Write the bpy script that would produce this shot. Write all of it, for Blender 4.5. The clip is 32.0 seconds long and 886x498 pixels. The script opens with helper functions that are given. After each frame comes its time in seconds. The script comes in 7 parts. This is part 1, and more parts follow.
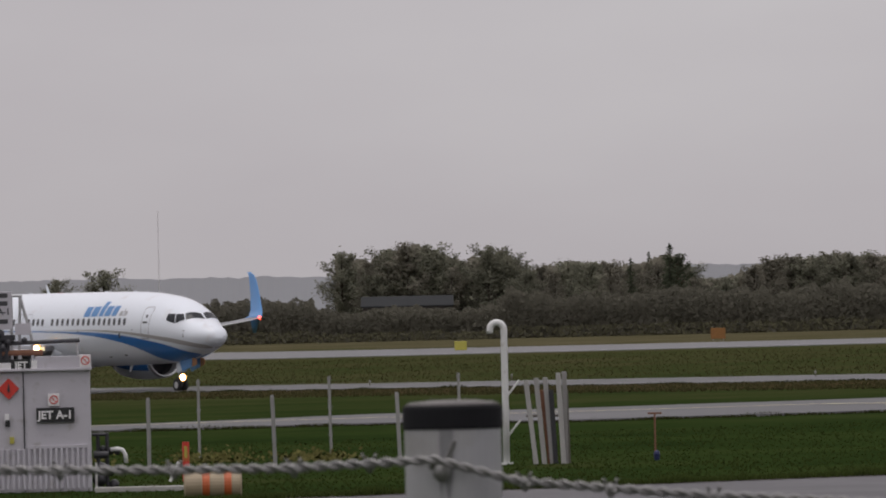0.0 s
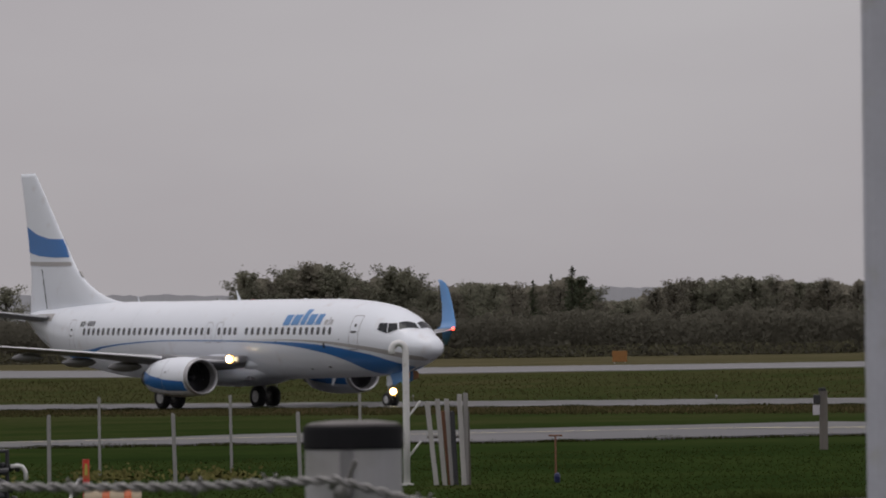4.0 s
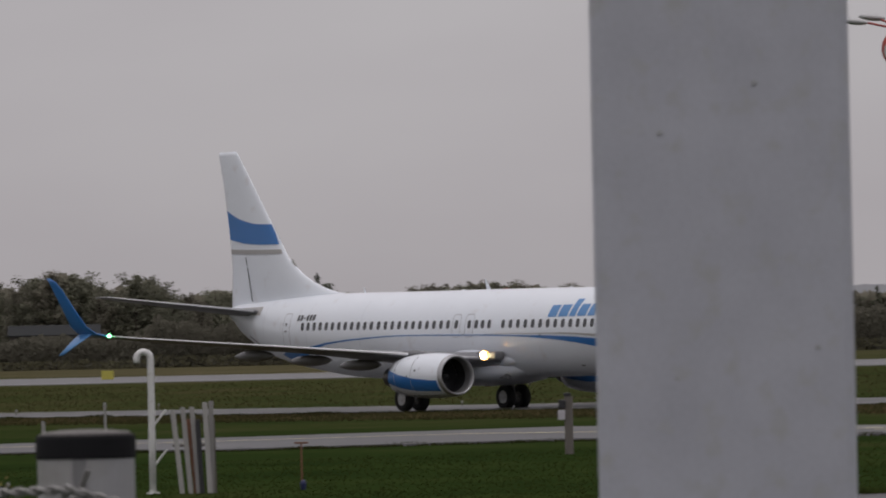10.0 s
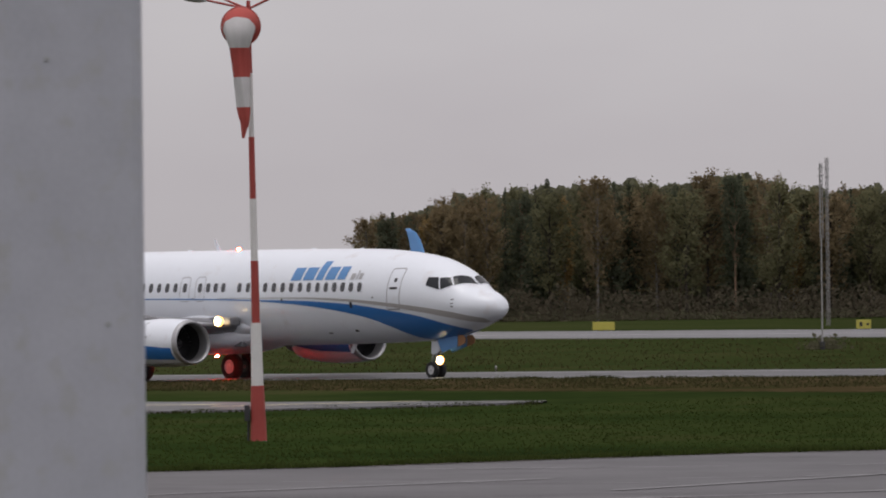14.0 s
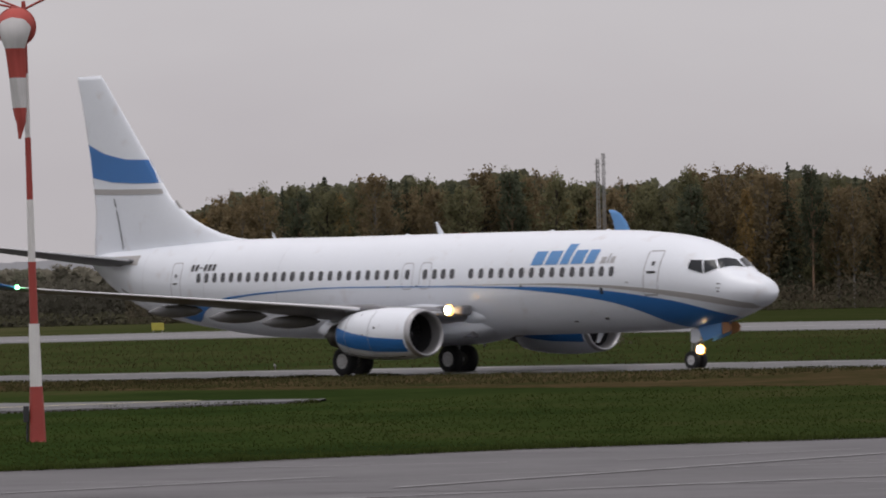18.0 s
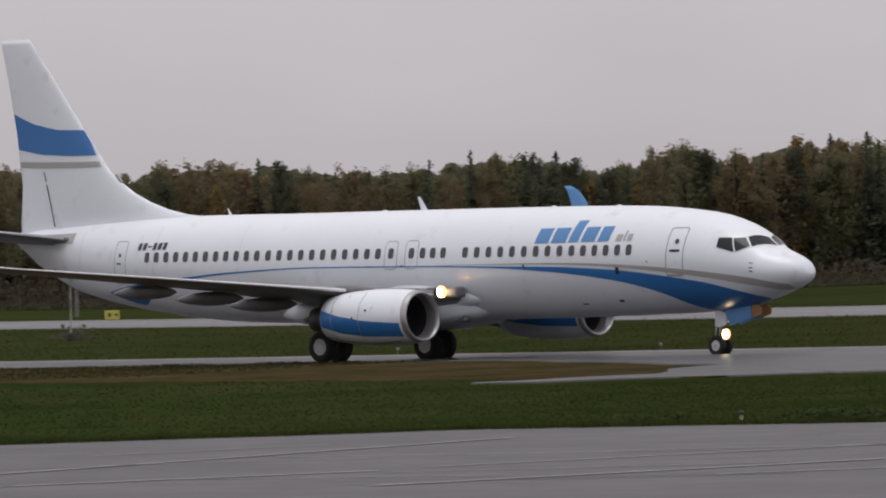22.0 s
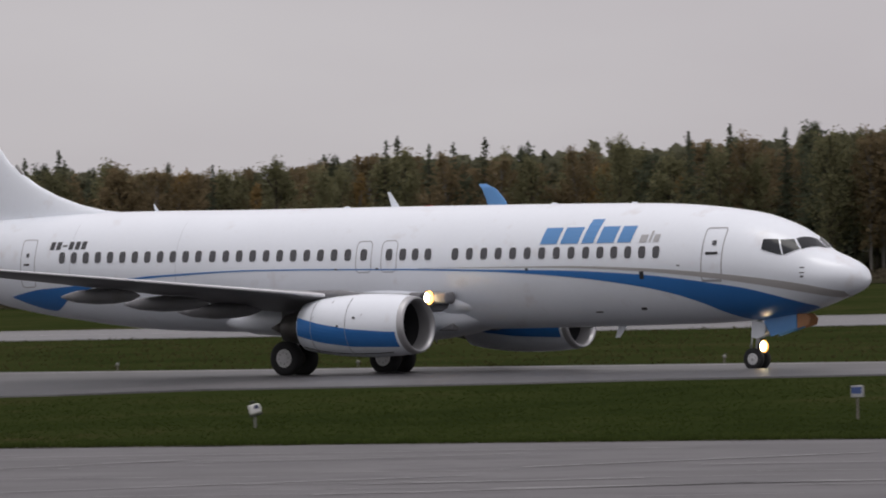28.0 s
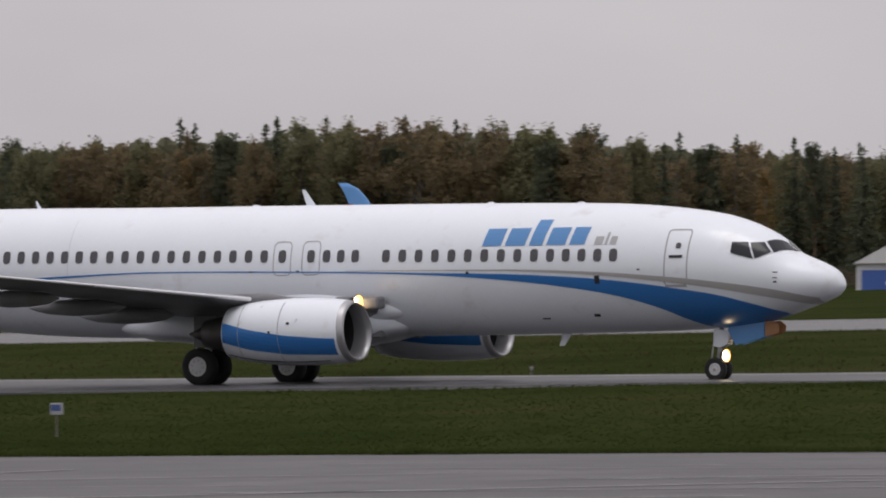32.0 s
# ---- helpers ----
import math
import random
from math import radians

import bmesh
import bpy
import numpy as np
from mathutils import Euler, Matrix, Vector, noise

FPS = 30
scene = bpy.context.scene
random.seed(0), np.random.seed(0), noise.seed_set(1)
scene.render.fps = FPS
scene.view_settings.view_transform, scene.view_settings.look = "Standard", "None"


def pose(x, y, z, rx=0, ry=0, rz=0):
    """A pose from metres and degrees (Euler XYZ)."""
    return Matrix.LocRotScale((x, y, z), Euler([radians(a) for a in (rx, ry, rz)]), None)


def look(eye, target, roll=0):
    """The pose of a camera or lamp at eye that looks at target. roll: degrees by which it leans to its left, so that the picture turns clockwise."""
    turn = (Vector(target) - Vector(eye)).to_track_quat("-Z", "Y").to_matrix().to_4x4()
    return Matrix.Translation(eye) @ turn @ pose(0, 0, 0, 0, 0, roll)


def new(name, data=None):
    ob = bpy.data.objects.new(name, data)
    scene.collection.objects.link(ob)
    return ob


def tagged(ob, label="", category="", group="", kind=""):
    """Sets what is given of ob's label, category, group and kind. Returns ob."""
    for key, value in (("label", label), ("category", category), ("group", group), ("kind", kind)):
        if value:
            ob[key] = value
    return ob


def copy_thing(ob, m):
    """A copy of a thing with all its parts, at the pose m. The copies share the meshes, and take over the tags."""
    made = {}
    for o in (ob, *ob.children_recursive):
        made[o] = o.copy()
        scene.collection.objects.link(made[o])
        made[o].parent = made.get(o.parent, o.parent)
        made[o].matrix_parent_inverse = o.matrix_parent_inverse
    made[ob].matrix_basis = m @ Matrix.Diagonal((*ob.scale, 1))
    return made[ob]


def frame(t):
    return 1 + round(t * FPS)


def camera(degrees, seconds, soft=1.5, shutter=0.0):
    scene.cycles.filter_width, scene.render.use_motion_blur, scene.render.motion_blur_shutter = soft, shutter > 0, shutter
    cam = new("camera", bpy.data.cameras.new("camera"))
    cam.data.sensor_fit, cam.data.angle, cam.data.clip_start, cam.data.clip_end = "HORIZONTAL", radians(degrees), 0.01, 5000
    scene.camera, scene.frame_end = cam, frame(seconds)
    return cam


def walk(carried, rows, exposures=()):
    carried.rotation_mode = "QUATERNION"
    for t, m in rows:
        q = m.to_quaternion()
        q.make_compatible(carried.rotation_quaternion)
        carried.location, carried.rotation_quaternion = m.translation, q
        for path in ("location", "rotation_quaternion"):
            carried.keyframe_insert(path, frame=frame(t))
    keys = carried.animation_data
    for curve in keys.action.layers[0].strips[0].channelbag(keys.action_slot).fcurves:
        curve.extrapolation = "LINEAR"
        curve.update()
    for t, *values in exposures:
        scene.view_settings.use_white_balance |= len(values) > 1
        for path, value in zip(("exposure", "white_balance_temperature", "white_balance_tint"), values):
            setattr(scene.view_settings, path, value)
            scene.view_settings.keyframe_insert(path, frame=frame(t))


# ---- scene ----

# ---------------------------------------------------------------- camera
EYE = (0.0, 0.0, 3.3)


def aim(pan, tilt, roll, shift):
    """The camera's pose: degrees to the right of north, upwards, and leaning; shift: metres to the right of the stand."""
    p, e = radians(pan), radians(tilt)
    eye = Vector((shift, 0, EYE[2]))
    return look(eye, eye + Vector((math.sin(p) * math.cos(e), math.cos(p) * math.cos(e), math.sin(e))), roll)


cam = camera(7.73, 32.0, soft=1.9, shutter=0.45)
# the lens is set on the airliner: what stands close to it is out of focus
cam.data.dof.use_dof, cam.data.dof.focus_distance, cam.data.dof.aperture_fstop = True, 260.0, 60.0
walk(cam, [
    (0.0, aim(-11.815, 0.633, -1.29, 0.000)),
    (0.5, aim(-11.704, 0.645, -1.23, 0.000)),
    (1.0, aim(-11.609, 0.823, -1.24, 0.000)),
    (1.5, aim(-11.552, 0.865, -1.05, 0.000)),
    (2.0, aim(-11.466, 0.919, -0.73, 0.000)),
    (2.5, aim(-11.334, 0.902, -0.20, 0.000)),
    (3.0, aim(-11.139, 0.839, -0.08, 0.000)),
    (3.5, aim(-11.000, 0.776, -0.40, 0.000)),
    (4.0, aim(-10.962, 0.799, -0.69, 0.000)),
    (4.5, aim(-10.913, 0.803, -0.79, 0.001)),
    (5.0, aim(-10.859, 0.796, -0.76, 0.002)),
    (5.5, aim(-10.796, 0.781, -0.82, 0.003)),
    (6.0, aim(-10.720, 0.762, -0.98, 0.003)),
    (6.5, aim(-10.628, 0.743, -1.24, 0.004)),
    (7.0, aim(-10.514, 0.728, -1.39, 0.005)),
    (7.5, aim(-10.339, 0.785, -1.51, 0.006)),
    (8.0, aim(-9.970, 0.807, -1.70, 0.007)),
    (8.5, aim(-9.805, 0.802, -1.75, 0.008)),
    (9.0, aim(-9.653, 0.819, -1.77, 0.009)),
    (9.5, aim(-9.352, 0.824, -1.48, 0.011)),
    (10.0, aim(-8.732, 0.825, -1.19, 0.014)),
    (10.5, aim(-8.140, 0.863, -1.28, 0.017)),
    (11.0, aim(-7.057, 0.840, -1.40, 0.027)),
    (11.5, aim(-5.898, 0.815, -1.33, 0.037)),
    (12.0, aim(-5.094, 0.756, -1.42, 0.051)),
    (12.5, aim(-4.532, 0.674, -1.43, 0.059)),
    (13.0, aim(-4.106, 0.622, -1.00, 0.060)),
    (13.5, aim(-3.360, 0.559, -0.72, 0.060)),
    (14.0, aim(-2.963, 0.524, -0.64, 0.060)),
    (14.5, aim(-2.784, 0.509, -0.64, 0.060)),
    (15.0, aim(-2.693, 0.502, -0.71, 0.060)),
    (15.5, aim(-2.560, 0.493, -0.88, 0.060)),
    (16.0, aim(-2.254, 0.471, -1.00, 0.060)),
    (16.5, aim(-1.808, 0.460, -1.13, 0.060)),
    (17.0, aim(-1.347, 0.426, -1.20, 0.060)),
    (17.5, aim(-0.973, 0.450, -1.18, 0.060)),
    (18.0, aim(-1.023, 0.476, -1.18, 0.060)),
    (18.5, aim(-0.373, 0.474, -1.16, 0.060)),
    (19.0, aim(-0.016, 0.462, -1.25, 0.060)),
    (19.5, aim(0.614, 0.470, -1.14, 0.060)),
    (20.0, aim(1.183, 0.498, -1.18, 0.060)),
    (20.5, aim(1.740, 0.464, -1.26, 0.060)),
    (21.0, aim(2.395, 0.406, -1.18, 0.060)),
    (21.5, aim(2.822, 0.378, -1.15, 0.060)),
    (22.0, aim(3.599, 0.347, -1.11, 0.060)),
    (22.5, aim(4.160, 0.351, -1.15, 0.060)),
    (23.0, aim(4.882, 0.349, -1.17, 0.060)),
    (23.5, aim(5.724, 0.337, -0.94, 0.060)),
    (24.0, aim(6.189, 0.324, -0.92, 0.060)),
    (24.5, aim(6.581, 0.347, -0.82, 0.060)),
    (25.0, aim(7.670, 0.359, -0.79, 0.060)),
    (25.5, aim(8.330, 0.403, -0.73, 0.060)),
    (26.0, aim(8.951, 0.436, -0.62, 0.060)),
    (26.5, aim(9.569, 0.458, -0.60, 0.060)),
    (27.0, aim(10.217, 0.469, -0.67, 0.060)),
    (27.5, aim(10.929, 0.468, -0.83, 0.060)),
    (28.0, aim(11.740, 0.454, -0.72, 0.060)),
    (28.5, aim(12.520, 0.488, -0.78, 0.060)),
    (29.0, aim(13.484, 0.472, -0.86, 0.060)),
    (29.5, aim(14.354, 0.436, -0.75, 0.060)),
    (30.0, aim(15.092, 0.455, -0.74, 0.060)),
    (30.5, aim(16.047, 0.431, -0.65, 0.060)),
    (31.0, aim(16.757, 0.448, -0.76, 0.060)),
    (31.5, aim(17.776, 0.521, -0.65, 0.060)),
    (32.0, aim(18.721, 0.537, -0.42, 0.060)),
], exposures=[(0.0, 0.06), (2.0, -0.14), (4.0, -0.15), (10.0, -0.18), (13.0, 0.05), (18.0, 0.16), (28.0, 0.14), (32.0, 0.19)])

# ---------------------------------------------------------------- overcast light
world = bpy.data.worlds.new("overcast_sky")
scene.world = world
world.use_nodes = True
wt = world.node_tree
wt.nodes.clear()
w_out = wt.nodes.new("ShaderNodeOutputWorld")
w_bg = wt.nodes.new("ShaderNodeBackground")
w_sky = wt.nodes.new("ShaderNodeTexSky")
w_sky.sky_type = "NISHITA"
w_sky.sun_disc = False
w_sky.sun_elevation, w_sky.sun_rotation = radians(81), radians(200)
w_hsv = wt.nodes.new("ShaderNodeHueSaturation")
w_hsv.inputs["Saturation"].default_value = 0.10
w_hsv.inputs["Value"].default_value = 0.05
w_co = wt.nodes.new("ShaderNodeTexCoord")
w_map = wt.nodes.new("ShaderNodeMapping")
w_map.inputs["Scale"].default_value = (1.0, 1.0, 3.0)
w_noise = wt.nodes.new("ShaderNodeTexNoise")
w_noise.inputs["Scale"].default_value = 9.0
w_noise.inputs["Detail"].default_value = 5.0
w_noise.inputs["Roughness"].default_value = 0.45
w_ramp = wt.nodes.new("ShaderNodeValToRGB")
w_ramp.color_ramp.elements[0].position, w_ramp.color_ramp.elements[1].position = 0.3, 0.75
w_ramp.color_ramp.elements[0].color = (0.426, 0.384, 0.416, 1)
w_ramp.color_ramp.elements[1].color = (0.522, 0.488, 0.512, 1)
w_add = wt.nodes.new("ShaderNodeMix")
w_add.data_type, w_add.blend_type = "RGBA", "ADD"
w_add.inputs["Factor"].default_value = 1.0
wt.links.new(w_co.outputs["Generated"], w_map.inputs["Vector"])
wt.links.new(w_map.outputs["Vector"], w_noise.inputs["Vector"])
wt.links.new(w_noise.outputs["Fac"], w_ramp.inputs["Fac"])
wt.links.new(w_sky.outputs["Color"], w_hsv.inputs["Color"])
wt.links.new(w_ramp.outputs["Color"], w_add.inputs["A"])
wt.links.new(w_hsv.outputs["Color"], w_add.inputs["B"])
w_sep = wt.nodes.new("ShaderNodeSeparateXYZ")
w_up = wt.nodes.new("ShaderNodeMapRange")
w_up.inputs["From Min"].default_value, w_up.inputs["From Max"].default_value = 0.10, 1.0
w_up.inputs["To Min"].default_value, w_up.inputs["To Max"].default_value = 0.66, 1.36
w_mul = wt.nodes.new("ShaderNodeMix")
w_mul.data_type, w_mul.blend_type = "RGBA", "MULTIPLY"
w_mul.inputs["Factor"].default_value = 1.0
wt.links.new(w_co.outputs["Generated"], w_sep.inputs["Vector"])
wt.links.new(w_sep.outputs["Z"], w_up.inputs["Value"])
wt.links.new(w_add.outputs["Result"], w_mul.inputs["A"])
wt.links.new(w_up.outputs["Result"], w_mul.inputs["B"])
wt.links.new(w_mul.outputs["Result"], w_bg.inputs["Color"])
w_bg.inputs["Strength"].default_value = 1.02
wt.links.new(w_bg.outputs["Background"], w_out.inputs["Surface"])

sun_data = bpy.data.lights.new("sun", "SUN")
sun_data.energy, sun_data.angle, sun_data.color = 0.6, radians(25), (1.0, 0.96, 0.92)
sun = new("sun", sun_data)
sun.matrix_basis = look((0, 0, 0), (0.06, 0.14, -1.0))


# ---------------------------------------------------------------- materials
def mat(name, color, rough=0.6, metal=0.0, vary=0.15, scale=3.0, bump=0.0, fine=60.0, dirt=None, dirt_at=0.62, island=0.0, coat=0.0, spec=0.5, stretch=(1, 1, 1), per_object=0.0, thin=0.0):
    """A surface with variation at two scales, optional dirt, relief and variation from piece to piece."""
    m = bpy.data.materials.new(name)
    m.use_nodes = True
    nt = m.node_tree
    b = nt.nodes["Principled BSDF"]
    b.inputs["Roughness"].default_value, b.inputs["Metallic"].default_value = rough, metal
    b.inputs["Coat Weight"].default_value = coat
    b.inputs["Specular IOR Level"].default_value = spec
    co = nt.nodes.new("ShaderNodeTexCoord")
    mp = nt.nodes.new("ShaderNodeMapping")
    mp.inputs["Scale"].default_value = stretch
    nt.links.new(co.outputs["Object"], mp.inputs["Vector"])

    def noise_node(sc, detail):
        n = nt.nodes.new("ShaderNodeTexNoise")
        n.inputs["Scale"].default_value, n.inputs["Detail"].default_value = sc, detail
        nt.links.new(mp.outputs["Vector"], n.inputs["Vector"])
        return n.outputs["Fac"]

    def math_node(op, x, y):
        n = nt.nodes.new("ShaderNodeMath")
        n.operation = op
        for i, q in enumerate((x, y)):
            if isinstance(q, (int, float)):
                n.inputs[i].default_value = q
            else:
                nt.links.new(q, n.inputs[i])
        return n.outputs[0]

    big, small = noise_node(scale, 4.0), noise_node(fine, 3.0)
    f = math_node("ADD", math_node("MULTIPLY", big, 0.65), math_node("MULTIPLY", small, 0.35))
    value = math_node("ADD", math_node("MULTIPLY", f, 2 * vary), 1 - vary)
    if island:
        geo = nt.nodes.new("ShaderNodeNewGeometry")
        value = math_node("MULTIPLY", value, math_node("ADD", math_node("MULTIPLY", geo.outputs["Random Per Island"], 2 * island), 1 - island))
    if per_object:
        inf = nt.nodes.new("ShaderNodeObjectInfo")
        value = math_node("MULTIPLY", value, math_node("ADD", math_node("MULTIPLY", inf.outputs["Random"], 2 * per_object), 1 - per_object))
    mul = nt.nodes.new("ShaderNodeMix")
    mul.data_type, mul.blend_type = "RGBA", "MULTIPLY"
    mul.inputs["Factor"].default_value = 1.0
    mul.inputs["A"].default_value = (*color, 1)
    nt.links.new(value, mul.inputs["B"])
    out = mul.outputs["Result"]
    if dirt:
        ramp = nt.nodes.new("ShaderNodeMapRange")
        ramp.inputs["From Min"].default_value, ramp.inputs["From Max"].default_value = dirt_at - 0.06, dirt_at + 0.1
        nt.links.new(noise_node(scale * 2.3, 6.0), ramp.inputs["Value"])
        mx = nt.nodes.new("ShaderNodeMix")
        mx.data_type = "RGBA"
        nt.links.new(ramp.outputs["Result"], mx.inputs["Factor"])
        nt.links.new(out, mx.inputs["A"])
        mx.inputs["B"].default_value = (*dirt, 1)
        out = mx.outputs["Result"]
    nt.links.new(out, b.inputs["Base Color"])
    if thin:
        tr = nt.nodes.new("ShaderNodeBsdfTranslucent")
        ms = nt.nodes.new("ShaderNodeMixShader")
        ms.inputs["Fac"].default_value = thin
        nt.links.new(out, tr.inputs["Color"])
        nt.links.new(b.outputs["BSDF"], ms.inputs[1])
        nt.links.new(tr.outputs["BSDF"], ms.inputs[2])
        nt.links.new(ms.outputs["Shader"], nt.nodes["Material Output"].inputs["Surface"])
    if bump:
        bn = nt.nodes.new("ShaderNodeBump")
        bn.inputs["Strength"].default_value, bn.inputs["Distance"].default_value = min(1.0, bump), 0.02
        nt.links.new(small, bn.inputs["Height"])
        nt.links.new(bn.outputs["Normal"], b.inputs["Normal"])
    return m


def glow(name, color, strength):
    m = bpy.data.materials.new(name)
    m.use_nodes = True
    b = m.node_tree.nodes["Principled BSDF"]
    b.inputs["Base Color"].default_value = (*color, 1)
    b.inputs["Emission Color"].default_value = (*color, 1)
    b.inputs["Emission Strength"].default_value = strength
    return m


def turf(name, stops, patch_at=0.13, fine_at=1.1, lean=0.0):
    """Uneven turf: drifts of the colours in stops (position, colour) at three scales. Returns the material, its colour socket and object coordinates."""
    m = bpy.data.materials.new(name)
    m.use_nodes = True
    nt = m.node_tree
    b = nt.nodes["Principled BSDF"]
    b.inputs["Roughness"].default_value, b.inputs["Specular IOR Level"].default_value = 0.95, 0.0
    co = nt.nodes.new("ShaderNodeTexCoord")
    total = None
    for sc, share, detail in ((patch_at * 0.3, 0.30, 3.0), (patch_at, 0.40, 6.0), (fine_at, 0.30, 5.0)):
        n = nt.nodes.new("ShaderNodeTexNoise")
        n.inputs["Scale"].default_value, n.inputs["Detail"].default_value, n.inputs["Roughness"].default_value = sc, detail, 0.62
        nt.links.new(co.outputs["Object"], n.inputs["Vector"])
        k = nt.nodes.new("ShaderNodeMath")
        k.operation = "MULTIPLY_ADD"
        k.inputs[1].default_value, k.inputs[2].default_value = share, lean if total is None else 0.0
        nt.links.new(n.outputs["Fac"], k.inputs[0])
        if total is not None:
            nt.links.new(total, k.inputs[2])
        total = k.outputs[0]
    ramp = nt.nodes.new("ShaderNodeValToRGB")
    els = ramp.color_ramp.elements
    while len(els) < len(stops):
        els.new(0.5)
    for e, (at, c) in zip(els, stops):
        e.position, e.color = at, (*c, 1)
    nt.links.new(total, ramp.inputs["Fac"])
    nt.links.new(ramp.outputs["Color"], b.inputs["Base Color"])
    bn = nt.nodes.new("ShaderNodeBump")
    bn.inputs["Strength"].default_value, bn.inputs["Distance"].default_value = 0.08, 0.03
    nt.links.new(total, bn.inputs["Height"])
    nt.links.new(bn.outputs["Normal"], b.inputs["Normal"])
    return m, ramp.outputs["Color"], co.outputs["Object"]


GREENS = ((0.34, (0.0105, 0.0195, 0.0057)), (0.46, (0.0195, 0.0335, 0.009)), (0.54, (0.027, 0.043, 0.0115)), (0.66, (0.045, 0.043, 0.0175)))
ROUGHS = ((0.34, (0.024, 0.036, 0.012)), (0.46, (0.040, 0.049, 0.017)), (0.56, (0.056, 0.054, 0.024)), (0.68, (0.084, 0.074, 0.040)))


def grass_ground():
    """Mown green sward by the apron that turns to rough brown grass beyond the taxiway, greener towards the east."""
    m, green, co = turf("grass_sward", GREENS)
    nt = m.node_tree
    b = nt.nodes["Principled BSDF"]

    def ramp_of(stops, src):
        r = nt.nodes.new("ShaderNodeValToRGB")
        els = r.color_ramp.elements
        while len(els) < len(stops):
            els.new(0.5)
        for e, (at, c) in zip(els, stops):
            e.position, e.color = at, (*c, 1)
        nt.links.new(src, r.inputs["Fac"])
        return r.outputs["Color"]

    def mix(f, p, q):
        x = nt.nodes.new("ShaderNodeMix")
        x.data_type = "RGBA"
        nt.links.new(f, x.inputs["Factor"])
        nt.links.new(p, x.inputs["A"])
        nt.links.new(q, x.inputs["B"])
        return x.outputs["Result"]

    def span(src, lo, hi, top=1.0):
        r = nt.nodes.new("ShaderNodeMapRange")
        r.inputs["From Min"].default_value, r.inputs["From Max"].default_value, r.inputs["To Max"].default_value = lo, hi, top
        nt.links.new(src, r.inputs["Value"])
        return r.outputs["Result"]

    field = green.node.inputs["Fac"].links[0].from_socket
    dot = nt.nodes.new("ShaderNodeVectorMath")
    dot.operation = "DOT_PRODUCT"
    dot.inputs[1].default_value = (0.7071, 0.7071, 0)
    nt.links.new(co, dot.inputs[0])
    nz = nt.nodes.new("ShaderNodeTexNoise")
    nz.inputs["Scale"].default_value, nz.inputs["Detail"].default_value = 0.09, 6.0
    nt.links.new(co, nz.inputs["Vector"])
    add = nt.nodes.new("ShaderNodeMath")
    add.operation = "MULTIPLY_ADD"
    add.inputs[1].default_value = 110.0
    nt.links.new(nz.outputs["Fac"], add.inputs[0])
    nt.links.new(dot.outputs["Value"], add.inputs[2])
    sx = nt.nodes.new("ShaderNodeSeparateXYZ")
    nt.links.new(co, sx.inputs["Vector"])
    warm = ramp_of(((0.34, (0.012, 0.017, 0.0058)), (0.45, (0.020, 0.028, 0.0082)), (0.53, (0.027, 0.035, 0.0110)), (0.64, (0.046, 0.039, 0.0185))), field)
    green = mix(span(sx.outputs["X"], -12, 22), green, warm)
    rough = mix(span(sx.outputs["X"], -75, 20, 0.85), ramp_of(ROUGHS, field), green)
    # dry, pale grass on the far side of the runway
    dry = ramp_of(((0.36, (0.045, 0.047, 0.020)), (0.50, (0.085, 0.076, 0.042)), (0.64, (0.125, 0.110, 0.066))), field)
    near = mix(span(add.outputs[0], 163, 250), green, rough)
    far = nt.nodes.new("ShaderNodeMath")
    far.operation = "MULTIPLY"
    nt.links.new(span(add.outputs[0], 375, 395), far.inputs[0])
    nt.links.new(span(sx.outputs["X"], -35, -95), far.inputs[1])
    nt.links.new(mix(far.outputs[0], near, dry), b.inputs["Base Color"])
    return m


M_GRASS = grass_ground()
M_BLADE = mat("grass_blades", (0.056, 0.076, 0.021), 0.9, vary=0.3, scale=0.08, fine=2.0, island=0.12, spec=0.0, thin=0.5)
M_EDGEG = mat("edge_grass_blades", (0.046, 0.053, 0.019), 0.9, vary=0.4, scale=0.3, fine=3.0, island=0.3, spec=0.0, thin=0.4)
M_STRAW = mat("dry_grass", (0.078, 0.075, 0.033), 0.9, vary=0.3, scale=0.1, fine=3.0, island=0.35, spec=0.0, thin=0.4)
M_ASPH = mat("damp_asphalt", (0.052, 0.051, 0.054), 0.42, vary=0.28, scale=0.05, fine=1.2, bump=0.15, dirt=(0.090, 0.088, 0.091), dirt_at=0.6, spec=0.16)
M_RUN = mat("runway_asphalt", (0.145, 0.144, 0.149), 0.6, vary=0.2, scale=0.03, fine=0.6, spec=0.3)
M_APRON = mat("worn_apron", (0.100, 0.097, 0.101), 0.62, vary=0.7, scale=0.22, fine=2.5, bump=0.15, dirt=(0.082, 0.079, 0.084), dirt_at=0.56, stretch=(0.8, 1, 1), spec=0.22)
M_SEAL = mat("joint_sealing", (0.36, 0.35, 0.355), 0.6, vary=0.4, scale=0.6, fine=8)
M_YELLOW_LINE = mat("yellow_marking", (0.74, 0.67, 0.38), 0.6, vary=0.3, scale=0.7, fine=9)
M_SOIL = mat("bare_soil", (0.05, 0.042, 0.03), 0.95, vary=0.4, scale=0.4, fine=5, bump=0.5)


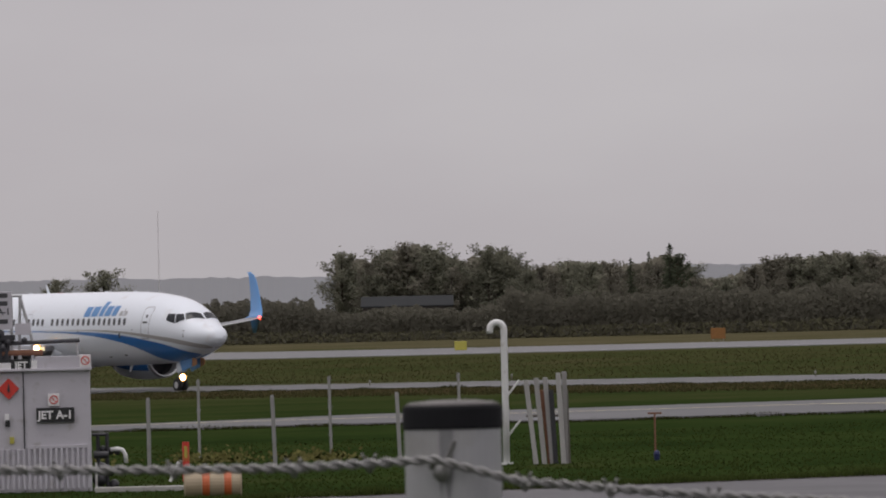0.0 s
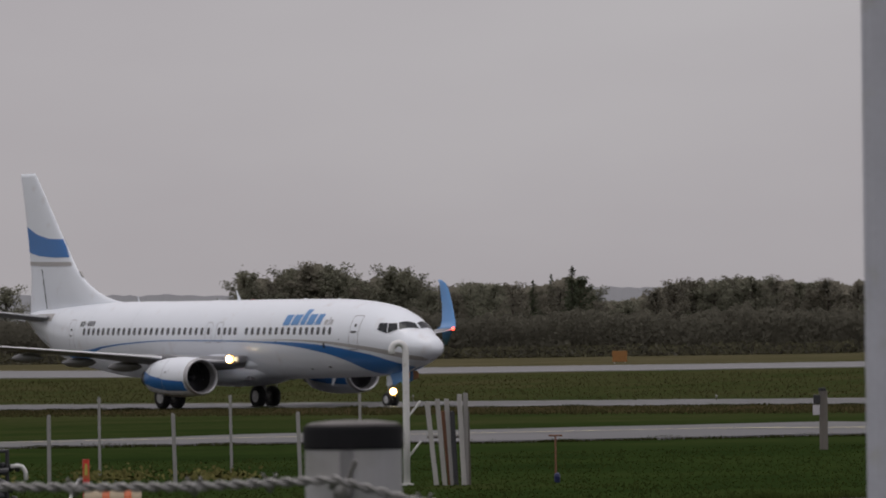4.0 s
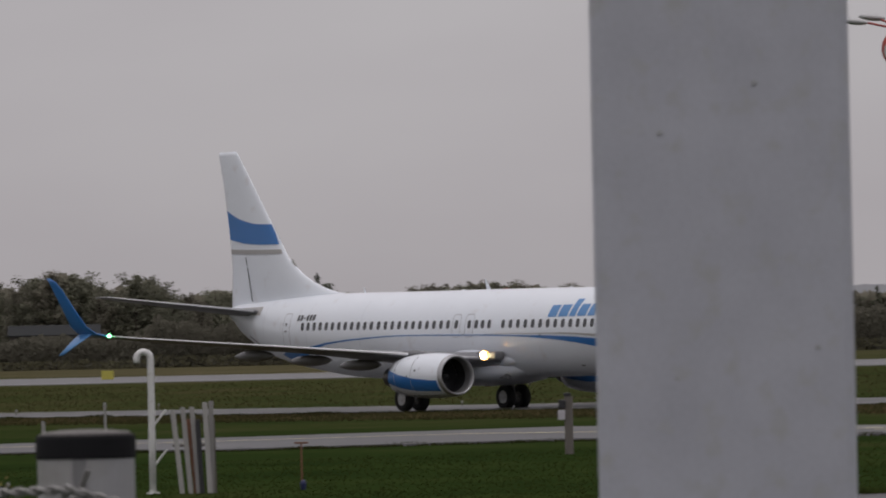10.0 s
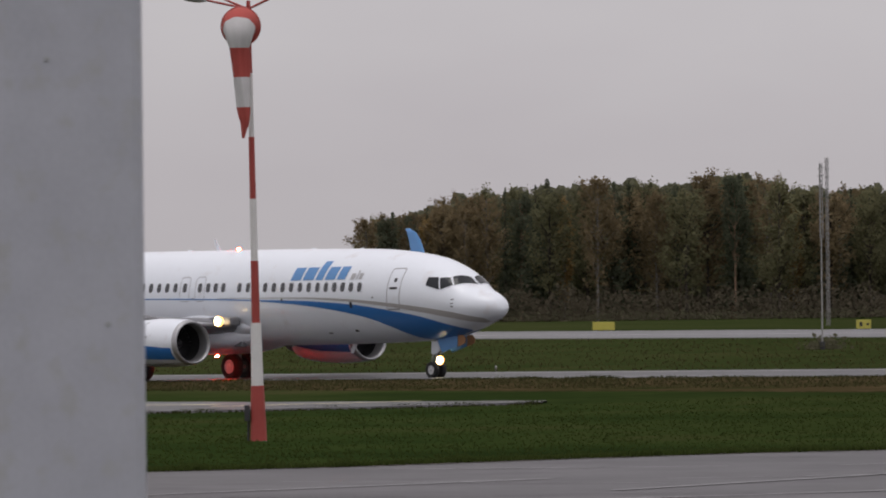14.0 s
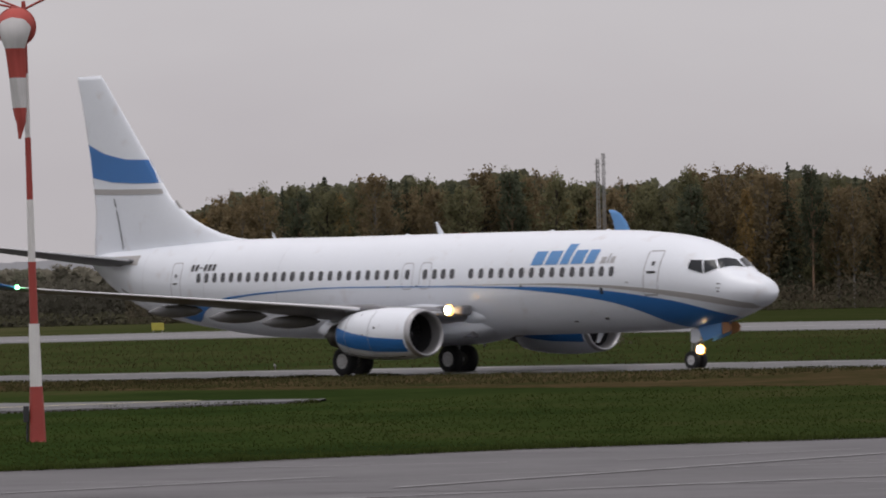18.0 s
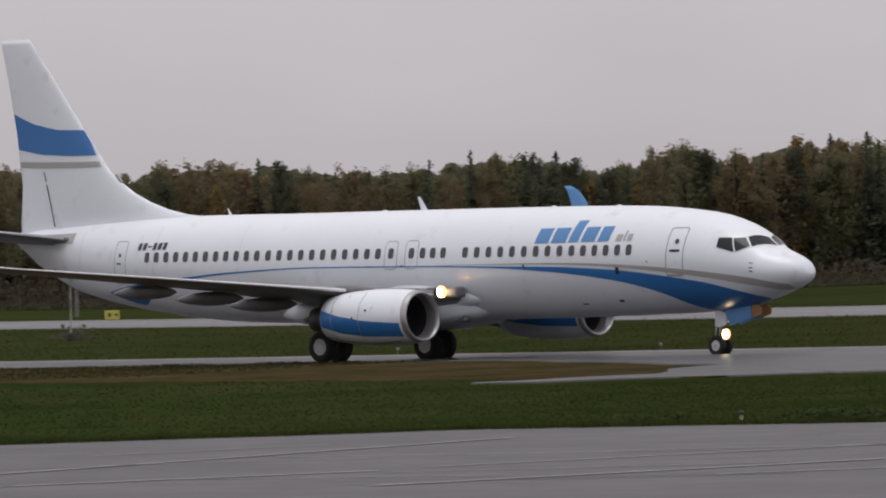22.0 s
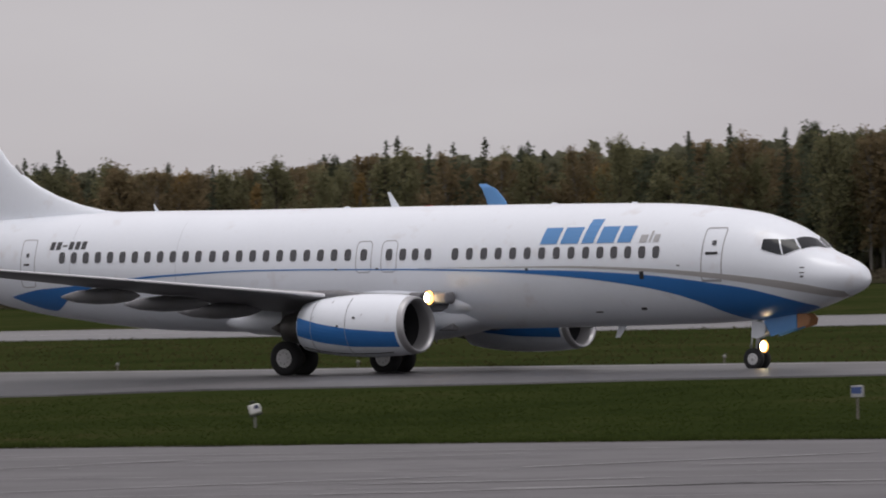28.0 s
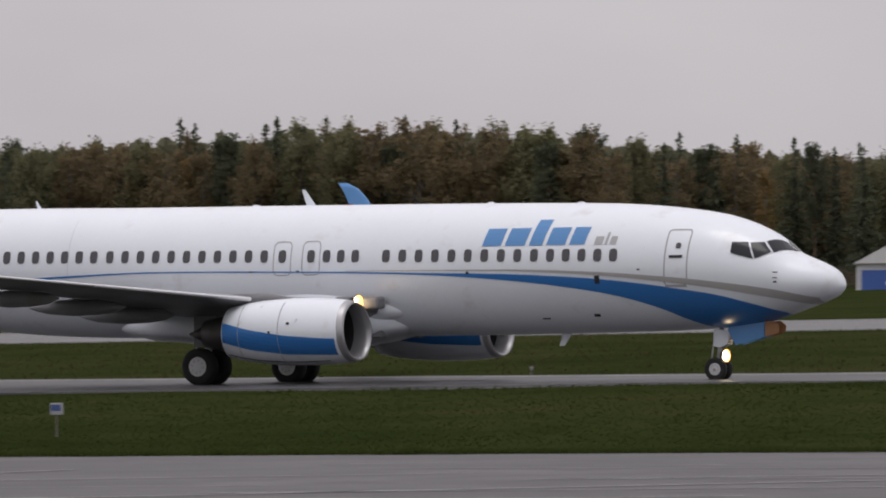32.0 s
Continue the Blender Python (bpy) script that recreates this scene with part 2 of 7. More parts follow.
# ---------------------------------------------------------------- mesh helpers
def part(name, bm, material, parent=None, label="", smooth=False):
    """Links a bmesh as one mesh object, under its thing or part."""
    me = bpy.data.meshes.new(name)
    bmesh.ops.recalc_face_normals(bm, faces=bm.faces[:])
    if smooth:
        for fc in bm.faces:
            fc.smooth = True
    bm.to_mesh(me)
    bm.free()
    me.materials.append(material)
    ob = new(name, me)
    if parent is not None:
        ob.parent = parent
    return tagged(ob, label)


def thing(name, m, label, category, group=""):
    ob = new(name)
    ob.matrix_basis = m
    return tagged(ob, label, category, group)


def box(bm, x0, x1, y0, y1, z0, z1, bev=0.0, m=None):
    made = bmesh.ops.create_cube(bm, size=1.0)["verts"]
    for v in made:
        v.co = Vector(((x0 + x1) / 2 + v.co.x * (x1 - x0), (y0 + y1) / 2 + v.co.y * (y1 - y0), (z0 + z1) / 2 + v.co.z * (z1 - z0)))
        if m is not None:
            v.co = m @ v.co
    if bev:
        es = list({e for v in made for e in v.link_edges})
        bmesh.ops.bevel(bm, geom=es, offset=bev, segments=2, affect="EDGES", profile=0.5)
    return bm


def rod(bm, p, q, r0, r1=None, n=10, cap=True):
    """A round bar from p to q."""
    p, q = Vector(p), Vector(q)
    r1 = r0 if r1 is None else r1
    d = (q - p).normalized()
    u = d.orthogonal().normalized()
    w = d.cross(u)
    rings = []
    for c, r in ((p, r0), (q, r1)):
        rings.append([bm.verts.new(c + r * (math.cos(2 * math.pi * i / n) * u + math.sin(2 * math.pi * i / n) * w)) for i in range(n)])
    for i in range(n):
        bm.faces.new((rings[0][i], rings[0][(i + 1) % n], rings[1][(i + 1) % n], rings[1][i]))
    if cap:
        bm.faces.new(rings[0][::-1])
        bm.faces.new(rings[1])
    return bm


def tube(bm, pts, r, n=8):
    """A round bar along a line of points."""
    pts = [Vector(p) for p in pts]
    rings = []
    for i, p in enumerate(pts):
        d = (pts[min(i + 1, len(pts) - 1)] - pts[max(i - 1, 0)]).normalized()
        u = d.cross(Vector((0.13, 0.97, 0.21))).normalized()
        w = d.cross(u)
        rr = r[i] if isinstance(r, (list, tuple)) else r
        rings.append([bm.verts.new(p + rr * (math.cos(2 * math.pi * k / n) * u + math.sin(2 * math.pi * k / n) * w)) for k in range(n)])
    for a, b in zip(rings, rings[1:]):
        for k in range(n):
            bm.faces.new((a[k], a[(k + 1) % n], b[(k + 1) % n], b[k]))
    bm.faces.new(rings[0][::-1])
    bm.faces.new(rings[-1])
    return bm


def lathe(bm, profile, m=None, n=24):
    """A body turned about the x axis from (x, radius) pairs."""
    rings = []
    for x, r in profile:
        rings.append([bm.verts.new((x, r * math.cos(2 * math.pi * k / n), r * math.sin(2 * math.pi * k / n))) for k in range(n)])
    for a, b in zip(rings, rings[1:]):
        for k in range(n):
            bm.faces.new((a[k], a[(k + 1) % n], b[(k + 1) % n], b[k]))
    bm.faces.new(rings[0][::-1])
    bm.faces.new(rings[-1])
    if m is not None:
        for ring in rings:
            for v in ring:
                v.co = m @ v.co
    return bm


def B():
    return bmesh.new()


# ---------------------------------------------------------------- ground
AZK = (-20, -13.3, -8.3, -3, 3.3, 8, 14.5, 22, 28)
Z_RUN = (0.4, 0.55, 1.0, 1.5, 1.47, 1.6, 1.96, 2.43, 2.8)
Z_WOOD = (1.0, 1.2, 1.3, 1.8, 1.9, 3.0, 4.4, 5.1, 5.5)
D_WOOD = (720, 720, 720, 700, 700, 680, 640, 580, 560)


def height(x, y):
    """Height of the ground: a low bank at the eye, level apron, rising gently to the taxiway, the runway and the wood."""
    d = math.hypot(x, y)
    az = min(27.0, max(-19.0, math.degrees(math.atan2(x, y))))
    c = math.cos(math.radians(45 - az))
    dp = 177 / c
    zp = 0.608 + 0.008 * dp * math.sin(math.radians(az))
    dr = 300 / c
    knots_d = (0, 16, 45, 150, dp - 9 / c, dp + 9 / c, dr - 16, dr + 16, np.interp(az, AZK, D_WOOD), 6000)
    zr, zw = np.interp(az, AZK, Z_RUN), np.interp(az, AZK, Z_WOOD)
    return float(np.interp(d, knots_d, (0.9, 0.9, 0, 0, zp, zp, zr, zr, zw, zw + 4)))


def polar(az, d, up=0.0):
    """A place on the ground, by its direction (degrees east of north) and distance from the stand."""
    x, y = d * math.sin(radians(az)), d * math.cos(radians(az))
    return Vector((x, y, height(x, y) + up))


def build_ground():
    azs = list(np.arange(-180, -26, 7.0)) + list(np.arange(-26, 32, 0.5)) + list(np.arange(32, 180, 7.4))
    ds = [0.4, 4, 8, 12, 16, 22, 30, 38, 45, 60, 80, 100, 120, 135, 150] + list(range(156, 470, 7)) + list(range(480, 800, 20)) + [900, 1200, 1700, 2500, 3600, 4900]
    bm = B()
    mid = bm.verts.new((0, 0, 0.9))
    rings = [[bm.verts.new(polar(a, d)) for a in azs] for d in ds]
    n = len(azs)
    for k in range(n):
        bm.faces.new((mid, rings[0][k], rings[0][(k + 1) % n]))
    for a, b in zip(rings, rings[1:]):
        for k in range(n):
            bm.faces.new((a[k], b[k], b[(k + 1) % n], a[(k + 1) % n]))
    return tagged(part("ground", bm, M_GRASS, smooth=True), "flat autumn airfield grass, green with brown patches", "grass", kind="structure")


def sheet(name, near, far, material, label, category, up=0.05, steps=60, rows=6):
    """A paved strip between two lines of (x, y), draped on the ground."""
    def along(line, u):
        seg = [math.dist(a, b) for a, b in zip(line, line[1:])]
        s = np.concatenate([[0], np.cumsum(seg)]) / sum(seg)
        return np.interp(u, s, [p[0] for p in line]), np.interp(u, s, [p[1] for p in line])
    bm = B()
    grid = []
    for i in range(steps + 1):
        u = i / steps
        a, b = along(near, u), along(far, u)
        col = []
        for j in range(rows + 1):
            w = j / rows
            x, y = a[0] + (b[0] - a[0]) * w, a[1] + (b[1] - a[1]) * w
            if j in (0, rows) and 0 < i < steps:
                x += 0.5 * noise.noise((x * 0.3, y * 0.3, 1.7))
                y += 0.9 * noise.noise((x * 0.3, y * 0.3, 5.2))
            col.append(bm.verts.new((x, y, height(x, y) + up)))
        for end, other in ((0, 1), (-1, -2)):
            e, o = col[end].co, col[other].co
            out = (e - o).normalized() * 0.4
            col.insert(0 if end == 0 else len(col), bm.verts.new((e.x + out.x, e.y + out.y, e.z - 0.35)))
        grid.append(col)
    for a, b in zip(grid, grid[1:]):
        for j in range(rows + 2):
            bm.faces.new((a[j], a[j + 1], b[j + 1], b[j]))
    return tagged(part(name, bm, material), label, category, kind="structure")


def on_line(q, s):
    """A place on a line parallel to the taxiway: q metres off the stand, s metres along to the south-east."""
    r = math.sqrt(0.5)
    return (r * q + r * s, r * q - r * s)


build_ground()
sheet("runway", [on_line(float(np.interp(s, (-380, -290, -230), (286, 276, 272))), s) for s in range(-900, 301, 20)], [on_line(327, s) for s in range(-900, 301, 20)], M_RUN, "pale grey asphalt runway across the airfield", "runway", steps=160)
sheet("taxiway", [on_line(173.2, s) for s in range(-600, -200, 10)] + [(15.2, 228.5), (19.0, 216.1), (21.0, 208.2), (22.4, 207.2), (23.5, 193.0), (28.0, 191.8), (32.8, 191.7), (39.7, 188.9), (48.8, 184.7), (60.3, 177.0), (71.3, 171.3), (100, 143), (200, 43)],
      [on_line(float(np.interp(s, (-300, -200), (186.5, 189))), s) for s in range(-600, 120, 10)], M_ASPH, "damp grey asphalt taxiway with worn edges", "taxiway", steps=160)
M_DRY = turf("brown_worn_grass", ((0.36, (0.022, 0.030, 0.010)), (0.45, (0.036, 0.034, 0.014)), (0.53, (0.058, 0.043, 0.022)), (0.66, (0.082, 0.062, 0.034))), 0.35, 1.6)[0]
sheet("dry_grass_strip", [on_line(float(np.interp(s, (-330, -200, -165, -140, -122), (163, 160, 154, 151, 150))), s) for s in range(-330, -121, 4)],
      [on_line(float(np.interp(s, (-160, -150, -140, -132, -122), (172.4, 171.5, 166, 161, 152))), s) for s in range(-330, -121, 4)], M_DRY, "brown worn grass strip beside the taxiway", "grass", up=0.035, steps=120)
sheet("taxiway_branch", [(13.0, 193.8), (18.7, 193.0), (20.2, 193.2), (23.6, 193.0)],
      [(13.1, 194.6), (17.4, 197.2), (19.0, 198.1), (20.3, 204.5), (22.5, 207.4)], M_ASPH, "damp asphalt fillet where a branch joins the taxiway", "taxiway", up=0.045, steps=40)
sheet("service_road", [(-110, 190), (-54, 205.5), (-44.8, 206.2), (-38.5, 202.3), (-27.6, 205.8), (-19.4, 201.5), (-13, 202.5), (-7.5, 204.6)],
      [(-120, 205), (-57.5, 216.5), (-49.4, 227.2), (-42.3, 227.5), (-31.4, 231.5), (-21.2, 218.5), (-13.8, 211), (-7.4, 206.4)], M_ASPH, "wet grey asphalt side taxiway with a broken edge", "taxiway", up=0.07, steps=60)
sheet("apron", [polar(a, 30)[:2] for a in range(-24, 33, 2)],
      [polar(a, d)[:2] for a, d in zip((-24, -12.6, -8, -5.5, -3.9, -0.3, 3.8, 8.5, 15, 22.5, 32), (110, 124, 131, 134, 136, 145, 151, 150.5, 149.5, 148, 146))],
      M_APRON, "worn grey concrete apron with pale scratches and puddle stains", "apron", up=0.04, steps=120, rows=14)


# ---------------------------------------------------------------- airliner
M_WHITE = mat("white_aircraft_paint", (0.79, 0.83, 0.885), 0.32, vary=0.06, scale=0.5, fine=8, coat=0.25, dirt=(0.68, 0.68, 0.70), dirt_at=0.66)
M_WGREY = mat("grey_wing_paint", (0.18, 0.18, 0.19), 0.4, vary=0.15, scale=0.8, fine=10, dirt=(0.16, 0.155, 0.155), dirt_at=0.62)
M_BLUE = mat("blue_livery_paint", (0.030, 0.165, 0.46), 0.33, vary=0.08, scale=0.8, fine=10, coat=0.2)
M_LBLUE = mat("light_blue_livery_paint", (0.085, 0.255, 0.54), 0.35, vary=0.08, scale=0.8, fine=10, coat=0.2)
M_STRIPE = mat("grey_livery_paint", (0.40, 0.39, 0.38), 0.4, vary=0.08, scale=0.9, fine=10)
M_LINE = mat("panel_seam", (0.37, 0.37, 0.39), 0.5, vary=0.1)
M_FAINTSEAM = mat("faint_skin_seam", (0.62, 0.65, 0.69), 0.4, vary=0.1)
M_DARK = mat("dark_recess", (0.02, 0.02, 0.022), 0.6, vary=0.2)
M_GLASSY = mat("cabin_window_glass", (0.055, 0.055, 0.062), 0.15, vary=0.2, scale=1.2, fine=4, coat=0.3)
M_COCKPIT = mat("cockpit_glass", (0.024, 0.027, 0.031), 0.12, vary=0.3, scale=1.0, fine=3, spec=0.22)
M_LIP = mat("polished_inlet_lip", (0.40, 0.40, 0.41), 0.42, metal=0.7, vary=0.06)
M_EDGE = mat("bright_leading_edge_metal", (0.72, 0.72, 0.74), 0.38, metal=0.35, vary=0.08)
M_FAN = mat("fan_blades", (0.045, 0.045, 0.05), 0.4, metal=0.5, vary=0.3)
M_HOT = mat("exhaust_metal", (0.09, 0.085, 0.08), 0.45, metal=0.7, vary=0.25)
M_TYRE = mat("tyre_rubber", (0.018, 0.018, 0.019), 0.75, vary=0.3, scale=6, fine=40)
M_RIM = mat("pale_wheel_hub", (0.66, 0.66, 0.66), 0.45, metal=0.2, vary=0.15, scale=4)
M_STRUT = mat("gear_leg_paint", (0.45, 0.45, 0.45), 0.4, vary=0.2, scale=4)
M_RADOME = mat("brown_gear_door_edge", (0.33, 0.16, 0.07), 0.5, vary=0.2)
M_REG = mat("dark_lettering_paint", (0.05, 0.05, 0.055), 0.5, vary=0.1)
M_LOGO_G = mat("silver_lettering_paint", (0.42, 0.42, 0.43), 0.45, vary=0.1)
M_LAMP = glow("landing_light_glow", (1.0, 0.84, 0.52), 20.0)
M_HALO = glow("lamp_halo_glow", (1.0, 0.50, 0.13), 1.3)
M_NLAMP = glow("taxi_light_glow", (1.0, 0.82, 0.50), 26.0)
M_GREEN = glow("green_position_light", (0.2, 1.0, 0.35), 10.0)
M_RED = glow("red_position_light", (1.0, 0.08, 0.05), 6.0)
M_FLASH = glow("red_beacon_glow", (1.0, 0.030, 0.010), 900.0)
M_BEACON = mat("red_beacon_glass", (0.25, 0.03, 0.02), 0.2, vary=0.1)

# stations along the body: forward of the main gear, top, bottom, half width
ST_A = (-18.5, -18.1, -17.3, -16.4, -15.5, -14.6, -13.0, -11.6, -10.4, -9.2, -7.0, -4.0, 2.0, 8.5, 11.8, 13.0, 13.9, 14.9, 15.9, 16.9, 17.35, 17.73, 18.0, 18.28, 18.6, 18.93, 19.25, 19.5, 19.62, 19.68)
ST_TOP = (5.02, 5.10, 5.20, 5.24, 5.28, 5.33, 5.40, 5.46, 5.50, 5.53, 5.52, 5.48, 5.44, 5.38, 5.32, 5.27, 5.20, 5.09, 4.93, 4.62, 4.41, 4.18, 3.95, 3.75, 3.61, 3.48, 3.33, 3.16, 2.98, 2.78)
ST_BOT = (4.72, 4.45, 3.86, 3.38, 2.99, 2.69, 2.33, 2.08, 1.92, 1.76, 1.56, 1.46, 1.42, 1.43, 1.45, 1.47, 1.48, 1.51, 1.56, 1.67, 1.75, 1.86, 1.93, 2.02, 2.13, 2.24, 2.36, 2.48, 2.60, 2.72)
ST_W = (0.16, 0.27, 0.45, 0.64, 0.83, 1.02, 1.33, 1.56, 1.70, 1.79, 1.87, 1.88, 1.88, 1.88, 1.88, 1.87, 1.86, 1.82, 1.72, 1.53, 1.43, 1.33, 1.25, 1.16, 1.03, 0.87, 0.67, 0.45, 0.28, 0.04)


def hermite(xs, ys, x):
    k = int(np.clip(np.searchsorted(xs, x) - 1, 0, len(xs) - 2))
    d = [(ys[i + 1] - ys[i]) / (xs[i + 1] - xs[i]) for i in range(len(xs) - 1)]

    def slope(i):
        if i in (0, len(xs) - 1):
            return d[min(i, len(d) - 1)]
        return 0.0 if d[i - 1] * d[i] <= 0 else 2 * d[i - 1] * d[i] / (d[i - 1] + d[i])
    h = xs[k + 1] - xs[k]
    u = (x - xs[k]) / h
    return ((2 * u ** 3 - 3 * u ** 2 + 1) * ys[k] + (u ** 3 - 2 * u ** 2 + u) * h * slope(k)
            + (-2 * u ** 3 + 3 * u ** 2) * ys[k + 1] + (u ** 3 - u ** 2) * h * slope(k + 1))


def body_section(a):
    return hermite(ST_A, ST_TOP, a), hermite(ST_A, ST_BOT, a), hermite(ST_A, ST_W, a)


def skin(a, phi, off=0.0):
    """A point of the body's skin: a forward, phi degrees up from the right side; off: metres outside it. x forward, y left, z up."""
    top, bot, w = body_section(a)
    zm, hh = (top + bot) / 2, (top - bot) / 2
    c, s = math.cos(radians(phi)), math.sin(radians(phi))
    return Vector((a, -(w + off) * c, zm + (hh + off) * s))


def at_height(a, z):
    """The angle phi at which the skin has the height z."""
    top, bot, w = body_section(a)
    return math.degrees(math.asin(max(-0.999, min(0.999, (z - (top + bot) / 2) / ((top - bot) / 2)))))


def patch(bm, c00, c10, c11, c01, nu=4, nv=4, off=0.008, side=1):
    """A piece of skin between four corners (a, z), just proud of the body."""
    g = []
    for i in range(nu + 1):
        u = i / nu
        row = []
        for j in range(nv + 1):
            v = j / nv
            a = (1 - u) * (1 - v) * c00[0] + u * (1 - v) * c10[0] + u * v * c11[0] + (1 - u) * v * c01[0]
            z = (1 - u) * (1 - v) * c00[1] + u * (1 - v) * c10[1] + u * v * c11[1] + (1 - u) * v * c01[1]
            p = skin(a, at_height(a, z), off)
            row.append(bm.verts.new((p.x, p.y * side, p.z)))
        g.append(row)
    for r, q in zip(g, g[1:]):
        for j in range(nv):
            bm.faces.new((r[j], q[j], q[j + 1], r[j + 1]))
    return bm


def band(bm, xs, upper, lower, lo, hi, off=0.008, steps=60, rows=4, side=1):
    """A painted band along the body between two curves of height over a."""
    g = []
    for i in range(steps + 1):
        a = lo + (hi - lo) * i / steps
        zu, zl = hermite(xs, upper, a), hermite(xs, lower, a)
        fl, fu = at_height(a, zl), at_height(a, zu)
        row = []
        for j in range(rows + 1):
            p = skin(a, fl + (fu - fl) * j / rows, off + 0.004)
            row.append(bm.verts.new((p.x, p.y * side, p.z)))
        g.append(row)
    for r, q in zip(g, g[1:]):
        for j in range(rows):
            bm.faces.new((r[j], q[j], q[j + 1], r[j + 1]))
    return bm


def ring_outline(bm, a0, a1, z0, z1, t=0.035, r=0.12, off=0.006, slant=0.0, side=1):
    """A rounded rectangular seam on the skin."""
    def loop(d):
        pts = []
        rr = max(0.02, r - d)
        for cx, cz, s in ((a1 - d - rr, z1 - d - rr, 0), (a0 + d + rr, z1 - d - rr, 90), (a0 + d + rr, z0 + d + rr, 180), (a1 - d - rr, z0 + d + rr, 270)):
            for k in range(5):
                an = radians(s + 22.5 * k)
                pts.append((cx + rr * math.cos(an), cz + rr * math.sin(an)))
        # extra points along the upright edges
        out = []
        for p, q in zip(pts, pts[1:] + pts[:1]):
            out.append(p)
            if abs(p[1] - q[1]) > 0.5:
                for k in range(1, 6):
                    out.append((p[0] + (q[0] - p[0]) * k / 6, p[1] + (q[1] - p[1]) * k / 6))
        res = []
        for a, z in out:
            a2 = a + slant * (z - z0)
            p = skin(a2, at_height(a2, z), off)
            res.append(bm.verts.new((p.x, p.y * side, p.z)))
        return res
    o, i = loop(0), loop(t)
    n = len(o)
    for k in range(n):
        bm.faces.new((o[k], o[(k + 1) % n], i[(k + 1) % n], i[k]))
    return bm


def window_mesh(bm, a, z, w=0.26, h=0.38, off=0.012, side=1):
    pts = []
    for k in range(16):
        an = 2 * math.pi * k / 16
        c, s = math.cos(an), math.sin(an)
        pts.append((a + w / 2 * math.copysign(abs(c) ** 0.6, c), z + h / 2 * math.copysign(abs(s) ** 0.6, s)))
    vs = []
    for x, y in pts:
        p = skin(x, at_height(x, y), off)
        vs.append(bm.verts.new((p.x, p.y * side, p.z)))
    bm.faces.new(vs)
    return bm


def foil(bm, stations, n=14, thick=0.11):
    """A lifting surface through stations (leading edge x, y, z, chord, thickness ratio); chord runs aft."""
    rings = []
    for (x, y, z, ch, tr, nx, ny, nz) in stations:
        ring = []
        up = Vector((nx, ny, nz)).normalized()
        for k in range(2 * n):
            u = k / n if k <= n else (2 * n - k) / n
            s = 1 if k <= n else -1
            xx = 0.5 * (1 - math.cos(math.pi * u))
            t = 5 * tr * (0.2969 * math.sqrt(xx) - 0.126 * xx - 0.3516 * xx ** 2 + 0.2843 * xx ** 3 - 0.1036 * xx ** 4)
            ring.append(bm.verts.new(Vector((x - ch * xx, y, z)) + up * (s * t * ch + 0.0 * ch)))
        rings.append(ring)
    for a, b in zip(rings, rings[1:]):
        m = len(a)
        for k in range(m):
            bm.faces.new((a[k], a[(k + 1) % m], b[(k + 1) % m], b[k]))
    bm.faces.new(rings[0][::-1])
    bm.faces.new(rings[-1])
    return bm


def slab(bm, outline, y, t):
    """A flat plate with that outline in x and z."""
    a = [bm.verts.new((x, y - t / 2, z)) for x, z in outline]
    b = [bm.verts.new((x, y + t / 2, z)) for x, z in outline]
    n = len(a)
    for i in range(n):
        bm.faces.new((a[i], a[(i + 1) % n], b[(i + 1) % n], b[i]))
    bm.faces.new(a[::-1])
    bm.faces.new(b)
    return bm


def lamp(plane, name, x, y, z, r, glowing, label, turn=0.0, depth=0.10):
    """A lamp recessed in a short dark housing that faces forward."""
    m = Matrix.Translation((x, y, z)) @ Matrix.Rotation(radians(turn), 4, "Z")
    bm = B()
    lathe(bm, [(-0.12, r * 0.5), (-0.10, r * 1.0), (depth, r * 1.45), (depth, r * 1.40), (-0.02, r * 0.9)], m, n=20)
    house = part(name, bm, M_DARK, plane, label)
    bm = B()
    bmesh.ops.create_circle(bm, cap_ends=True, segments=20, radius=r, matrix=m @ Matrix.Translation((0.012, 0, 0)) @ Matrix.Rotation(radians(90), 4, "Y"))
    part("lamp_glass", bm, glowing, house, "glowing warm lamp glass")
    # added glowing rim that imitates the orange glare around the lamp
    bm = B()
    lathe(bm, [(0.008, r * 1.02), (0.010, r * 0.99), (depth * 0.97, r * 1.36), (depth * 0.98, r * 1.39), (0.004, r * 1.04)], m, n=20)
    part("reflector", bm, M_HALO, house, "orange glowing rim that imitates the lamp's halo")
    return house


BEACONS = []


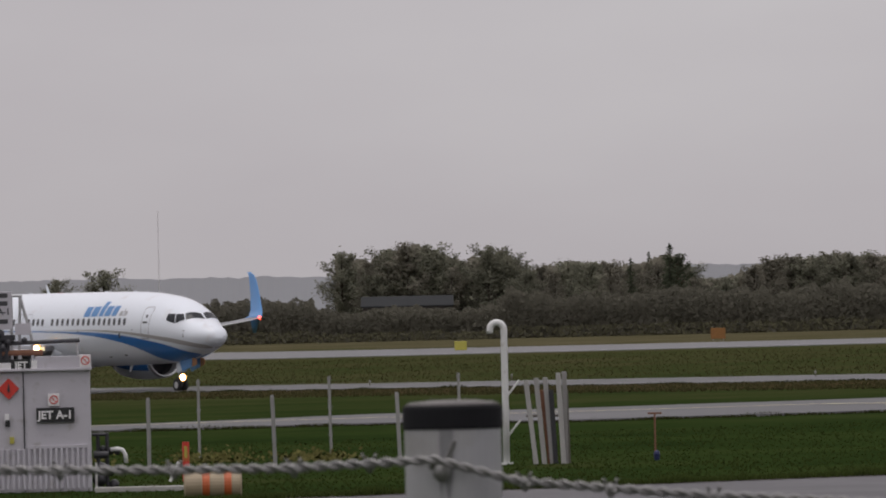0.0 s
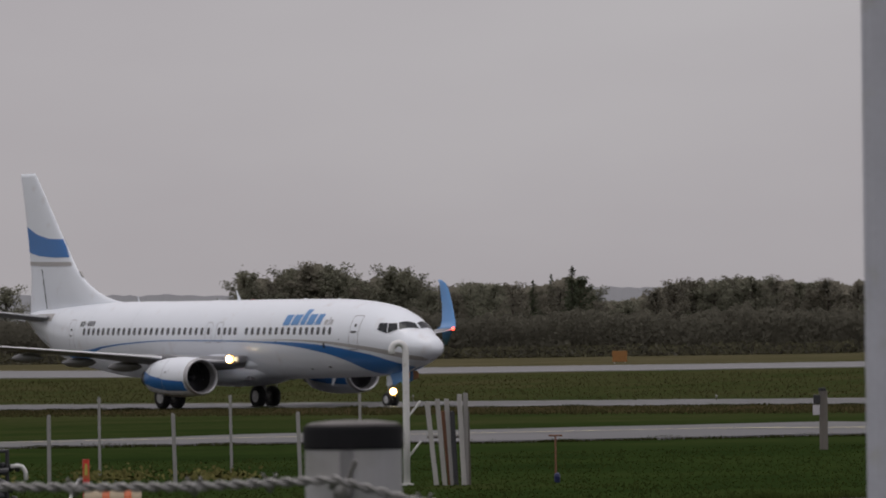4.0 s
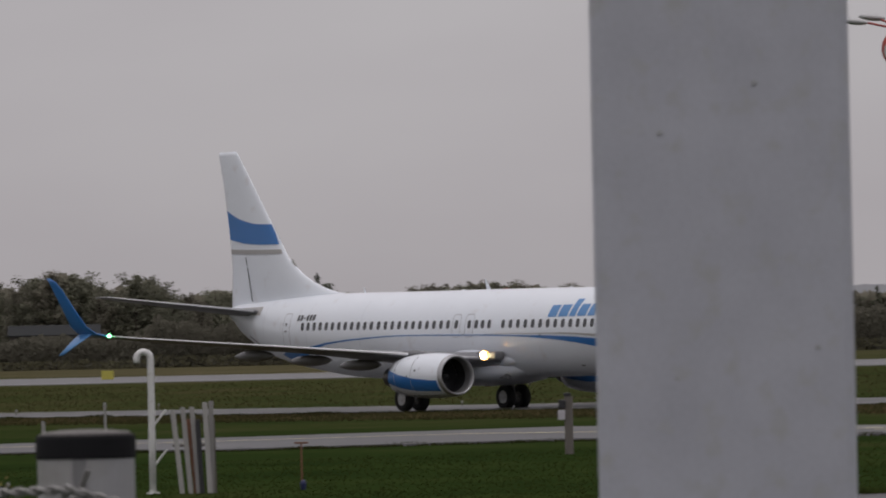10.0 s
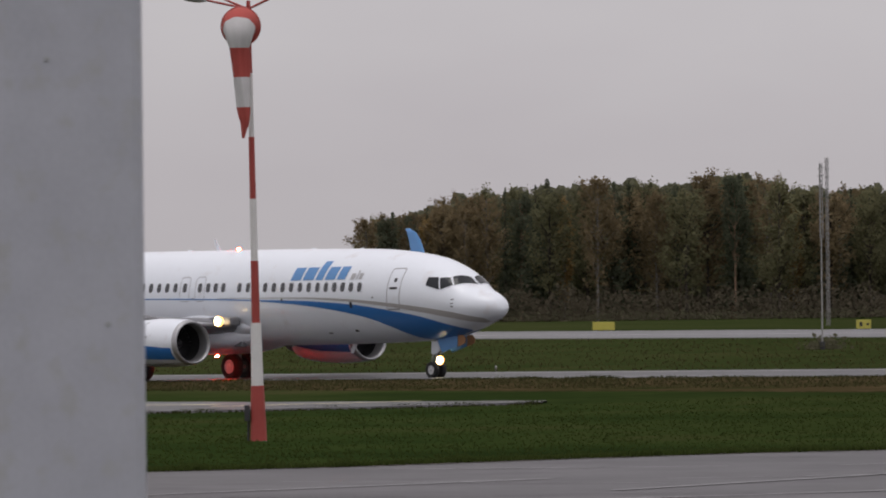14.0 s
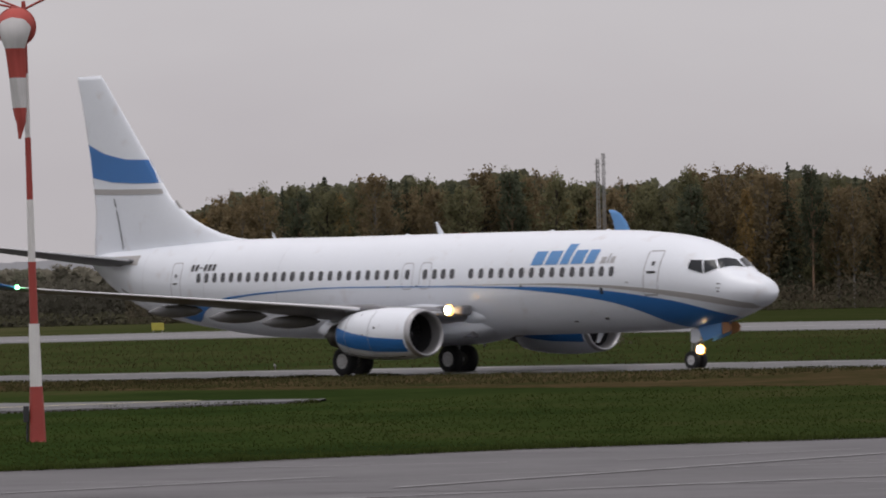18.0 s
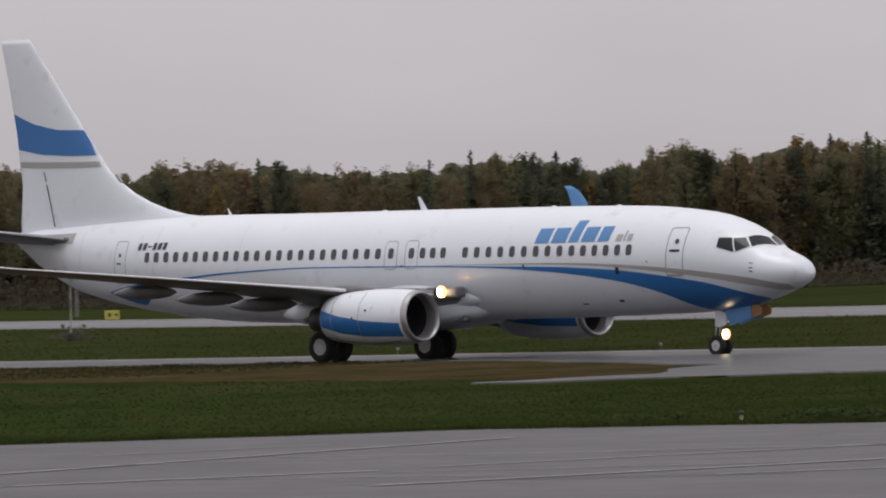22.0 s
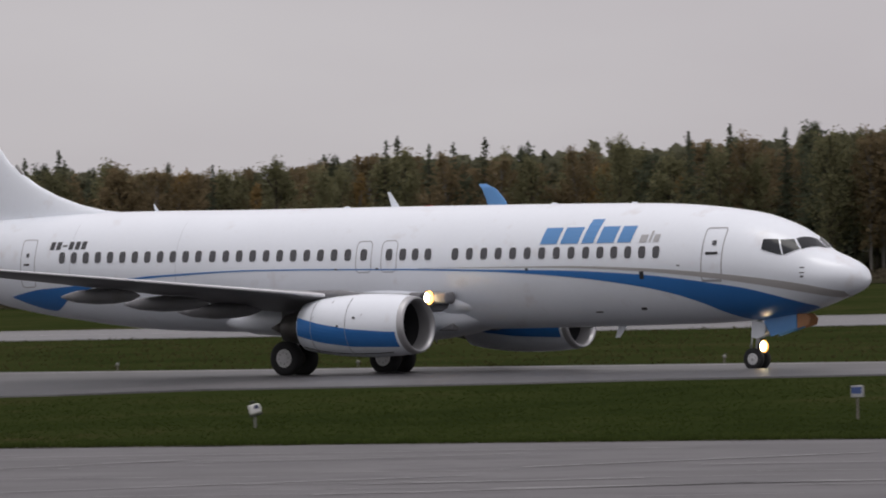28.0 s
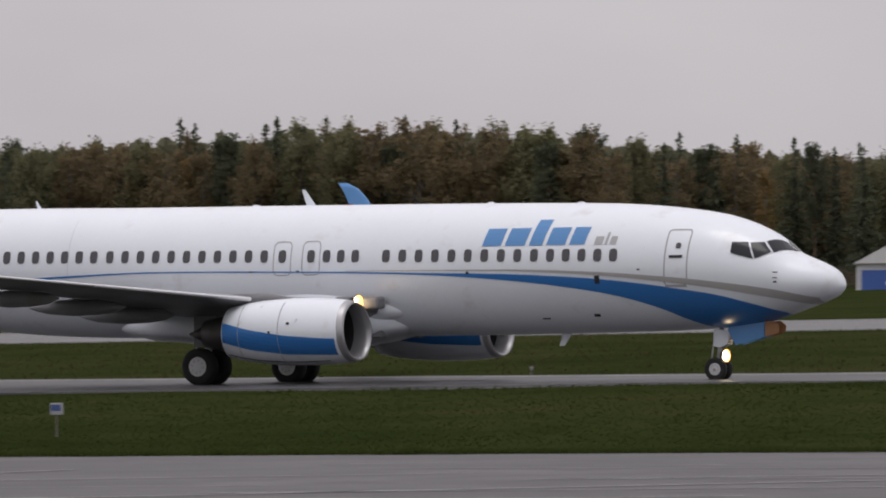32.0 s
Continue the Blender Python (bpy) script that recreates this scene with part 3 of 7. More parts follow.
def build_airliner():
    plane = thing("airliner", pose(-95.12, 344.5, -0.15, 0, 0, -44.5), "white twin-jet airliner with blue sweeping livery taxiing on the taxiway", "airliner")
    # body
    bm = B()
    dense = []
    for a, b in zip(ST_A, ST_A[1:]):
        m = max(1, int((b - a) / (0.45 if a < 15.5 else 0.09)))
        dense += [a + (b - a) * k / m for k in range(m)]
    dense.append(ST_A[-1])
    rings = [[bm.verts.new(skin(a, p)) for p in np.arange(0, 360, 7.5)] for a in dense]
    for r, q in zip(rings, rings[1:]):
        for k in range(48):
            bm.faces.new((r[k], r[(k + 1) % 48], q[(k + 1) % 48], q[k]))
    bm.faces.new(rings[0])
    bm.faces.new(rings[-1][::-1])
    body = part("fuselage", bm, M_WHITE, plane, "white fuselage with faint panel seams and grime", smooth=True)
    # belly fairing over the wing box
    bm = B()
    sec = [(-4.6, 0.2, 0.05), (-4.0, 1.0, 0.26), (-3.0, 1.55, 0.48), (-1.0, 1.80, 0.62), (2.0, 1.98, 0.76), (3.6, 1.96, 0.72), (4.6, 1.78, 0.58), (5.3, 1.40, 0.42), (5.9, 0.95, 0.26), (6.3, 0.4, 0.1)]
    rr = []
    for a, w, hh in sec:
        rr.append([bm.verts.new((a, w * math.copysign(abs(math.cos(t)) ** 0.75, math.cos(t)), 1.88 + hh * math.copysign(abs(math.sin(t)) ** 0.75, math.sin(t)) - 0.05)) for t in np.linspace(0, 2 * math.pi, 24, endpoint=False)])
    for r, q in zip(rr, rr[1:]):
        for k in range(24):
            bm.faces.new((r[k], r[(k + 1) % 24], q[(k + 1) % 24], q[k]))
    bm.faces.new(rr[0])
    bm.faces.new(rr[-1][::-1])
    part("wing_fairing", bm, M_WHITE, plane, "white wing root fairing", smooth=True)
    for side in (1, -1):
        # livery bands
        xs = (-8.2, -5.9, -2.2, 3.3, 6.8, 9.7, 12.45, 13.6, 14.58, 15.09, 15.35, 15.6, 16.1, 17.2, 18.05)
        up = (3.22, 3.36, 3.46, 3.39, 3.30, 3.22, 3.05, 2.93, 2.80, 2.72, 2.685, 2.645, 2.56, 2.27, 1.99)
        lo = (3.14, 3.30, 3.42, 3.35, 3.24, 3.03, 2.67, 2.42, 2.09, 1.84, 1.73, 1.63, 1.55, 1.70, 1.95)
        part("blue_band", band(B(), xs, up, lo, -8.2, 18.04, side=side, steps=170, rows=20), M_BLUE, body, "blue sweeping stripe")
        bm = B()
        band(bm, (-12.7, -11.9, -11.3, -11.0, -9.9, -9.2, -8.2), (2.77, 2.90, 2.98, 3.00, 3.06, 3.11, 3.22), (2.74, 2.46, 2.31, 2.27, 2.72, 2.93, 3.14), -12.7, -8.2, side=side, steps=40, rows=16)
        part("blue_tail_band", bm, M_BLUE, body, "blue stripe under the tail")
        part("grey_band", band(B(), (4, 8, 9.7, 12.45, 14.7, 16.35, 18.0, 19.0, 19.55), (3.40, 3.375, 3.36, 3.25, 3.08, 2.90, 2.65, 2.43, 2.36), (3.385, 3.345, 3.31, 3.155, 2.93, 2.70, 2.40, 2.22, 2.28), 4.2, 19.08, side=side, steps=70, off=0.009), M_STRIPE, body, "grey pinstripe")
        # doors
        d = part("service_door", ring_outline(B(), 14.68, 15.42, 2.80, 4.47, slant=0.03, side=side, t=0.04), M_LINE, body, "outlined white service door")
        part("door_window", window_mesh(B(), 15.12, 3.98, 0.16, 0.16, side=side), M_GLASSY, d)
        part("door_handle", patch(B(), (14.86, 3.62), (15.28, 3.62), (15.28, 3.70), (14.86, 3.70), side=side, off=0.014), M_DARK, d, "dark recessed handle")
        part("door_sill", patch(B(), (14.72, 2.775), (15.40, 2.775), (15.40, 2.82), (14.72, 2.82), side=side, off=0.016), M_LINE, d)
        d = part("rear_door", ring_outline(B(), -12.05, -11.38, 3.05, 4.65, slant=0.04, side=side, t=0.03), M_LINE, body, "outlined white rear door")
        part("door_window", window_mesh(B(), -11.68, 4.12, 0.14, 0.14, side=side), M_GLASSY, d)
        part("door_handle", patch(B(), (-11.85, 3.78), (-11.6, 3.78), (-11.6, 3.84), (-11.85, 3.84), side=side, off=0.014), M_DARK, d)
        for a in (2.06, 3.04):
            part("overwing_exit", ring_outline(B(), a - 0.31, a + 0.31, 3.28, 4.32, r=0.17, side=side, t=0.03), M_LINE, body, "outlined overwing exit hatch")
        # cabin windows
        spots = [13.08 - 0.513 * k for k in range(5)] + [10.50 - 0.547 * k for k in range(10)] + [4.54, 4.05, 3.57, 3.04, 2.06] + [1.44 - 0.5355 * k for k in range(11)] + [-4.48 - 0.514 * k for k in range(12)]
        for a in spots:
            part("cabin_window", window_mesh(B(), a, 3.90 - 0.0118 * (a - 0.0) - 0.01, side=side), M_GLASSY, body)
        # cockpit panes
        pane = lambda *c: patch(B(), *c, nu=10, nv=8, off=0.024, side=side)
        part("cockpit_window", pane((16.69, 3.74), (17.36, 3.55), (17.12, 4.05), (16.68, 4.06)), M_COCKPIT, body)
        part("cockpit_window", pane((17.41, 3.56), (17.80, 3.74), (17.53, 4.04), (17.18, 4.03)), M_COCKPIT, body)
        bm = B()
        g = []
        for i in range(6):
            row = []
            for j in range(5):
                u, v = i / 5, j / 4
                a = (1 - u) * ((1 - v) * 17.86 + v * 17.57) + u * ((1 - v) * 18.27 + v * 17.90)
                f0, f1 = at_height(17.86, 3.72), at_height(17.57, 4.06)
                phi = (1 - u) * ((1 - v) * f0 + v * f1) + u * 87.0
                p = skin(a, phi, 0.022)
                row.append(bm.verts.new((p.x, p.y * side, p.z)))
            g.append(row)
        for r, q in zip(g, g[1:]):
            for j in range(4):
                bm.faces.new((r[j], q[j], q[j + 1], r[j + 1]))
        part("windshield", bm, M_COCKPIT, body, "dark windshield pane")
        # slanted logo blocks, and bars for the registration
        bm = B()
        x = 8.75
        for wd, ht in ((0.62, 0.52), (0.66, 0.52), (0.44, 0.76), (0.62, 0.52), (0.50, 0.52)):
            z0 = 4.06
            sl = 0.24
            patch(bm, (x, z0), (x + wd, z0), (x + wd + sl * ht, z0 + ht), (x + sl * ht, z0 + ht), side=side, off=0.01)
            x += wd + 0.13
        part("logo", bm, M_LBLUE, body, "blue slanted logo shapes")
        bm = B()
        x = 12.42
        for wd, ht in ((0.26, 0.24), (0.08, 0.36), (0.2, 0.24)):
            patch(bm, (x, 4.05), (x + wd, 4.05), (x + wd + 0.2 * ht, 4.05 + ht), (x + 0.2 * ht, 4.05 + ht), side=side, off=0.01)
            x += wd + 0.08
        part("logo_small", bm, M_LOGO_G, body, "small grey slanted logo shapes")
        bm = B()
        x = -10.72
        for k in range(6):
            z0, z1 = (4.28, 4.54) if k != 2 else (4.38, 4.43)
            patch(bm, (x, z0), (x + 0.19, z0), (x + 0.23, z1), (x + 0.04, z1), nu=2, nv=2, side=side, off=0.01)
            x += 0.27
        part("registration_bars", bm, M_REG, body, "dark slanted bars")
        # vents, ports and probes
        for a, z, w, hh in ((18.0, 3.16, 0.14, 0.03), (18.0, 3.0, 0.14, 0.03), (18.0, 2.88, 0.10, 0.05), (12.55, 3.02, 0.16, 0.24), (12.3, 1.98, 0.2, 0.08), (10.6, 1.9, 0.26, 0.04), (13.9, 3.3, 0.1, 0.04), (1.0, 3.41, 0.1, 0.05), (2.6, 3.41, 0.1, 0.05), (8.3, 3.28, 0.1, 0.08)):
            part("vent_port", patch(B(), (a - w / 2, z - hh / 2), (a + w / 2, z - hh / 2), (a + w / 2, z + hh / 2), (a - w / 2, z + hh / 2), nu=2, nv=2, side=side, off=0.013), M_DARK, body, "small dark port")
    # fin
    bm = B()
    foil(bm, [(-8.2, 0, 4.5, 10.2, 0.042, 0, 1, 0), (-8.3, 0, 5.2, 10.0, 0.042, 0, 1, 0), (-8.7, 0, 5.50, 9.6, 0.043, 0, 1, 0), (-9.6, 0, 5.60, 8.7, 0.046, 0, 1, 0), (-10.6, 0, 5.82, 7.68, 0.052, 0, 1, 0), (-11.5, 0, 6.12, 6.75, 0.058, 0, 1, 0), (-12.3, 0, 6.48, 5.92, 0.064, 0, 1, 0), (-13.0, 0, 6.92, 5.2, 0.07, 0, 1, 0), (-13.52, 0, 7.3, 4.72, 0.075, 0, 1, 0), (-14.82, 0, 8.89, 3.62, 0.08, 0, 1, 0), (-16.3, 0, 10.75, 2.5, 0.08, 0, 1, 0), (-17.55, 0, 12.3, 1.62, 0.08, 0, 1, 0), (-17.74, 0, 12.49, 1.43, 0.06, 0, 1, 0)])
    fin = part("fin", bm, M_WHITE, plane, "white tail fin", smooth=True)
    bm = B()
    box(bm, -0.22, 0.22, -0.05, 0.05, -0.05, 0.06, 0.03, Matrix.Translation((-13.12, 0, 7.05)) @ Matrix.Rotation(radians(49), 4, "Y"))
    part("fin_aerial", bm, M_STRIPE, fin, "grey aerial on the fin's leading edge")
    for side in (1, -1):
        def fin_skin(a, z):
            le = np.interp(z, (5.2, 6.55, 7.3, 8.89, 10.75, 12.3), (-12.35, -12.9, -13.55, -14.82, -16.3, -17.55))
            ch = np.interp(z, (5.2, 6.55, 7.3, 8.89, 10.75, 12.3), (6.1, 5.25, 4.7, 3.62, 2.5, 1.62))
            x = min(0.999, max(0.002, (le - a) / ch))
            t = 5 * 0.08 * ch * (0.2969 * math.sqrt(x) - 0.126 * x - 0.3516 * x ** 2 + 0.2843 * x ** 3 - 0.1036 * x ** 4)
            return Vector((a, -side * (t + 0.012), z)), le, ch
        for nm, xs, zu, zl, material in (("fin_blue_band", (0, 0.35, 0.7, 1.0), (8.93, 8.98, 9.25, 9.68), (7.96, 7.98, 8.08, 8.30), M_BLUE), ("fin_grey_band", (0, 0.35, 0.7, 1.0), (7.72, 7.74, 7.78, 7.84), (7.52, 7.53, 7.56, 7.62), M_STRIPE)):
            bm = B()
            g = []
            for i in range(17):
                u = i / 16
                row = []
                for j in range(5):
                    z = np.interp(u, xs, zl) * (1 - j / 4) + np.interp(u, xs, zu) * j / 4
                    _, le, ch = fin_skin(-15, z)
                    row.append(bm.verts.new(fin_skin(le - ch * (0.004 + 0.992 * u), z)[0]))
                g.append(row)
            for r, q in zip(g, g[1:]):
                for j in range(4):
                    bm.faces.new((r[j], q[j], q[j + 1], r[j + 1]))
            part(nm, bm, material, fin)
        bm = B()
        for z0, z1 in ((5.3, 6.9), (7.05, 7.4)):
            p = [fin_skin(-16.35 - 0.28 * (z - 5.3), z)[0] for z in (z0, z1)]
            rod(bm, p[0], p[1], 0.02, n=5)
        part("rudder_hinge_line", bm, M_DARK, fin)
        # tailplane
        s = -side
        TAIL_ST = [(-14.6, s * 0.25, 4.74, 3.9, 0.085, 0, 0, 1), (-15.2, s * 0.9, 4.82, 3.5, 0.082, 0, 0, 1), (-17.9, s * 5.9, 5.46, 1.72, 0.075, 0, 0, 1), (-18.45, s * 7.0, 5.6, 1.25, 0.07, 0, 0, 1), (-18.7, s * 7.17, 5.6, 0.85, 0.05, 0, 0, 1)]
        bm = B()
        foil(bm, TAIL_ST)
        tp = part("tailplane", bm, M_WGREY, plane, "grey tailplane", smooth=True)
        part("leading_edge", tube(B(), [(q[0] - 0.015, q[1], q[2] + 0.01) for q in TAIL_ST[1:4]], [0.05, 0.032, 0.026], 8), M_EDGE, tp, "bright metal leading edge", smooth=True)
        part("pivot_plate", patch(B(), (-16.9, 4.72), (-14.75, 4.62), (-14.75, 5.02), (-16.9, 5.0), nu=6, nv=3, off=0.014, side=side), M_STRIPE, tp, "grey pivot plate at the tailplane's root")
        part("pivot_gap", patch(B(), (-17.0, 4.66), (-15.9, 4.60), (-15.9, 4.70), (-17.0, 4.74), nu=4, nv=2, off=0.022, side=side), M_DARK, tp, "dark sooty gap")
        part("grime_streak", patch(B(), (-16.0, 3.62), (-14.9, 3.2), (-14.95, 3.30), (-16.0, 3.74), nu=4, nv=2, off=0.012, side=side), M_LINE, body, "grey grime streak under the tail")
        for k in range(3):
            part("skin_seam", patch(B(), (-14.2 + 4.4 * k, 3.0 if k else 3.6), (-14.175 + 4.4 * k, 3.0 if k else 3.6), (-14.175 + 4.4 * k, 5.1), (-14.2 + 4.4 * k, 5.1), nu=1, nv=8, off=0.007, side=side), M_FAINTSEAM, body)
        # wing
        bm = B()
        w_st = [(5.6, 1.2, 2.20, 8.6, 0.095), (4.9, 2.1, 2.26, 7.7, 0.092), (2.75, 4.8, 2.52, 5.75, 0.078), (1.95, 6.2, 2.65, 4.8, 0.062), (-0.7, 11.2, 3.09, 3.30, 0.056), (-3.1, 15.8, 3.48, 2.0, 0.052), (-3.75, 16.75, 3.60, 1.66, 0.052)]
        lift = 0.026 if s > 0 else 0.0
        fwd = 0.036 if s > 0 else 0.0
        foil(bm, [(x + fwd * (y - 1.2), s * y, z + lift * (y - 1.2), c, t, 0, 0, 1) for x, y, z, c, t in w_st])
        wing = part("wing", bm, M_WGREY, plane, "grey swept wing", smooth=True)
        edge = [(x + fwd * (y - 1.2) - 0.02, s * y, z + lift * (y - 1.2) + 0.015) for x, y, z, c, t in w_st[1:]]
        part("leading_edge", tube(B(), edge, [0.075, 0.07, 0.055, 0.042, 0.032, 0.028], 8), M_EDGE, wing, "polished metal leading edge", smooth=True)
        bm = B()
        dz, dx = lift * 15.6, fwd * 15.6
        foil(bm, [(-3.75, s * 16.75, 3.60, 1.66, 0.10, 0, 0, 1), (-4.1, s * 17.15, 3.72, 1.45, 0.09, 0, -s * 0.5, 1), (-4.5, s * 17.4, 4.05, 1.25, 0.08, 0, -s * 1, 0.35), (-5.12, s * 17.65, 4.9, 0.98, 0.08, 0, -s * 1, 0.2), (-5.72, s * 17.84, 5.7, 0.78, 0.07, 0, -s * 1, 0.2), (-6.10, s * 17.91, 6.05, 0.60, 0.06, 0, -s * 1, 0.2), (-6.55, s * 17.95, 6.24, 0.32, 0.05, 0, -s * 1, 0.2)])
        bmesh.ops.translate(bm, verts=bm.verts[:], vec=(dx, 0, dz))
        part("winglet", bm, M_LBLUE if side < 0 else M_BLUE, wing, "blue upswept winglet", smooth=True)
        bm = B()
        foil(bm, [(-4.35, s * 17.2, 3.70, 1.15, 0.08, 0, -s * 1, -0.5), (-5.1, s * 17.5, 3.25, 0.75, 0.08, 0, -s * 1, -0.4), (-5.85, s * 17.8, 2.78, 0.34, 0.07, 0, -s * 1, -0.4)])
        bmesh.ops.translate(bm, verts=bm.verts[:], vec=(dx, 0, dz))
        part("lower_winglet", bm, M_LBLUE, wing, "pale blue downward winglet blade", smooth=True)
        bm = B()
        bmesh.ops.create_icosphere(bm, subdivisions=2, radius=0.085)
        bmesh.ops.translate(bm, verts=bm.verts[:], vec=(-3.72 + dx, s * 16.72, 3.61 + dz))
        part("position_light", bm, M_GREEN if side > 0 else M_RED, wing, "glowing position light")
        for y, ln in ((4.35, 2.5), (6.9, 2.5), (9.5, 2.3)):
            te = np.interp(y, (4.3, 6.2, 11.2, 16.75), (-2.75, -2.85, -4.0, -5.41))
            zw = np.interp(y, (4.3, 6.2, 11.2, 16.75), (2.42, 2.60, 3.08, 3.60))
            bm = B()
            prof = [(te - 0.8, 0.02), (te - 0.55, 0.09), (te - 0.15, 0.17), (te + ln * 0.3, 0.23), (te + ln * 0.6, 0.21), (te + ln * 0.85, 0.14), (te + ln, 0.02)]
            lathe(bm, [(x, r) for x, r in prof], Matrix.Translation((0, s * y, zw - 0.30)) @ Matrix.Diagonal((1, 0.7, 1.15, 1)), n=14)
            part("flap_fairing", bm, M_WGREY, wing, "canoe-shaped flap fairing", smooth=True)
        # engine
        cy, cz = s * 4.83, 1.54 + lift * 3.6

        def nacelle(profile, material, name, parent, label="", flat=0.93, n=36):
            bm = B()
            rings = []
            for x, r in profile:
                ring = []
                for k in range(n):
                    t = 2 * math.pi * k / n
                    zz = r * math.sin(t)
                    if zz < 0:
                        zz *= flat
                    ring.append(bm.verts.new((x - 0.06 * zz * (1 if x > 5.6 else 0), cy + r * 1.03 * math.cos(t), cz + zz)))
                rings.append(ring)
            for a, b in zip(rings, rings[1:]):
                for k in range(n):
                    bm.faces.new((a[k], a[(k + 1) % n], b[(k + 1) % n], b[k]))
            return part(name, bm, material, parent, label, smooth=True)
        cowl = nacelle([(5.92, 0.955), (5.5, 1.0), (4.8, 1.035), (4.0, 1.035), (3.2, 0.99), (2.5, 0.90), (2.0, 0.80), (1.98, 0.72)], M_WHITE, "engine_cowl", plane, "white engine cowl with blue band")
        nacelle([(5.92, 0.955), (6.05, 0.93), (6.15, 0.88), (6.12, 0.83), (5.95, 0.80), (5.6, 0.785)], M_LIP, "inlet_lip", cowl, "polished metal inlet lip")
        nacelle([(5.6, 0.785), (5.2, 0.775), (5.0, 0.77)], M_DARK, "inlet_duct", cowl)
        bm = B()
        bmesh.ops.create_circle(bm, cap_ends=True, segments=32, radius=0.77)
        bmesh.ops.transform(bm, matrix=Matrix.Translation((4.98, cy, cz)) @ Matrix.Rotation(radians(90), 4, "Y"), verts=bm.verts[:])
        part("fan_disc", bm, M_DARK, cowl)
        bm = B()
        for k in range(24):
            t = 2 * math.pi * k / 24
            m = Matrix.Translation((5.08, cy, cz)) @ Matrix.Rotation(t, 4, "X")
            vs = [bm.verts.new(m @ Vector(p)) for p in ((0.05, -0.03, 0.22), (-0.05, 0.05, 0.22), (-0.07, 0.10, 0.76), (0.07, -0.08, 0.76))]
            bm.faces.new(vs)
        part("fan_blade", bm, M_FAN, cowl)
        part("spinner", lathe(B(), [(5.0, 0.25), (5.15, 0.21), (5.3, 0.13), (5.42, 0.02)], Matrix.Translation((0, cy, cz)), n=20), M_FAN, cowl, smooth=True)
        nacelle([(2.0, 0.58), (1.5, 0.50), (1.1, 0.42), (1.08, 0.32)], M_HOT, "core_nozzle", cowl, "dark metal core nozzle", flat=1.0)
        part("exhaust_cone", lathe(B(), [(0.5, 0.03), (0.8, 0.16), (1.1, 0.28)], Matrix.Translation((0, cy, cz)), n=20), M_HOT, cowl, smooth=True)
        # blue cowl band on both flanks
        for fl in (1, -1):
            bm = B()
            g = []
            for i in range(19):
                x = 5.86 - 3.83 * i / 18
                r = np.interp(x, (2.0, 2.5, 3.2, 4.0, 4.8, 5.5, 5.92), (0.80, 0.90, 0.99, 1.035, 1.035, 1.0, 0.955)) + 0.008
                up_, lo_z = np.interp(x, (2.0, 3.0, 4.2, 5.6), (0.32, 0.10, -0.08, -0.18) if fl * s > 0 else (0.45, 0.30, 0.15, 0.05)), np.interp(x, (2.0, 3.0, 4.2, 5.6), (-0.26, -0.50, -0.64, -0.66) if fl * s > 0 else (-0.15, -0.32, -0.45, -0.50))
                row = []
                for j in range(6):
                    zz = lo_z + (up_ - lo_z) * j / 5
                    zs = zz / 0.93 if zz < 0 else zz
                    row.append(bm.verts.new((x, cy + fl * 1.03 * math.sqrt(max(0.001, r * r - zs * zs)) + fl * 0.003, cz + zz)))
                g.append(row)
            for r_, q_ in zip(g, g[1:]):
                for j in range(5):
                    bm.faces.new((r_[j], q_[j], q_[j + 1], r_[j + 1]))
            part("cowl_band", bm, M_BLUE, cowl, "blue band on the cowl")
            for x, zz, w in ((3.72, 0.02, 0.07), (4.35, 0.28, 0.09)):
                part("cowl_latch", box(B(), x - w / 2, x + w / 2, cy + fl * 1.05 - 0.01, cy + fl * 1.05 + 0.01, cz + zz - 0.035, cz + zz + 0.035), M_DARK, cowl)
        # seams and scuffs on the cowl
        for x, a0, a1 in ((4.02, -75, 60), (2.62, -70, 80)):
            r = float(np.interp(x, (2.0, 2.5, 3.2, 4.0, 4.8, 5.5, 5.92), (0.80, 0.90, 0.99, 1.035, 1.035, 1.0, 0.955))) + 0.012
            pts = [(x, cy + s * r * 1.03 * math.cos(radians(q)), cz + r * math.sin(radians(q)) * (0.93 if q < 0 else 1)) for q in np.linspace(a0, a1, 20)]
            part("cowl_seam", tube(B(), pts, 0.009, 5), M_LINE, cowl)
        pts = [(x, cy + s * 0.50, cz - 0.93 * math.sqrt(max(0.01, (float(np.interp(x, (2.0, 2.5, 3.2, 4.0, 4.8, 5.5), (0.80, 0.90, 0.99, 1.035, 1.035, 1.0))) + 0.012) ** 2 - (0.50 / 1.03) ** 2))) for x in np.linspace(2.1, 5.5, 14)]
        part("cowl_seam", tube(B(), pts, 0.012, 5), M_DARK, cowl)
        rngc = random.Random(31)
        for _ in range(3):
            x, q = rngc.uniform(2.6, 5.5), rngc.uniform(10, 62)
            r = float(np.interp(x, (2.0, 2.5, 3.2, 4.0, 4.8, 5.5, 5.92), (0.80, 0.90, 0.99, 1.035, 1.035, 1.0, 0.955))) + 0.010
            w = rngc.uniform(0.04, 0.16)
            pts = [(x + w * k / 3, cy + s * r * 1.03 * math.cos(radians(q + 2 * k)), cz + r * math.sin(radians(q + 2 * k))) for k in range(4)]
            part("scuff", tube(B(), pts, 0.008, 4), M_LINE, cowl, "short grey scuff")
        part("drain_mast", rod(B(), (2.3, s * 2.1, 1.35), (2.22, s * 2.1, 1.02), 0.05, 0.03, 8), M_STRUT, plane)
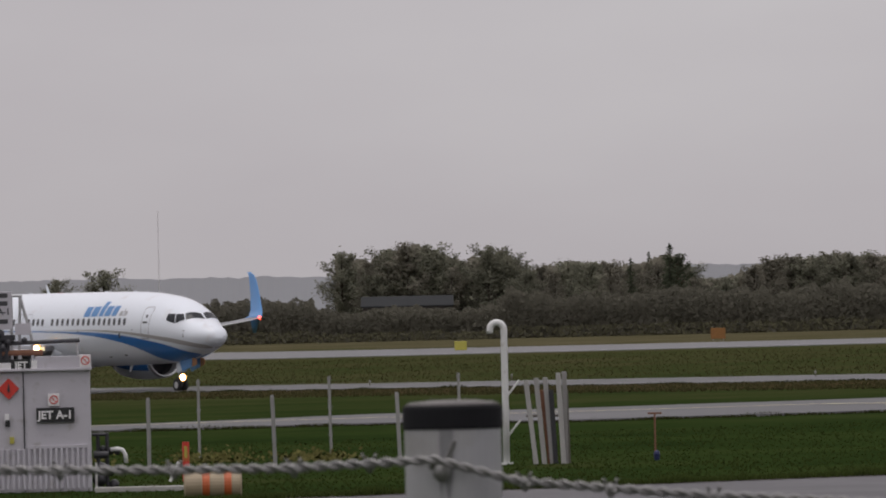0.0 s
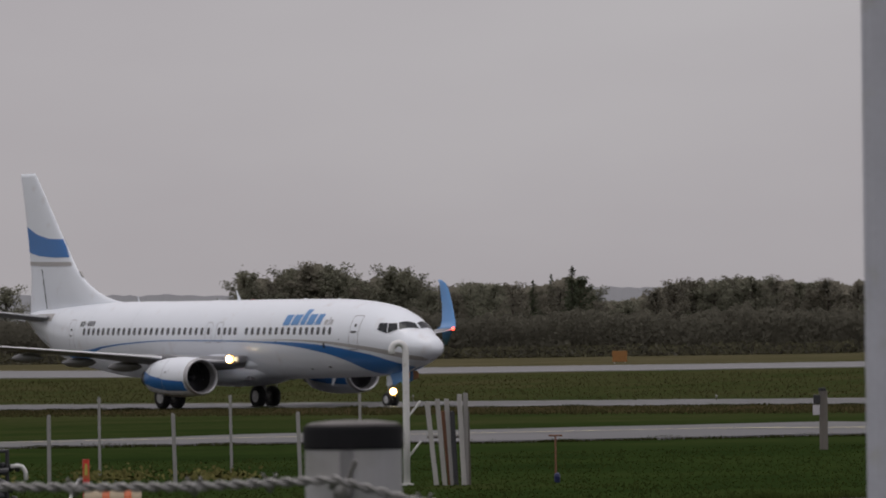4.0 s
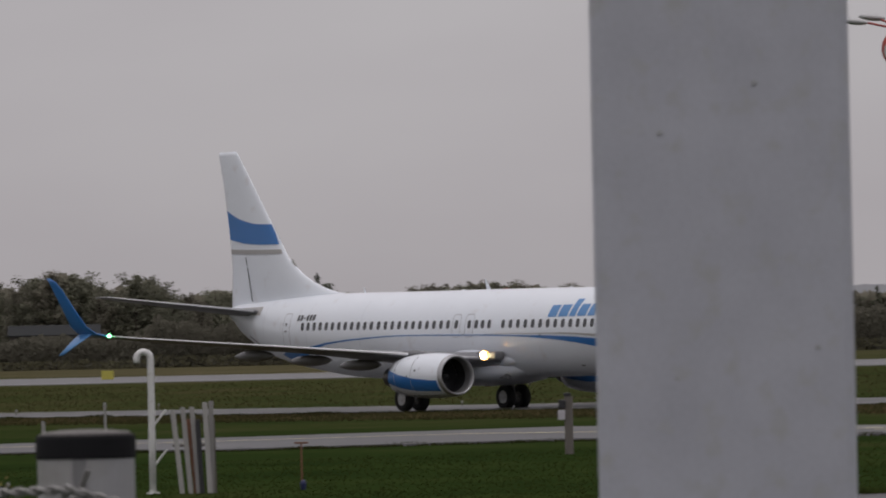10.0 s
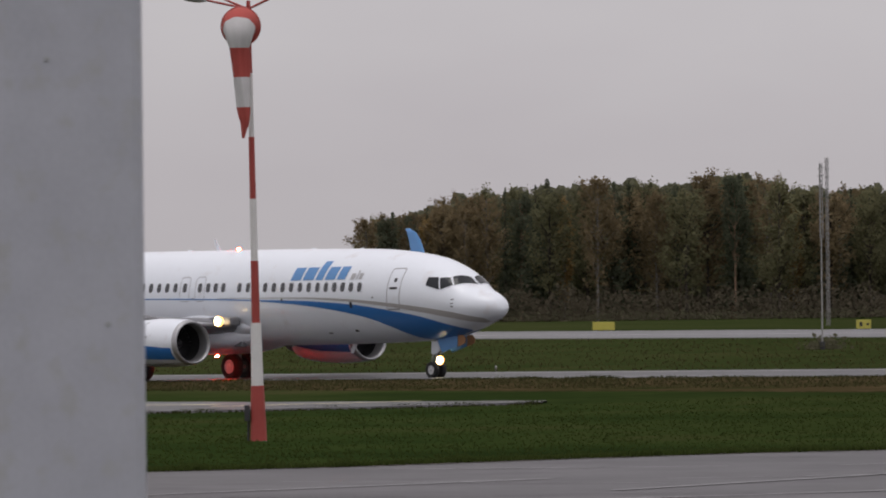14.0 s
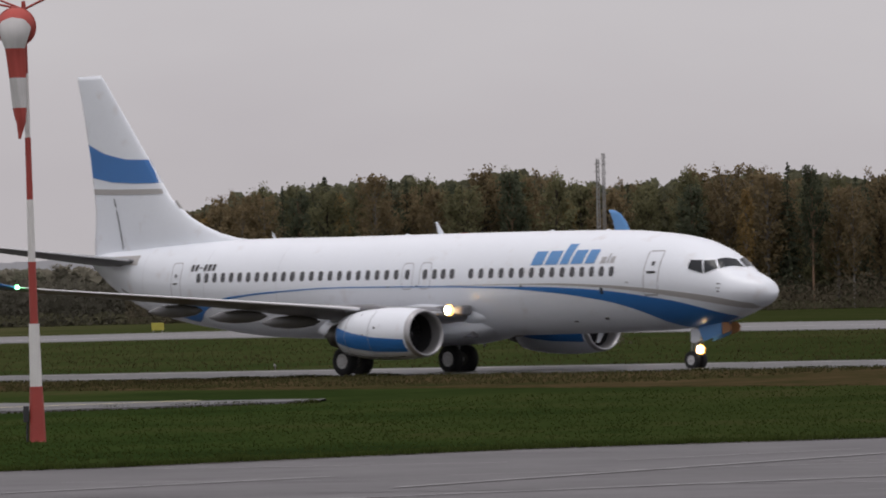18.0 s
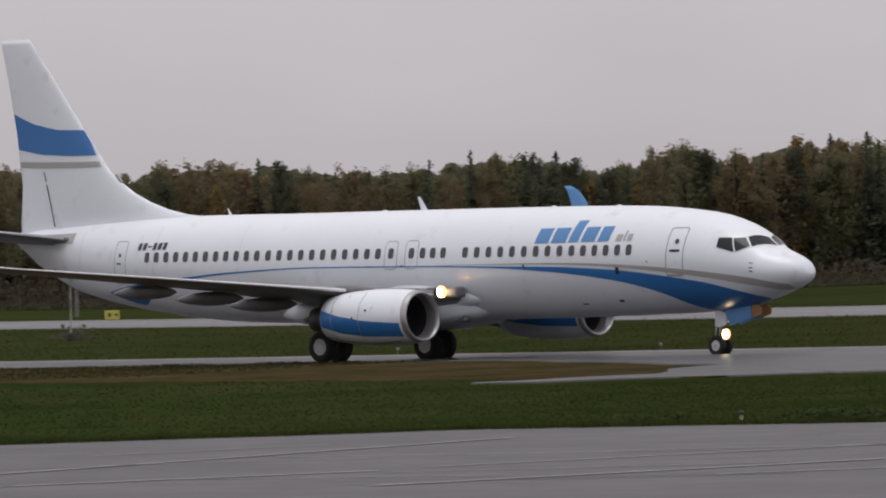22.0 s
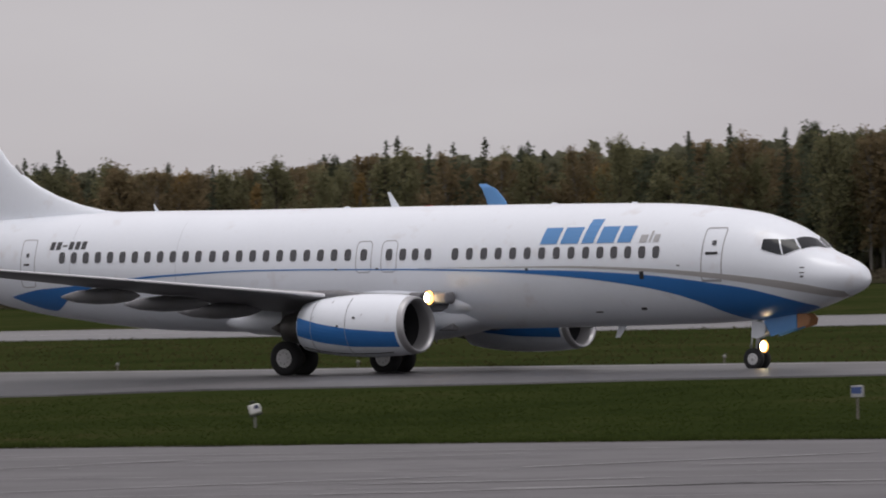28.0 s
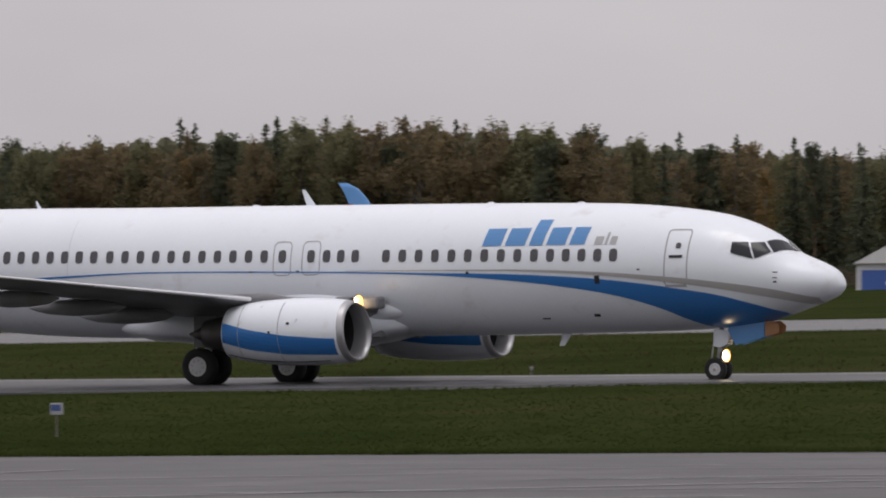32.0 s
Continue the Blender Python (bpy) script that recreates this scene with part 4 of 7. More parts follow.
        part("ram_air_scoop", box(B(), 4.6, 5.2, s * 1.25 - 0.16, s * 1.25 + 0.16, 1.38, 1.62, 0.05), M_WGREY, plane, "grey ram air scoop under the wing root")
        # pylon
        bm = B()
        foil(bm, [(4.9, cy, 2.42, 5.2, 0.07, 0, 1, 0), (3.3, cy, 2.72, 4.4, 0.07, 0, 1, 0)], thick=0.1)
        part("pylon", bm, M_WGREY, plane, "grey engine pylon", smooth=True)
        # white fillet where the wing meets the body
        bm = B()
        bmesh.ops.create_uvsphere(bm, u_segments=28, v_segments=14, radius=1.0)
        bmesh.ops.transform(bm, matrix=Matrix.Translation((3.35, s * 1.25, 2.42)) @ Matrix.Rotation(radians(5), 4, "Y") @ Matrix.Diagonal((2.75, 0.60, 0.50, 1)), verts=bm.verts[:])
        part("wing_root_fillet", bm, M_WHITE, plane, "white wing root fillet", smooth=True)
        bm = B()
        box(bm, 4.0, 5.50, s * 1.98 - 0.26, s * 1.98 + 0.26, 2.24, 2.62, 0.09)
        part("wing_root_glove", bm, M_WGREY, plane, "grey leading edge glove at the wing root")
        # landing light in the wing root
        lamp(plane, "landing_light", 4.80, s * 2.42, 2.44, 0.16, M_LAMP, "glowing warm landing light", 10 * s, 0.16)
        # main gear
        bm = B()
        rod(bm, (0.05, s * 2.65, 2.1), (0, s * 2.86, 0.565), 0.13, 0.11, 14)
        rod(bm, (0, s * 2.3, 0.565), (0, s * 3.4, 0.565), 0.09, n=12)
        rod(bm, (0.0, s * 1.3, 1.75), (0, s * 2.76, 1.05), 0.06, n=10)
        rod(bm, (-0.45, s * 2.86, 1.05), (-0.06, s * 2.86, 0.7), 0.035, n=8)
        rod(bm, (-0.45, s * 2.8, 1.05), (-0.1, s * 2.75, 1.6), 0.035, n=8)
        part("main_gear_leg", bm, M_STRUT, plane, "pale grey landing gear leg", smooth=True)
        bm = B()
        box(bm, -0.35, 0.45, s * 3.02 - 0.03, s * 3.02 + 0.03, 1.15, 2.1, 0.02)
        part("main_gear_door", bm, M_WGREY, plane)
        for k in (2.86 - 0.43, 2.86 + 0.43):
            wheel(plane, 0.0, s * k, 0.565, 0.565, 0.40, s if k > 2.86 else -s)
        # nose gear wheels
        wheel(plane, 15.62, s * 0.20, 0.345, 0.345, 0.19, s)
        # nose gear doors
        bm = B()
        slab(bm, [(16.05, 1.50), (16.30, 1.04), (17.22, 1.30), (17.22, 1.72), (16.1, 1.62)], s * 0.27, 0.03)
        part("nose_gear_door", bm, M_LBLUE, plane, "blue nose gear door")
        bm = B()
        slab(bm, [(17.24, 1.28), (17.66, 1.40), (17.70, 1.60), (17.55, 1.74), (17.24, 1.74)], s * 0.25, 0.03)
        part("nose_gear_door_edge", bm, M_RADOME, plane, "rust-brown door edge")
    bm = B()
    rod(bm, (15.75, 0, 1.7), (15.62, 0, 0.35), 0.085, 0.07, 12)
    rod(bm, (15.62, -0.30, 0.345), (15.62, 0.30, 0.345), 0.05, n=10)
    rod(bm, (16.5, 0, 1.6), (15.70, 0, 0.95), 0.05, n=8)
    rod(bm, (15.45, 0.0, 1.0), (15.40, 0, 0.65), 0.03, n=8)
    leg = part("nose_gear_leg", bm, M_STRUT, plane, "pale nose gear leg", smooth=True)
    bm = B()
    slab(bm, [(15.55, 1.52), (15.52, 1.02), (15.72, 0.98), (16.0, 1.08), (16.05, 1.50)], -0.16, 0.02)
    slab(bm, [(15.55, 1.52), (15.52, 1.02), (15.72, 0.98), (16.0, 1.08), (16.05, 1.50)], 0.16, 0.02)
    part("leg_panel", bm, M_WHITE, leg, "white panel on the nose gear leg")
    lamp(plane, "taxi_light", 15.84, 0.0, 0.74, 0.14, M_NLAMP, "glowing warm taxi light", -12, 0.05)
    # aerials and beacons
    for a, hh, ch in ((2.05, 0.52, 0.42), (-7.45, 0.28, 0.22)):
        bm = B()
        top = body_section(a)[0] - 0.04
        foil(bm, [(a + ch * 0.55, 0, top, ch * 0.8, 0.10, 0, 1, 0), (a - ch * 0.35, 0, top + hh, ch * 0.28, 0.10, 0, 1, 0)])
        part("blade_aerial", bm, M_WHITE, plane, "white blade aerial")
    bm = B()
    foil(bm, [(10.9, 0, 1.50, 0.35, 0.12, 0, 1, 0), (10.6, 0, 1.08, 0.18, 0.12, 0, 1, 0)])
    part("belly_aerial", bm, M_WHITE, plane)
    for a in (0.2, 8.2, 11.2):
        bm = B()
        z = body_section(a)[0]
        bmesh.ops.create_icosphere(bm, subdivisions=2, radius=0.06)
        bmesh.ops.transform(bm, matrix=Matrix.Translation((a, 0, z)) @ Matrix.Diagonal((2.2, 0.8, 0.7, 1)), verts=bm.verts[:])
        part("antenna_blister", bm, M_WHITE, plane, smooth=True)
    # beacons: a red lamp dome that turns over through the skin, on the cabin roof and under the belly
    for a, z, r, up in ((3.4, body_section(3.4)[0] - 0.005, 0.10, 1), (1.9, 1.065, 0.10, -1)):
        bm = B()
        lathe(bm, [(-0.03, 0.155), (0.012, 0.15), (0.022, 0.125), (0.022, 0.108), (-0.03, 0.105)], Matrix.Translation((a, 0, z)) @ Matrix.Rotation(radians(-90 * up), 4, "Y"), n=20)
        part("beacon_ring", bm, M_BEACON, plane, "dull red beacon ring", smooth=True)
        bm = B()
        bmesh.ops.create_uvsphere(bm, u_segments=16, v_segments=10, radius=r)
        bmesh.ops.delete(bm, geom=[v for v in bm.verts if v.co.z * up < 0.012], context="VERTS")
        dome = part("beacon_lamp", bm, M_FLASH, plane, "glowing red beacon dome", smooth=True)
        dome.location = (a, 0, z)
        BEACONS.append((dome, a, z))
    bm = B()
    lathe(bm, [(-18.75, 0.10), (-18.4, 0.17)], Matrix.Translation((0, 0, 4.87)), n=16)
    part("apu_exhaust", bm, M_HOT, plane)
    return plane


WHEELS = []


def wheel(plane, x, y, z, r, w, out):
    """A wheel that turns about its own axle: tyre and hub."""
    hub = part("wheel", lathe(B(), [(-w * 0.40, r * 0.20), (-w * 0.40, r * 0.52), (w * 0.40, r * 0.54), (w * 0.46, r * 0.50), (w * 0.45, r * 0.40), (w * 0.45, r * 0.22), (w * 0.50, r * 0.18), (w * 0.52, r * 0.04)], Matrix.Rotation(radians(90 * (1 if out > 0 else -1)), 4, "Z"), n=28), M_RIM, plane, "pale hub with black tyre", smooth=False)
    hub.location = (x, y, z)
    bm = B()
    prof = [(-w * 0.42, r * 0.53), (-w * 0.50, r * 0.70), (-w * 0.47, r * 0.90), (-w * 0.33, r * 0.985), (0, r), (w * 0.33, r * 0.985), (w * 0.47, r * 0.90), (w * 0.50, r * 0.70), (w * 0.42, r * 0.53)]
    lathe(bm, prof, Matrix.Rotation(radians(90), 4, "Z"), n=32)
    part("tyre", bm, M_TYRE, hub, "black rubber tyre", smooth=True)
    inner = -1 if out > 0 else 1
    part("brake_pack", rod(B(), (0, inner * w * 0.34, 0), (0, inner * w * 0.47, 0), r * 0.50, r * 0.42, 20), M_HOT, hub, "dark brake pack")
    for k in range(8):
        t = 2 * math.pi * k / 8
        m = Matrix.Rotation(t, 4, "Y") @ Matrix.Translation((r * 0.33, (1 if out > 0 else -1) * w * 0.455, 0))
        part("hub_hole", box(B(), -r * 0.05, r * 0.05, -0.012, 0.012, -r * 0.05, r * 0.05, m=m), M_STRUT, hub)
    WHEELS.append((hub, x, y, z, r))


airliner = build_airliner()


# ---------------------------------------------------------------- things on the field
M_GALV = mat("galvanised_steel", (0.42, 0.42, 0.43), 0.5, metal=0.3, vary=0.2, scale=3, fine=30, dirt=(0.30, 0.29, 0.27), dirt_at=0.64)
M_POST = mat("grey_painted_column", (0.465, 0.475, 0.53), 0.55, vary=0.22, scale=14, fine=160, dirt=(0.435, 0.44, 0.455), dirt_at=0.60)
M_CAP = mat("black_rubber_cap", (0.014, 0.014, 0.016), 0.8, vary=0.25, scale=20, spec=0.15)
M_WIRE = mat("weathered_wire", (0.26, 0.255, 0.25), 0.5, metal=0.5, vary=0.3, scale=40)
M_PALE = mat("white_pipe_paint", (0.70, 0.70, 0.69), 0.45, vary=0.12, scale=2.5, fine=25, dirt=(0.48, 0.45, 0.42), dirt_at=0.66)
M_SLAT = mat("weathered_board", (0.34, 0.33, 0.32), 0.8, vary=0.3, scale=3, fine=40, per_object=0.25, stretch=(6, 6, 0.6))
M_STEELBOX = mat("pale_grey_container_paint", (0.515, 0.495, 0.535), 0.45, vary=0.10, scale=1.4, fine=20, dirt=(0.38, 0.36, 0.36), dirt_at=0.64)
M_BLACK = mat("black_sign_face", (0.015, 0.015, 0.016), 0.45, vary=0.1)
M_SIGNW = mat("white_sign_face", (0.78, 0.77, 0.77), 0.45, vary=0.08)
M_SIGNR = mat("red_sign_face", (0.60, 0.045, 0.03), 0.45, vary=0.1)
M_SIGNY = mat("yellow_sign_face", (0.46, 0.42, 0.075), 0.5, vary=0.12)
M_BOARD = mat("faded_orange_board", (0.27, 0.125, 0.035), 0.7, vary=0.35, scale=3, fine=9)
M_FENCE = mat("weathered_fence_post", (0.27, 0.265, 0.26), 0.7, vary=0.3, scale=3, fine=30, per_object=0.2)
M_DOME = mat("pale_cap_top", (0.17, 0.16, 0.155), 0.8, vary=0.3, scale=30, fine=120)
M_POST_STRIP = mat("dark_post_strip", (0.20, 0.20, 0.205), 0.6, vary=0.4, scale=30, fine=120)
M_STAIN = mat("faint_grey_stain", (0.395, 0.395, 0.41), 0.7, vary=0.2)
# steel colour paled to imitate haze in front of the distant mast
M_FAINT = mat("haze_paled_steel", (0.66, 0.65, 0.66), 0.8, vary=0.1)
M_ORANGE = mat("orange_paint", (0.50, 0.115, 0.035), 0.5, vary=0.15, scale=4)
M_BEIGE = mat("cream_paint", (0.36, 0.29, 0.195), 0.6, vary=0.2, scale=4, fine=30)
M_CONC = mat("pale_concrete", (0.38, 0.37, 0.35), 0.85, vary=0.25, scale=2, fine=30, bump=0.3)
M_MACH = mat("oily_dark_metal", (0.05, 0.05, 0.055), 0.4, metal=0.5, vary=0.3, scale=5)
M_RUST = mat("rusty_steel", (0.20, 0.09, 0.05), 0.7, vary=0.3, scale=6)
M_WOOD = mat("grey_weathered_post", (0.16, 0.145, 0.13), 0.85, vary=0.35, scale=3, fine=40, stretch=(6, 6, 0.7), bump=0.3)
M_MASTR = mat("red_mast_paint", (0.36, 0.055, 0.045), 0.5, vary=0.2, scale=2, fine=20)
M_MASTW = mat("white_mast_paint", (0.72, 0.71, 0.70), 0.5, vary=0.15, scale=2, fine=20)
M_SOCKR = mat("red_sock_cloth", (0.42, 0.075, 0.062), 0.85, vary=0.2, scale=3, fine=40)
M_SOCKW = mat("white_sock_cloth", (0.62, 0.61, 0.61), 0.85, vary=0.2, scale=3, fine=40)
M_BLUEF = mat("blue_sign_face", (0.06, 0.13, 0.42), 0.4, vary=0.1)
M_NAVY = mat("blue_lamp_glass", (0.016, 0.022, 0.085), 0.4, vary=0.1)
M_ROOF = mat("grey_sheet_roof", (0.040, 0.042, 0.043), 0.9, vary=0.15, scale=0.4, fine=4, spec=0.08)
M_HALLW = mat("white_hall_wall", (0.62, 0.62, 0.62), 0.6, vary=0.1, scale=0.4, fine=4)


def facing(az, d, up=0.0):
    """A pose on the ground with x to the right as seen from the stand and y away from it."""
    p = polar(az, d, up)
    return pose(p.x, p.y, p.z, 0, 0, -az)


def letters(text, size, material, parent, m, name, label=""):
    """Flat raised letters in the built-in font, facing -y."""
    cu = bpy.data.curves.new(name, "FONT")
    cu.offset = size * 0.034
    cu.body, cu.size, cu.extrude, cu.align_x, cu.align_y = text, size, 0.004, "CENTER", "CENTER"
    tmp = bpy.data.objects.new(name, cu)
    scene.collection.objects.link(tmp)
    me = bpy.data.meshes.new_from_object(tmp.evaluated_get(bpy.context.evaluated_depsgraph_get()))
    bpy.data.objects.remove(tmp)
    me.materials.clear()
    me.materials.append(material)
    ob = new(name, me)
    ob.parent = parent
    ob.matrix_basis = m @ pose(0, 0, 0, 90, 0, 0)
    return tagged(ob, label)


def near_fence():
    """The tall grey column, the capped fence post and the barbed wire close to the stand."""
    d = 6.3
    col = thing("steel_column", facing(-6.16, d), "tall light grey painted steel column with small faint stains", "column")
    h = 6.0
    bm = B()
    box(bm, -0.1243, 0.1243, 0.0, 0.24, 0.0, h, 0.010)
    part("shaft", bm, M_POST, col, smooth=False)
    bm = B()
    box(bm, -0.20, 0.20, -0.08, 0.32, -0.05, 0.02, 0.006)
    part("base_plate", bm, M_POST, col)
    for az, el in ((-6.01, 2.22), (-6.84, 1.80), (-6.73, -0.35), (-5.5, -0.1)):
        bm = B()
        x, z = d * math.tan(radians(az + 0.15 + 6.16)), EYE[2] + d * math.tan(radians(el)) - 0.9
        bmesh.ops.create_uvsphere(bm, u_segments=10, v_segments=6, radius=0.0030)
        bmesh.ops.transform(bm, matrix=Matrix.Translation((x, -0.001, z)) @ Matrix.Diagonal((1.1, 0.10, 0.8, 1)), verts=bm.verts[:])
        part("rivet", bm, M_STAIN, col, "small grey stain")
    d = 6.6
    post = thing("fence_post", facing(-11.765, d), "round grey fence post with a black cap", "fence post")
    zt = EYE[2] + d * math.tan(radians(-0.68)) - 0.9
    r = d * radians(0.875) / 2
    part("tube", rod(B(), (0, 0, 0), (0, 0, zt - 0.012), r * 0.97, n=36), M_GALV, post, smooth=False)
    bm = B()
    lathe(bm, [(zt - 0.030, r * 0.985), (zt - 0.028, r * 1.005), (zt - 0.009, r * 1.0), (zt - 0.006, r * 0.97), (zt - 0.006, 0.002)], Matrix.Rotation(radians(-90), 4, "Y"), n=36)
    cap = part("cap", bm, M_CAP, post, "black cap", smooth=False)
    part("cap_dome", lathe(B(), [(zt - 0.006, r * 0.96), (zt - 0.003, r * 0.85), (zt - 0.001, r * 0.45), (zt - 0.0005, 0.002)], Matrix.Rotation(radians(-90), 4, "Y"), n=36), M_DOME, cap, "pale domed top of the cap", smooth=True)
    # dark strip with a ragged lower end, left of the post's middle
    bm = B()
    cols = [[bm.verts.new((r * 0.985 * math.sin(radians(q)), -r * 0.985 * math.cos(radians(q)), z)) for z in (zt - 0.030, zt - 0.05, zt - 0.07 - 0.03 * abs(math.sin(q * 1.3)))] for q in range(-16, 1, 2)]
    for p, q in zip(cols, cols[1:]):
        for j in range(2):
            bm.faces.new((p[j], q[j], q[j + 1], p[j + 1]))
    part("stain", bm, M_POST_STRIP, post, "dark strip under the cap")
    bm = B()
    zc = EYE[2] + d * math.tan(radians(-1.22)) - 0.9
    bmesh.ops.create_uvsphere(bm, u_segments=10, v_segments=8, radius=0.0095, matrix=Matrix.Translation((-0.012, -r * 1.08, zc - 0.010)))
    bmesh.ops.create_uvsphere(bm, u_segments=10, v_segments=8, radius=0.006, matrix=Matrix.Translation((-0.020, -r * 1.05, zc - 0.002)))
    rod(bm, (-0.008, -r - 0.008, zc), (0.002, -r - 0.018, zc + 0.022), 0.0028, n=6)
    part("wire_clip", bm, M_WIRE, post, "twisted wire tie")

    def at(az, el, dd):
        p, e = radians(az), radians(el)
        return Vector(EYE) + dd * Vector((math.sin(p), math.cos(p), math.tan(e)))
    wire = thing("barbed_wire", pose(0, 0, 0), "twisted rusty-grey barbed wire strand with barbs", "barbed wire")
    knots = [(-18.5, -1.15, 6.56), (-15.72, -1.21, 6.54), (-14.2, -1.245, 6.54), (-13.16, -1.25, 6.54), (-11.93, -1.205, 6.53), (-11.19, -1.41, 6.54), (-9.66, -1.56, 6.56), (-7.8, -1.68, 6.58), (-5.0, -1.85, 6.62), (0, -2.2, 6.8)]
    line = []
    for k in range(1200):
        u = k / 1199 * (len(knots) - 1)
        i = min(int(u), len(knots) - 2)
        a, b = knots[i], knots[i + 1]
        f = u - i
        line.append(at(*[a[j] + (b[j] - a[j]) * f for j in range(3)]))
    length = 0.0
    strands = ([], [])
    for i, p in enumerate(line):
        length += (p - line[i - 1]).length if i else 0
        for s in (0, 1):
            an = length * 190 + math.pi * s
            strands[s].append(p + Vector((0, math.cos(an) * 0.0026, math.sin(an) * 0.0026)))
    for s in strands:
        part("wire_strand", tube(B(), s, 0.0026, 6), M_WIRE, wire)
    for az, el in ((-14.2, -1.245), (-13.16, -1.25), (-12.5, -1.226), (-11.15, -1.415), (-10.4, -1.487), (-9.5, -1.57), (-15.2, -1.225)):
        bm = B()
        p = at(az, el, 6.54)
        for s in (-1, 1):
            q = p + Vector((0.004 * s, 0, 0))
            tube(bm, [q + Vector((0.003 * s, -0.002, 0.009)), q + Vector((0, 0.004, 0.004)), q + Vector((0.001, -0.004, -0.004)), q + Vector((-0.004 * s, 0.003, -0.009))], 0.0016, 5)
        bmesh.ops.create_uvsphere(bm, u_segments=8, v_segments=6, radius=0.0052, matrix=Matrix.Translation(p))
        part("barb", bm, M_WIRE, wire)


def depot():
    """The fuel container with its pumps and signs."""
    d, k = 134.0, 134.0 / 11604
    # local x = metres right of the container's right front corner, z = height
    tank = thing("fuel_container", facing(-14.92, d), "pale grey steel aviation fuel container with warning signs", "fuel container")
    X = lambda px: (px - 167) * k
    Z = lambda py: (869 - py) * k
    bm = B()
    box(bm, -5.2, 0.0, 0.05, 2.4, 0.0, Z(652), 0.02)
    part("body", bm, M_STEELBOX, tank)
    for i in range(26):
        bm = B()
        x = -0.06 - i * 0.11
        box(bm, x - 0.030, x + 0.030, -0.005, 0.055, Z(864), Z(792), 0.012)
        part("rib", bm, M_STEELBOX, tank)
    bm = B()
    box(bm, X(52), X(163), 0.0, 0.05, Z(792), Z(786), 0.004)
    part("door_sill", bm, M_STEELBOX, tank)
    bm = B()
    box(bm, X(48), X(50), 0.02, 0.05, Z(870), Z(655), 0.0)
    part("door_gap", bm, M_MACH, tank)
    bm = B()
    box(bm, -5.2, X(170), -0.06, 2.45, Z(655), Z(650), 0.01)
    part("roof_rim", bm, M_STEELBOX, tank)
    bm = B()
    box(bm, X(70), X(168), 0.0, 0.04, Z(650), Z(629), 0.01)
    part("valance", bm, M_STEELBOX, tank, "pale board on the roof edge")

    def sign(px0, px1, py0, py1, face, label):
        bm = B()
        box(bm, X(px0), X(px1), -0.03, 0.03, Z(py1), Z(py0), 0.004)
        return part("sign", bm, face, tank, label)
    s = sign(71, 138, 720, 746, M_BLACK, "black sign with white lettering")
    letters("JET A-1", 0.225, M_SIGNW, s, pose((X(71) + X(138)) / 2, -0.036, (Z(720) + Z(746)) / 2 - 0.004), "lettering", "white raised lettering")
    s = sign(-40, 62, 633, 656, M_BLACK, "black sign with white lettering on the roof edge")
    letters("JET", 0.19, M_SIGNW, s, pose(X(46), -0.036, Z(644)), "lettering", "white lettering")
    bm = B()
    box(bm, X(5), X(28), -0.04, -0.032, Z(650), Z(639))
    part("logo_bar", bm, M_SIGNW, s, "white bar")
    bm = B()
    for px, w in ((62, 13),):
        box(bm, X(64), X(74), -0.035, 0.0, Z(653), Z(636), 0.003)
    part("panel", bm, M_SIGNW, tank)
    # red diamond
    bm = B()
    box(bm, -0.155, 0.155, -0.03, 0.0, -0.155, 0.155, 0.004, Matrix.Translation((X(23), 0.02, Z(685))) @ Matrix.Rotation(radians(45), 4, "Y"))
    dm = part("diamond_sign", bm, M_SIGNR, tank, "red diamond hazard sign")
    bm = B()
    rod(bm, (X(23), -0.02, Z(690)), (X(23), -0.02, Z(676)), 0.03, 0.008, 8)
    part("flame_mark", bm, M_MACH, dm)
    for px, py in ((102, 706), (159, 638)):
        s = sign(px - 10, px + 10, py - 11, py + 11, M_SIGNW, "white sign with a red prohibition ring")
        bm = B()
        tube(bm, [(X(px) + 0.08 * math.cos(radians(q)), -0.034, Z(py) + 0.08 * math.sin(radians(q))) for q in range(0, 361, 15)], 0.010, 6)
        rod(bm, (X(px) - 0.05, -0.036, Z(py) + 0.05), (X(px) + 0.05, -0.036, Z(py) - 0.05), 0.008, n=6)
        part("ring_mark", bm, M_SIGNR, s)
    for px, py, m_ in ((19, 735, M_SIGNW), (27, 776, M_SIGNY), (20, 746, M_BLACK)):
        sign(px - 4, px + 4, py - 6, py + 6, m_, "small warning plate")
    # deck equipment above the roof
    zr = Z(650)
    frame_ = thing("loading_frame", tank.matrix_basis @ Matrix.Translation((0, 0.6, zr)), "dark steel loading frame with pipes on the container roof", "pipework")
    Zr = lambda py: (650 - py) * k
    for px0, py0, px1, py1, r, m_ in ((30, 650, 30, 520, 0.03, M_GALV), (42, 650, 46, 523, 0.03, M_GALV), (46, 523, 66, 600, 0.03, M_GALV), (30, 521, 50, 521, 0.025, M_GALV), (-40, 521, 30, 521, 0.025, M_GALV),
                                      (-60, 607, 150, 602, 0.045, M_MACH), (-60, 622, 84, 622, 0.06, M_RUST), (66, 600, 66, 650, 0.03, M_GALV), (146, 602, 146, 629, 0.02, M_GALV), (8, 590, 8, 650, 0.08, M_MACH), (20, 600, 20, 650, 0.07, M_MACH)):
        part("pipe", rod(B(), (X(px0), 0, Zr(py0)), (X(px1), 0, Zr(py1)), r, n=10), m_, frame_)
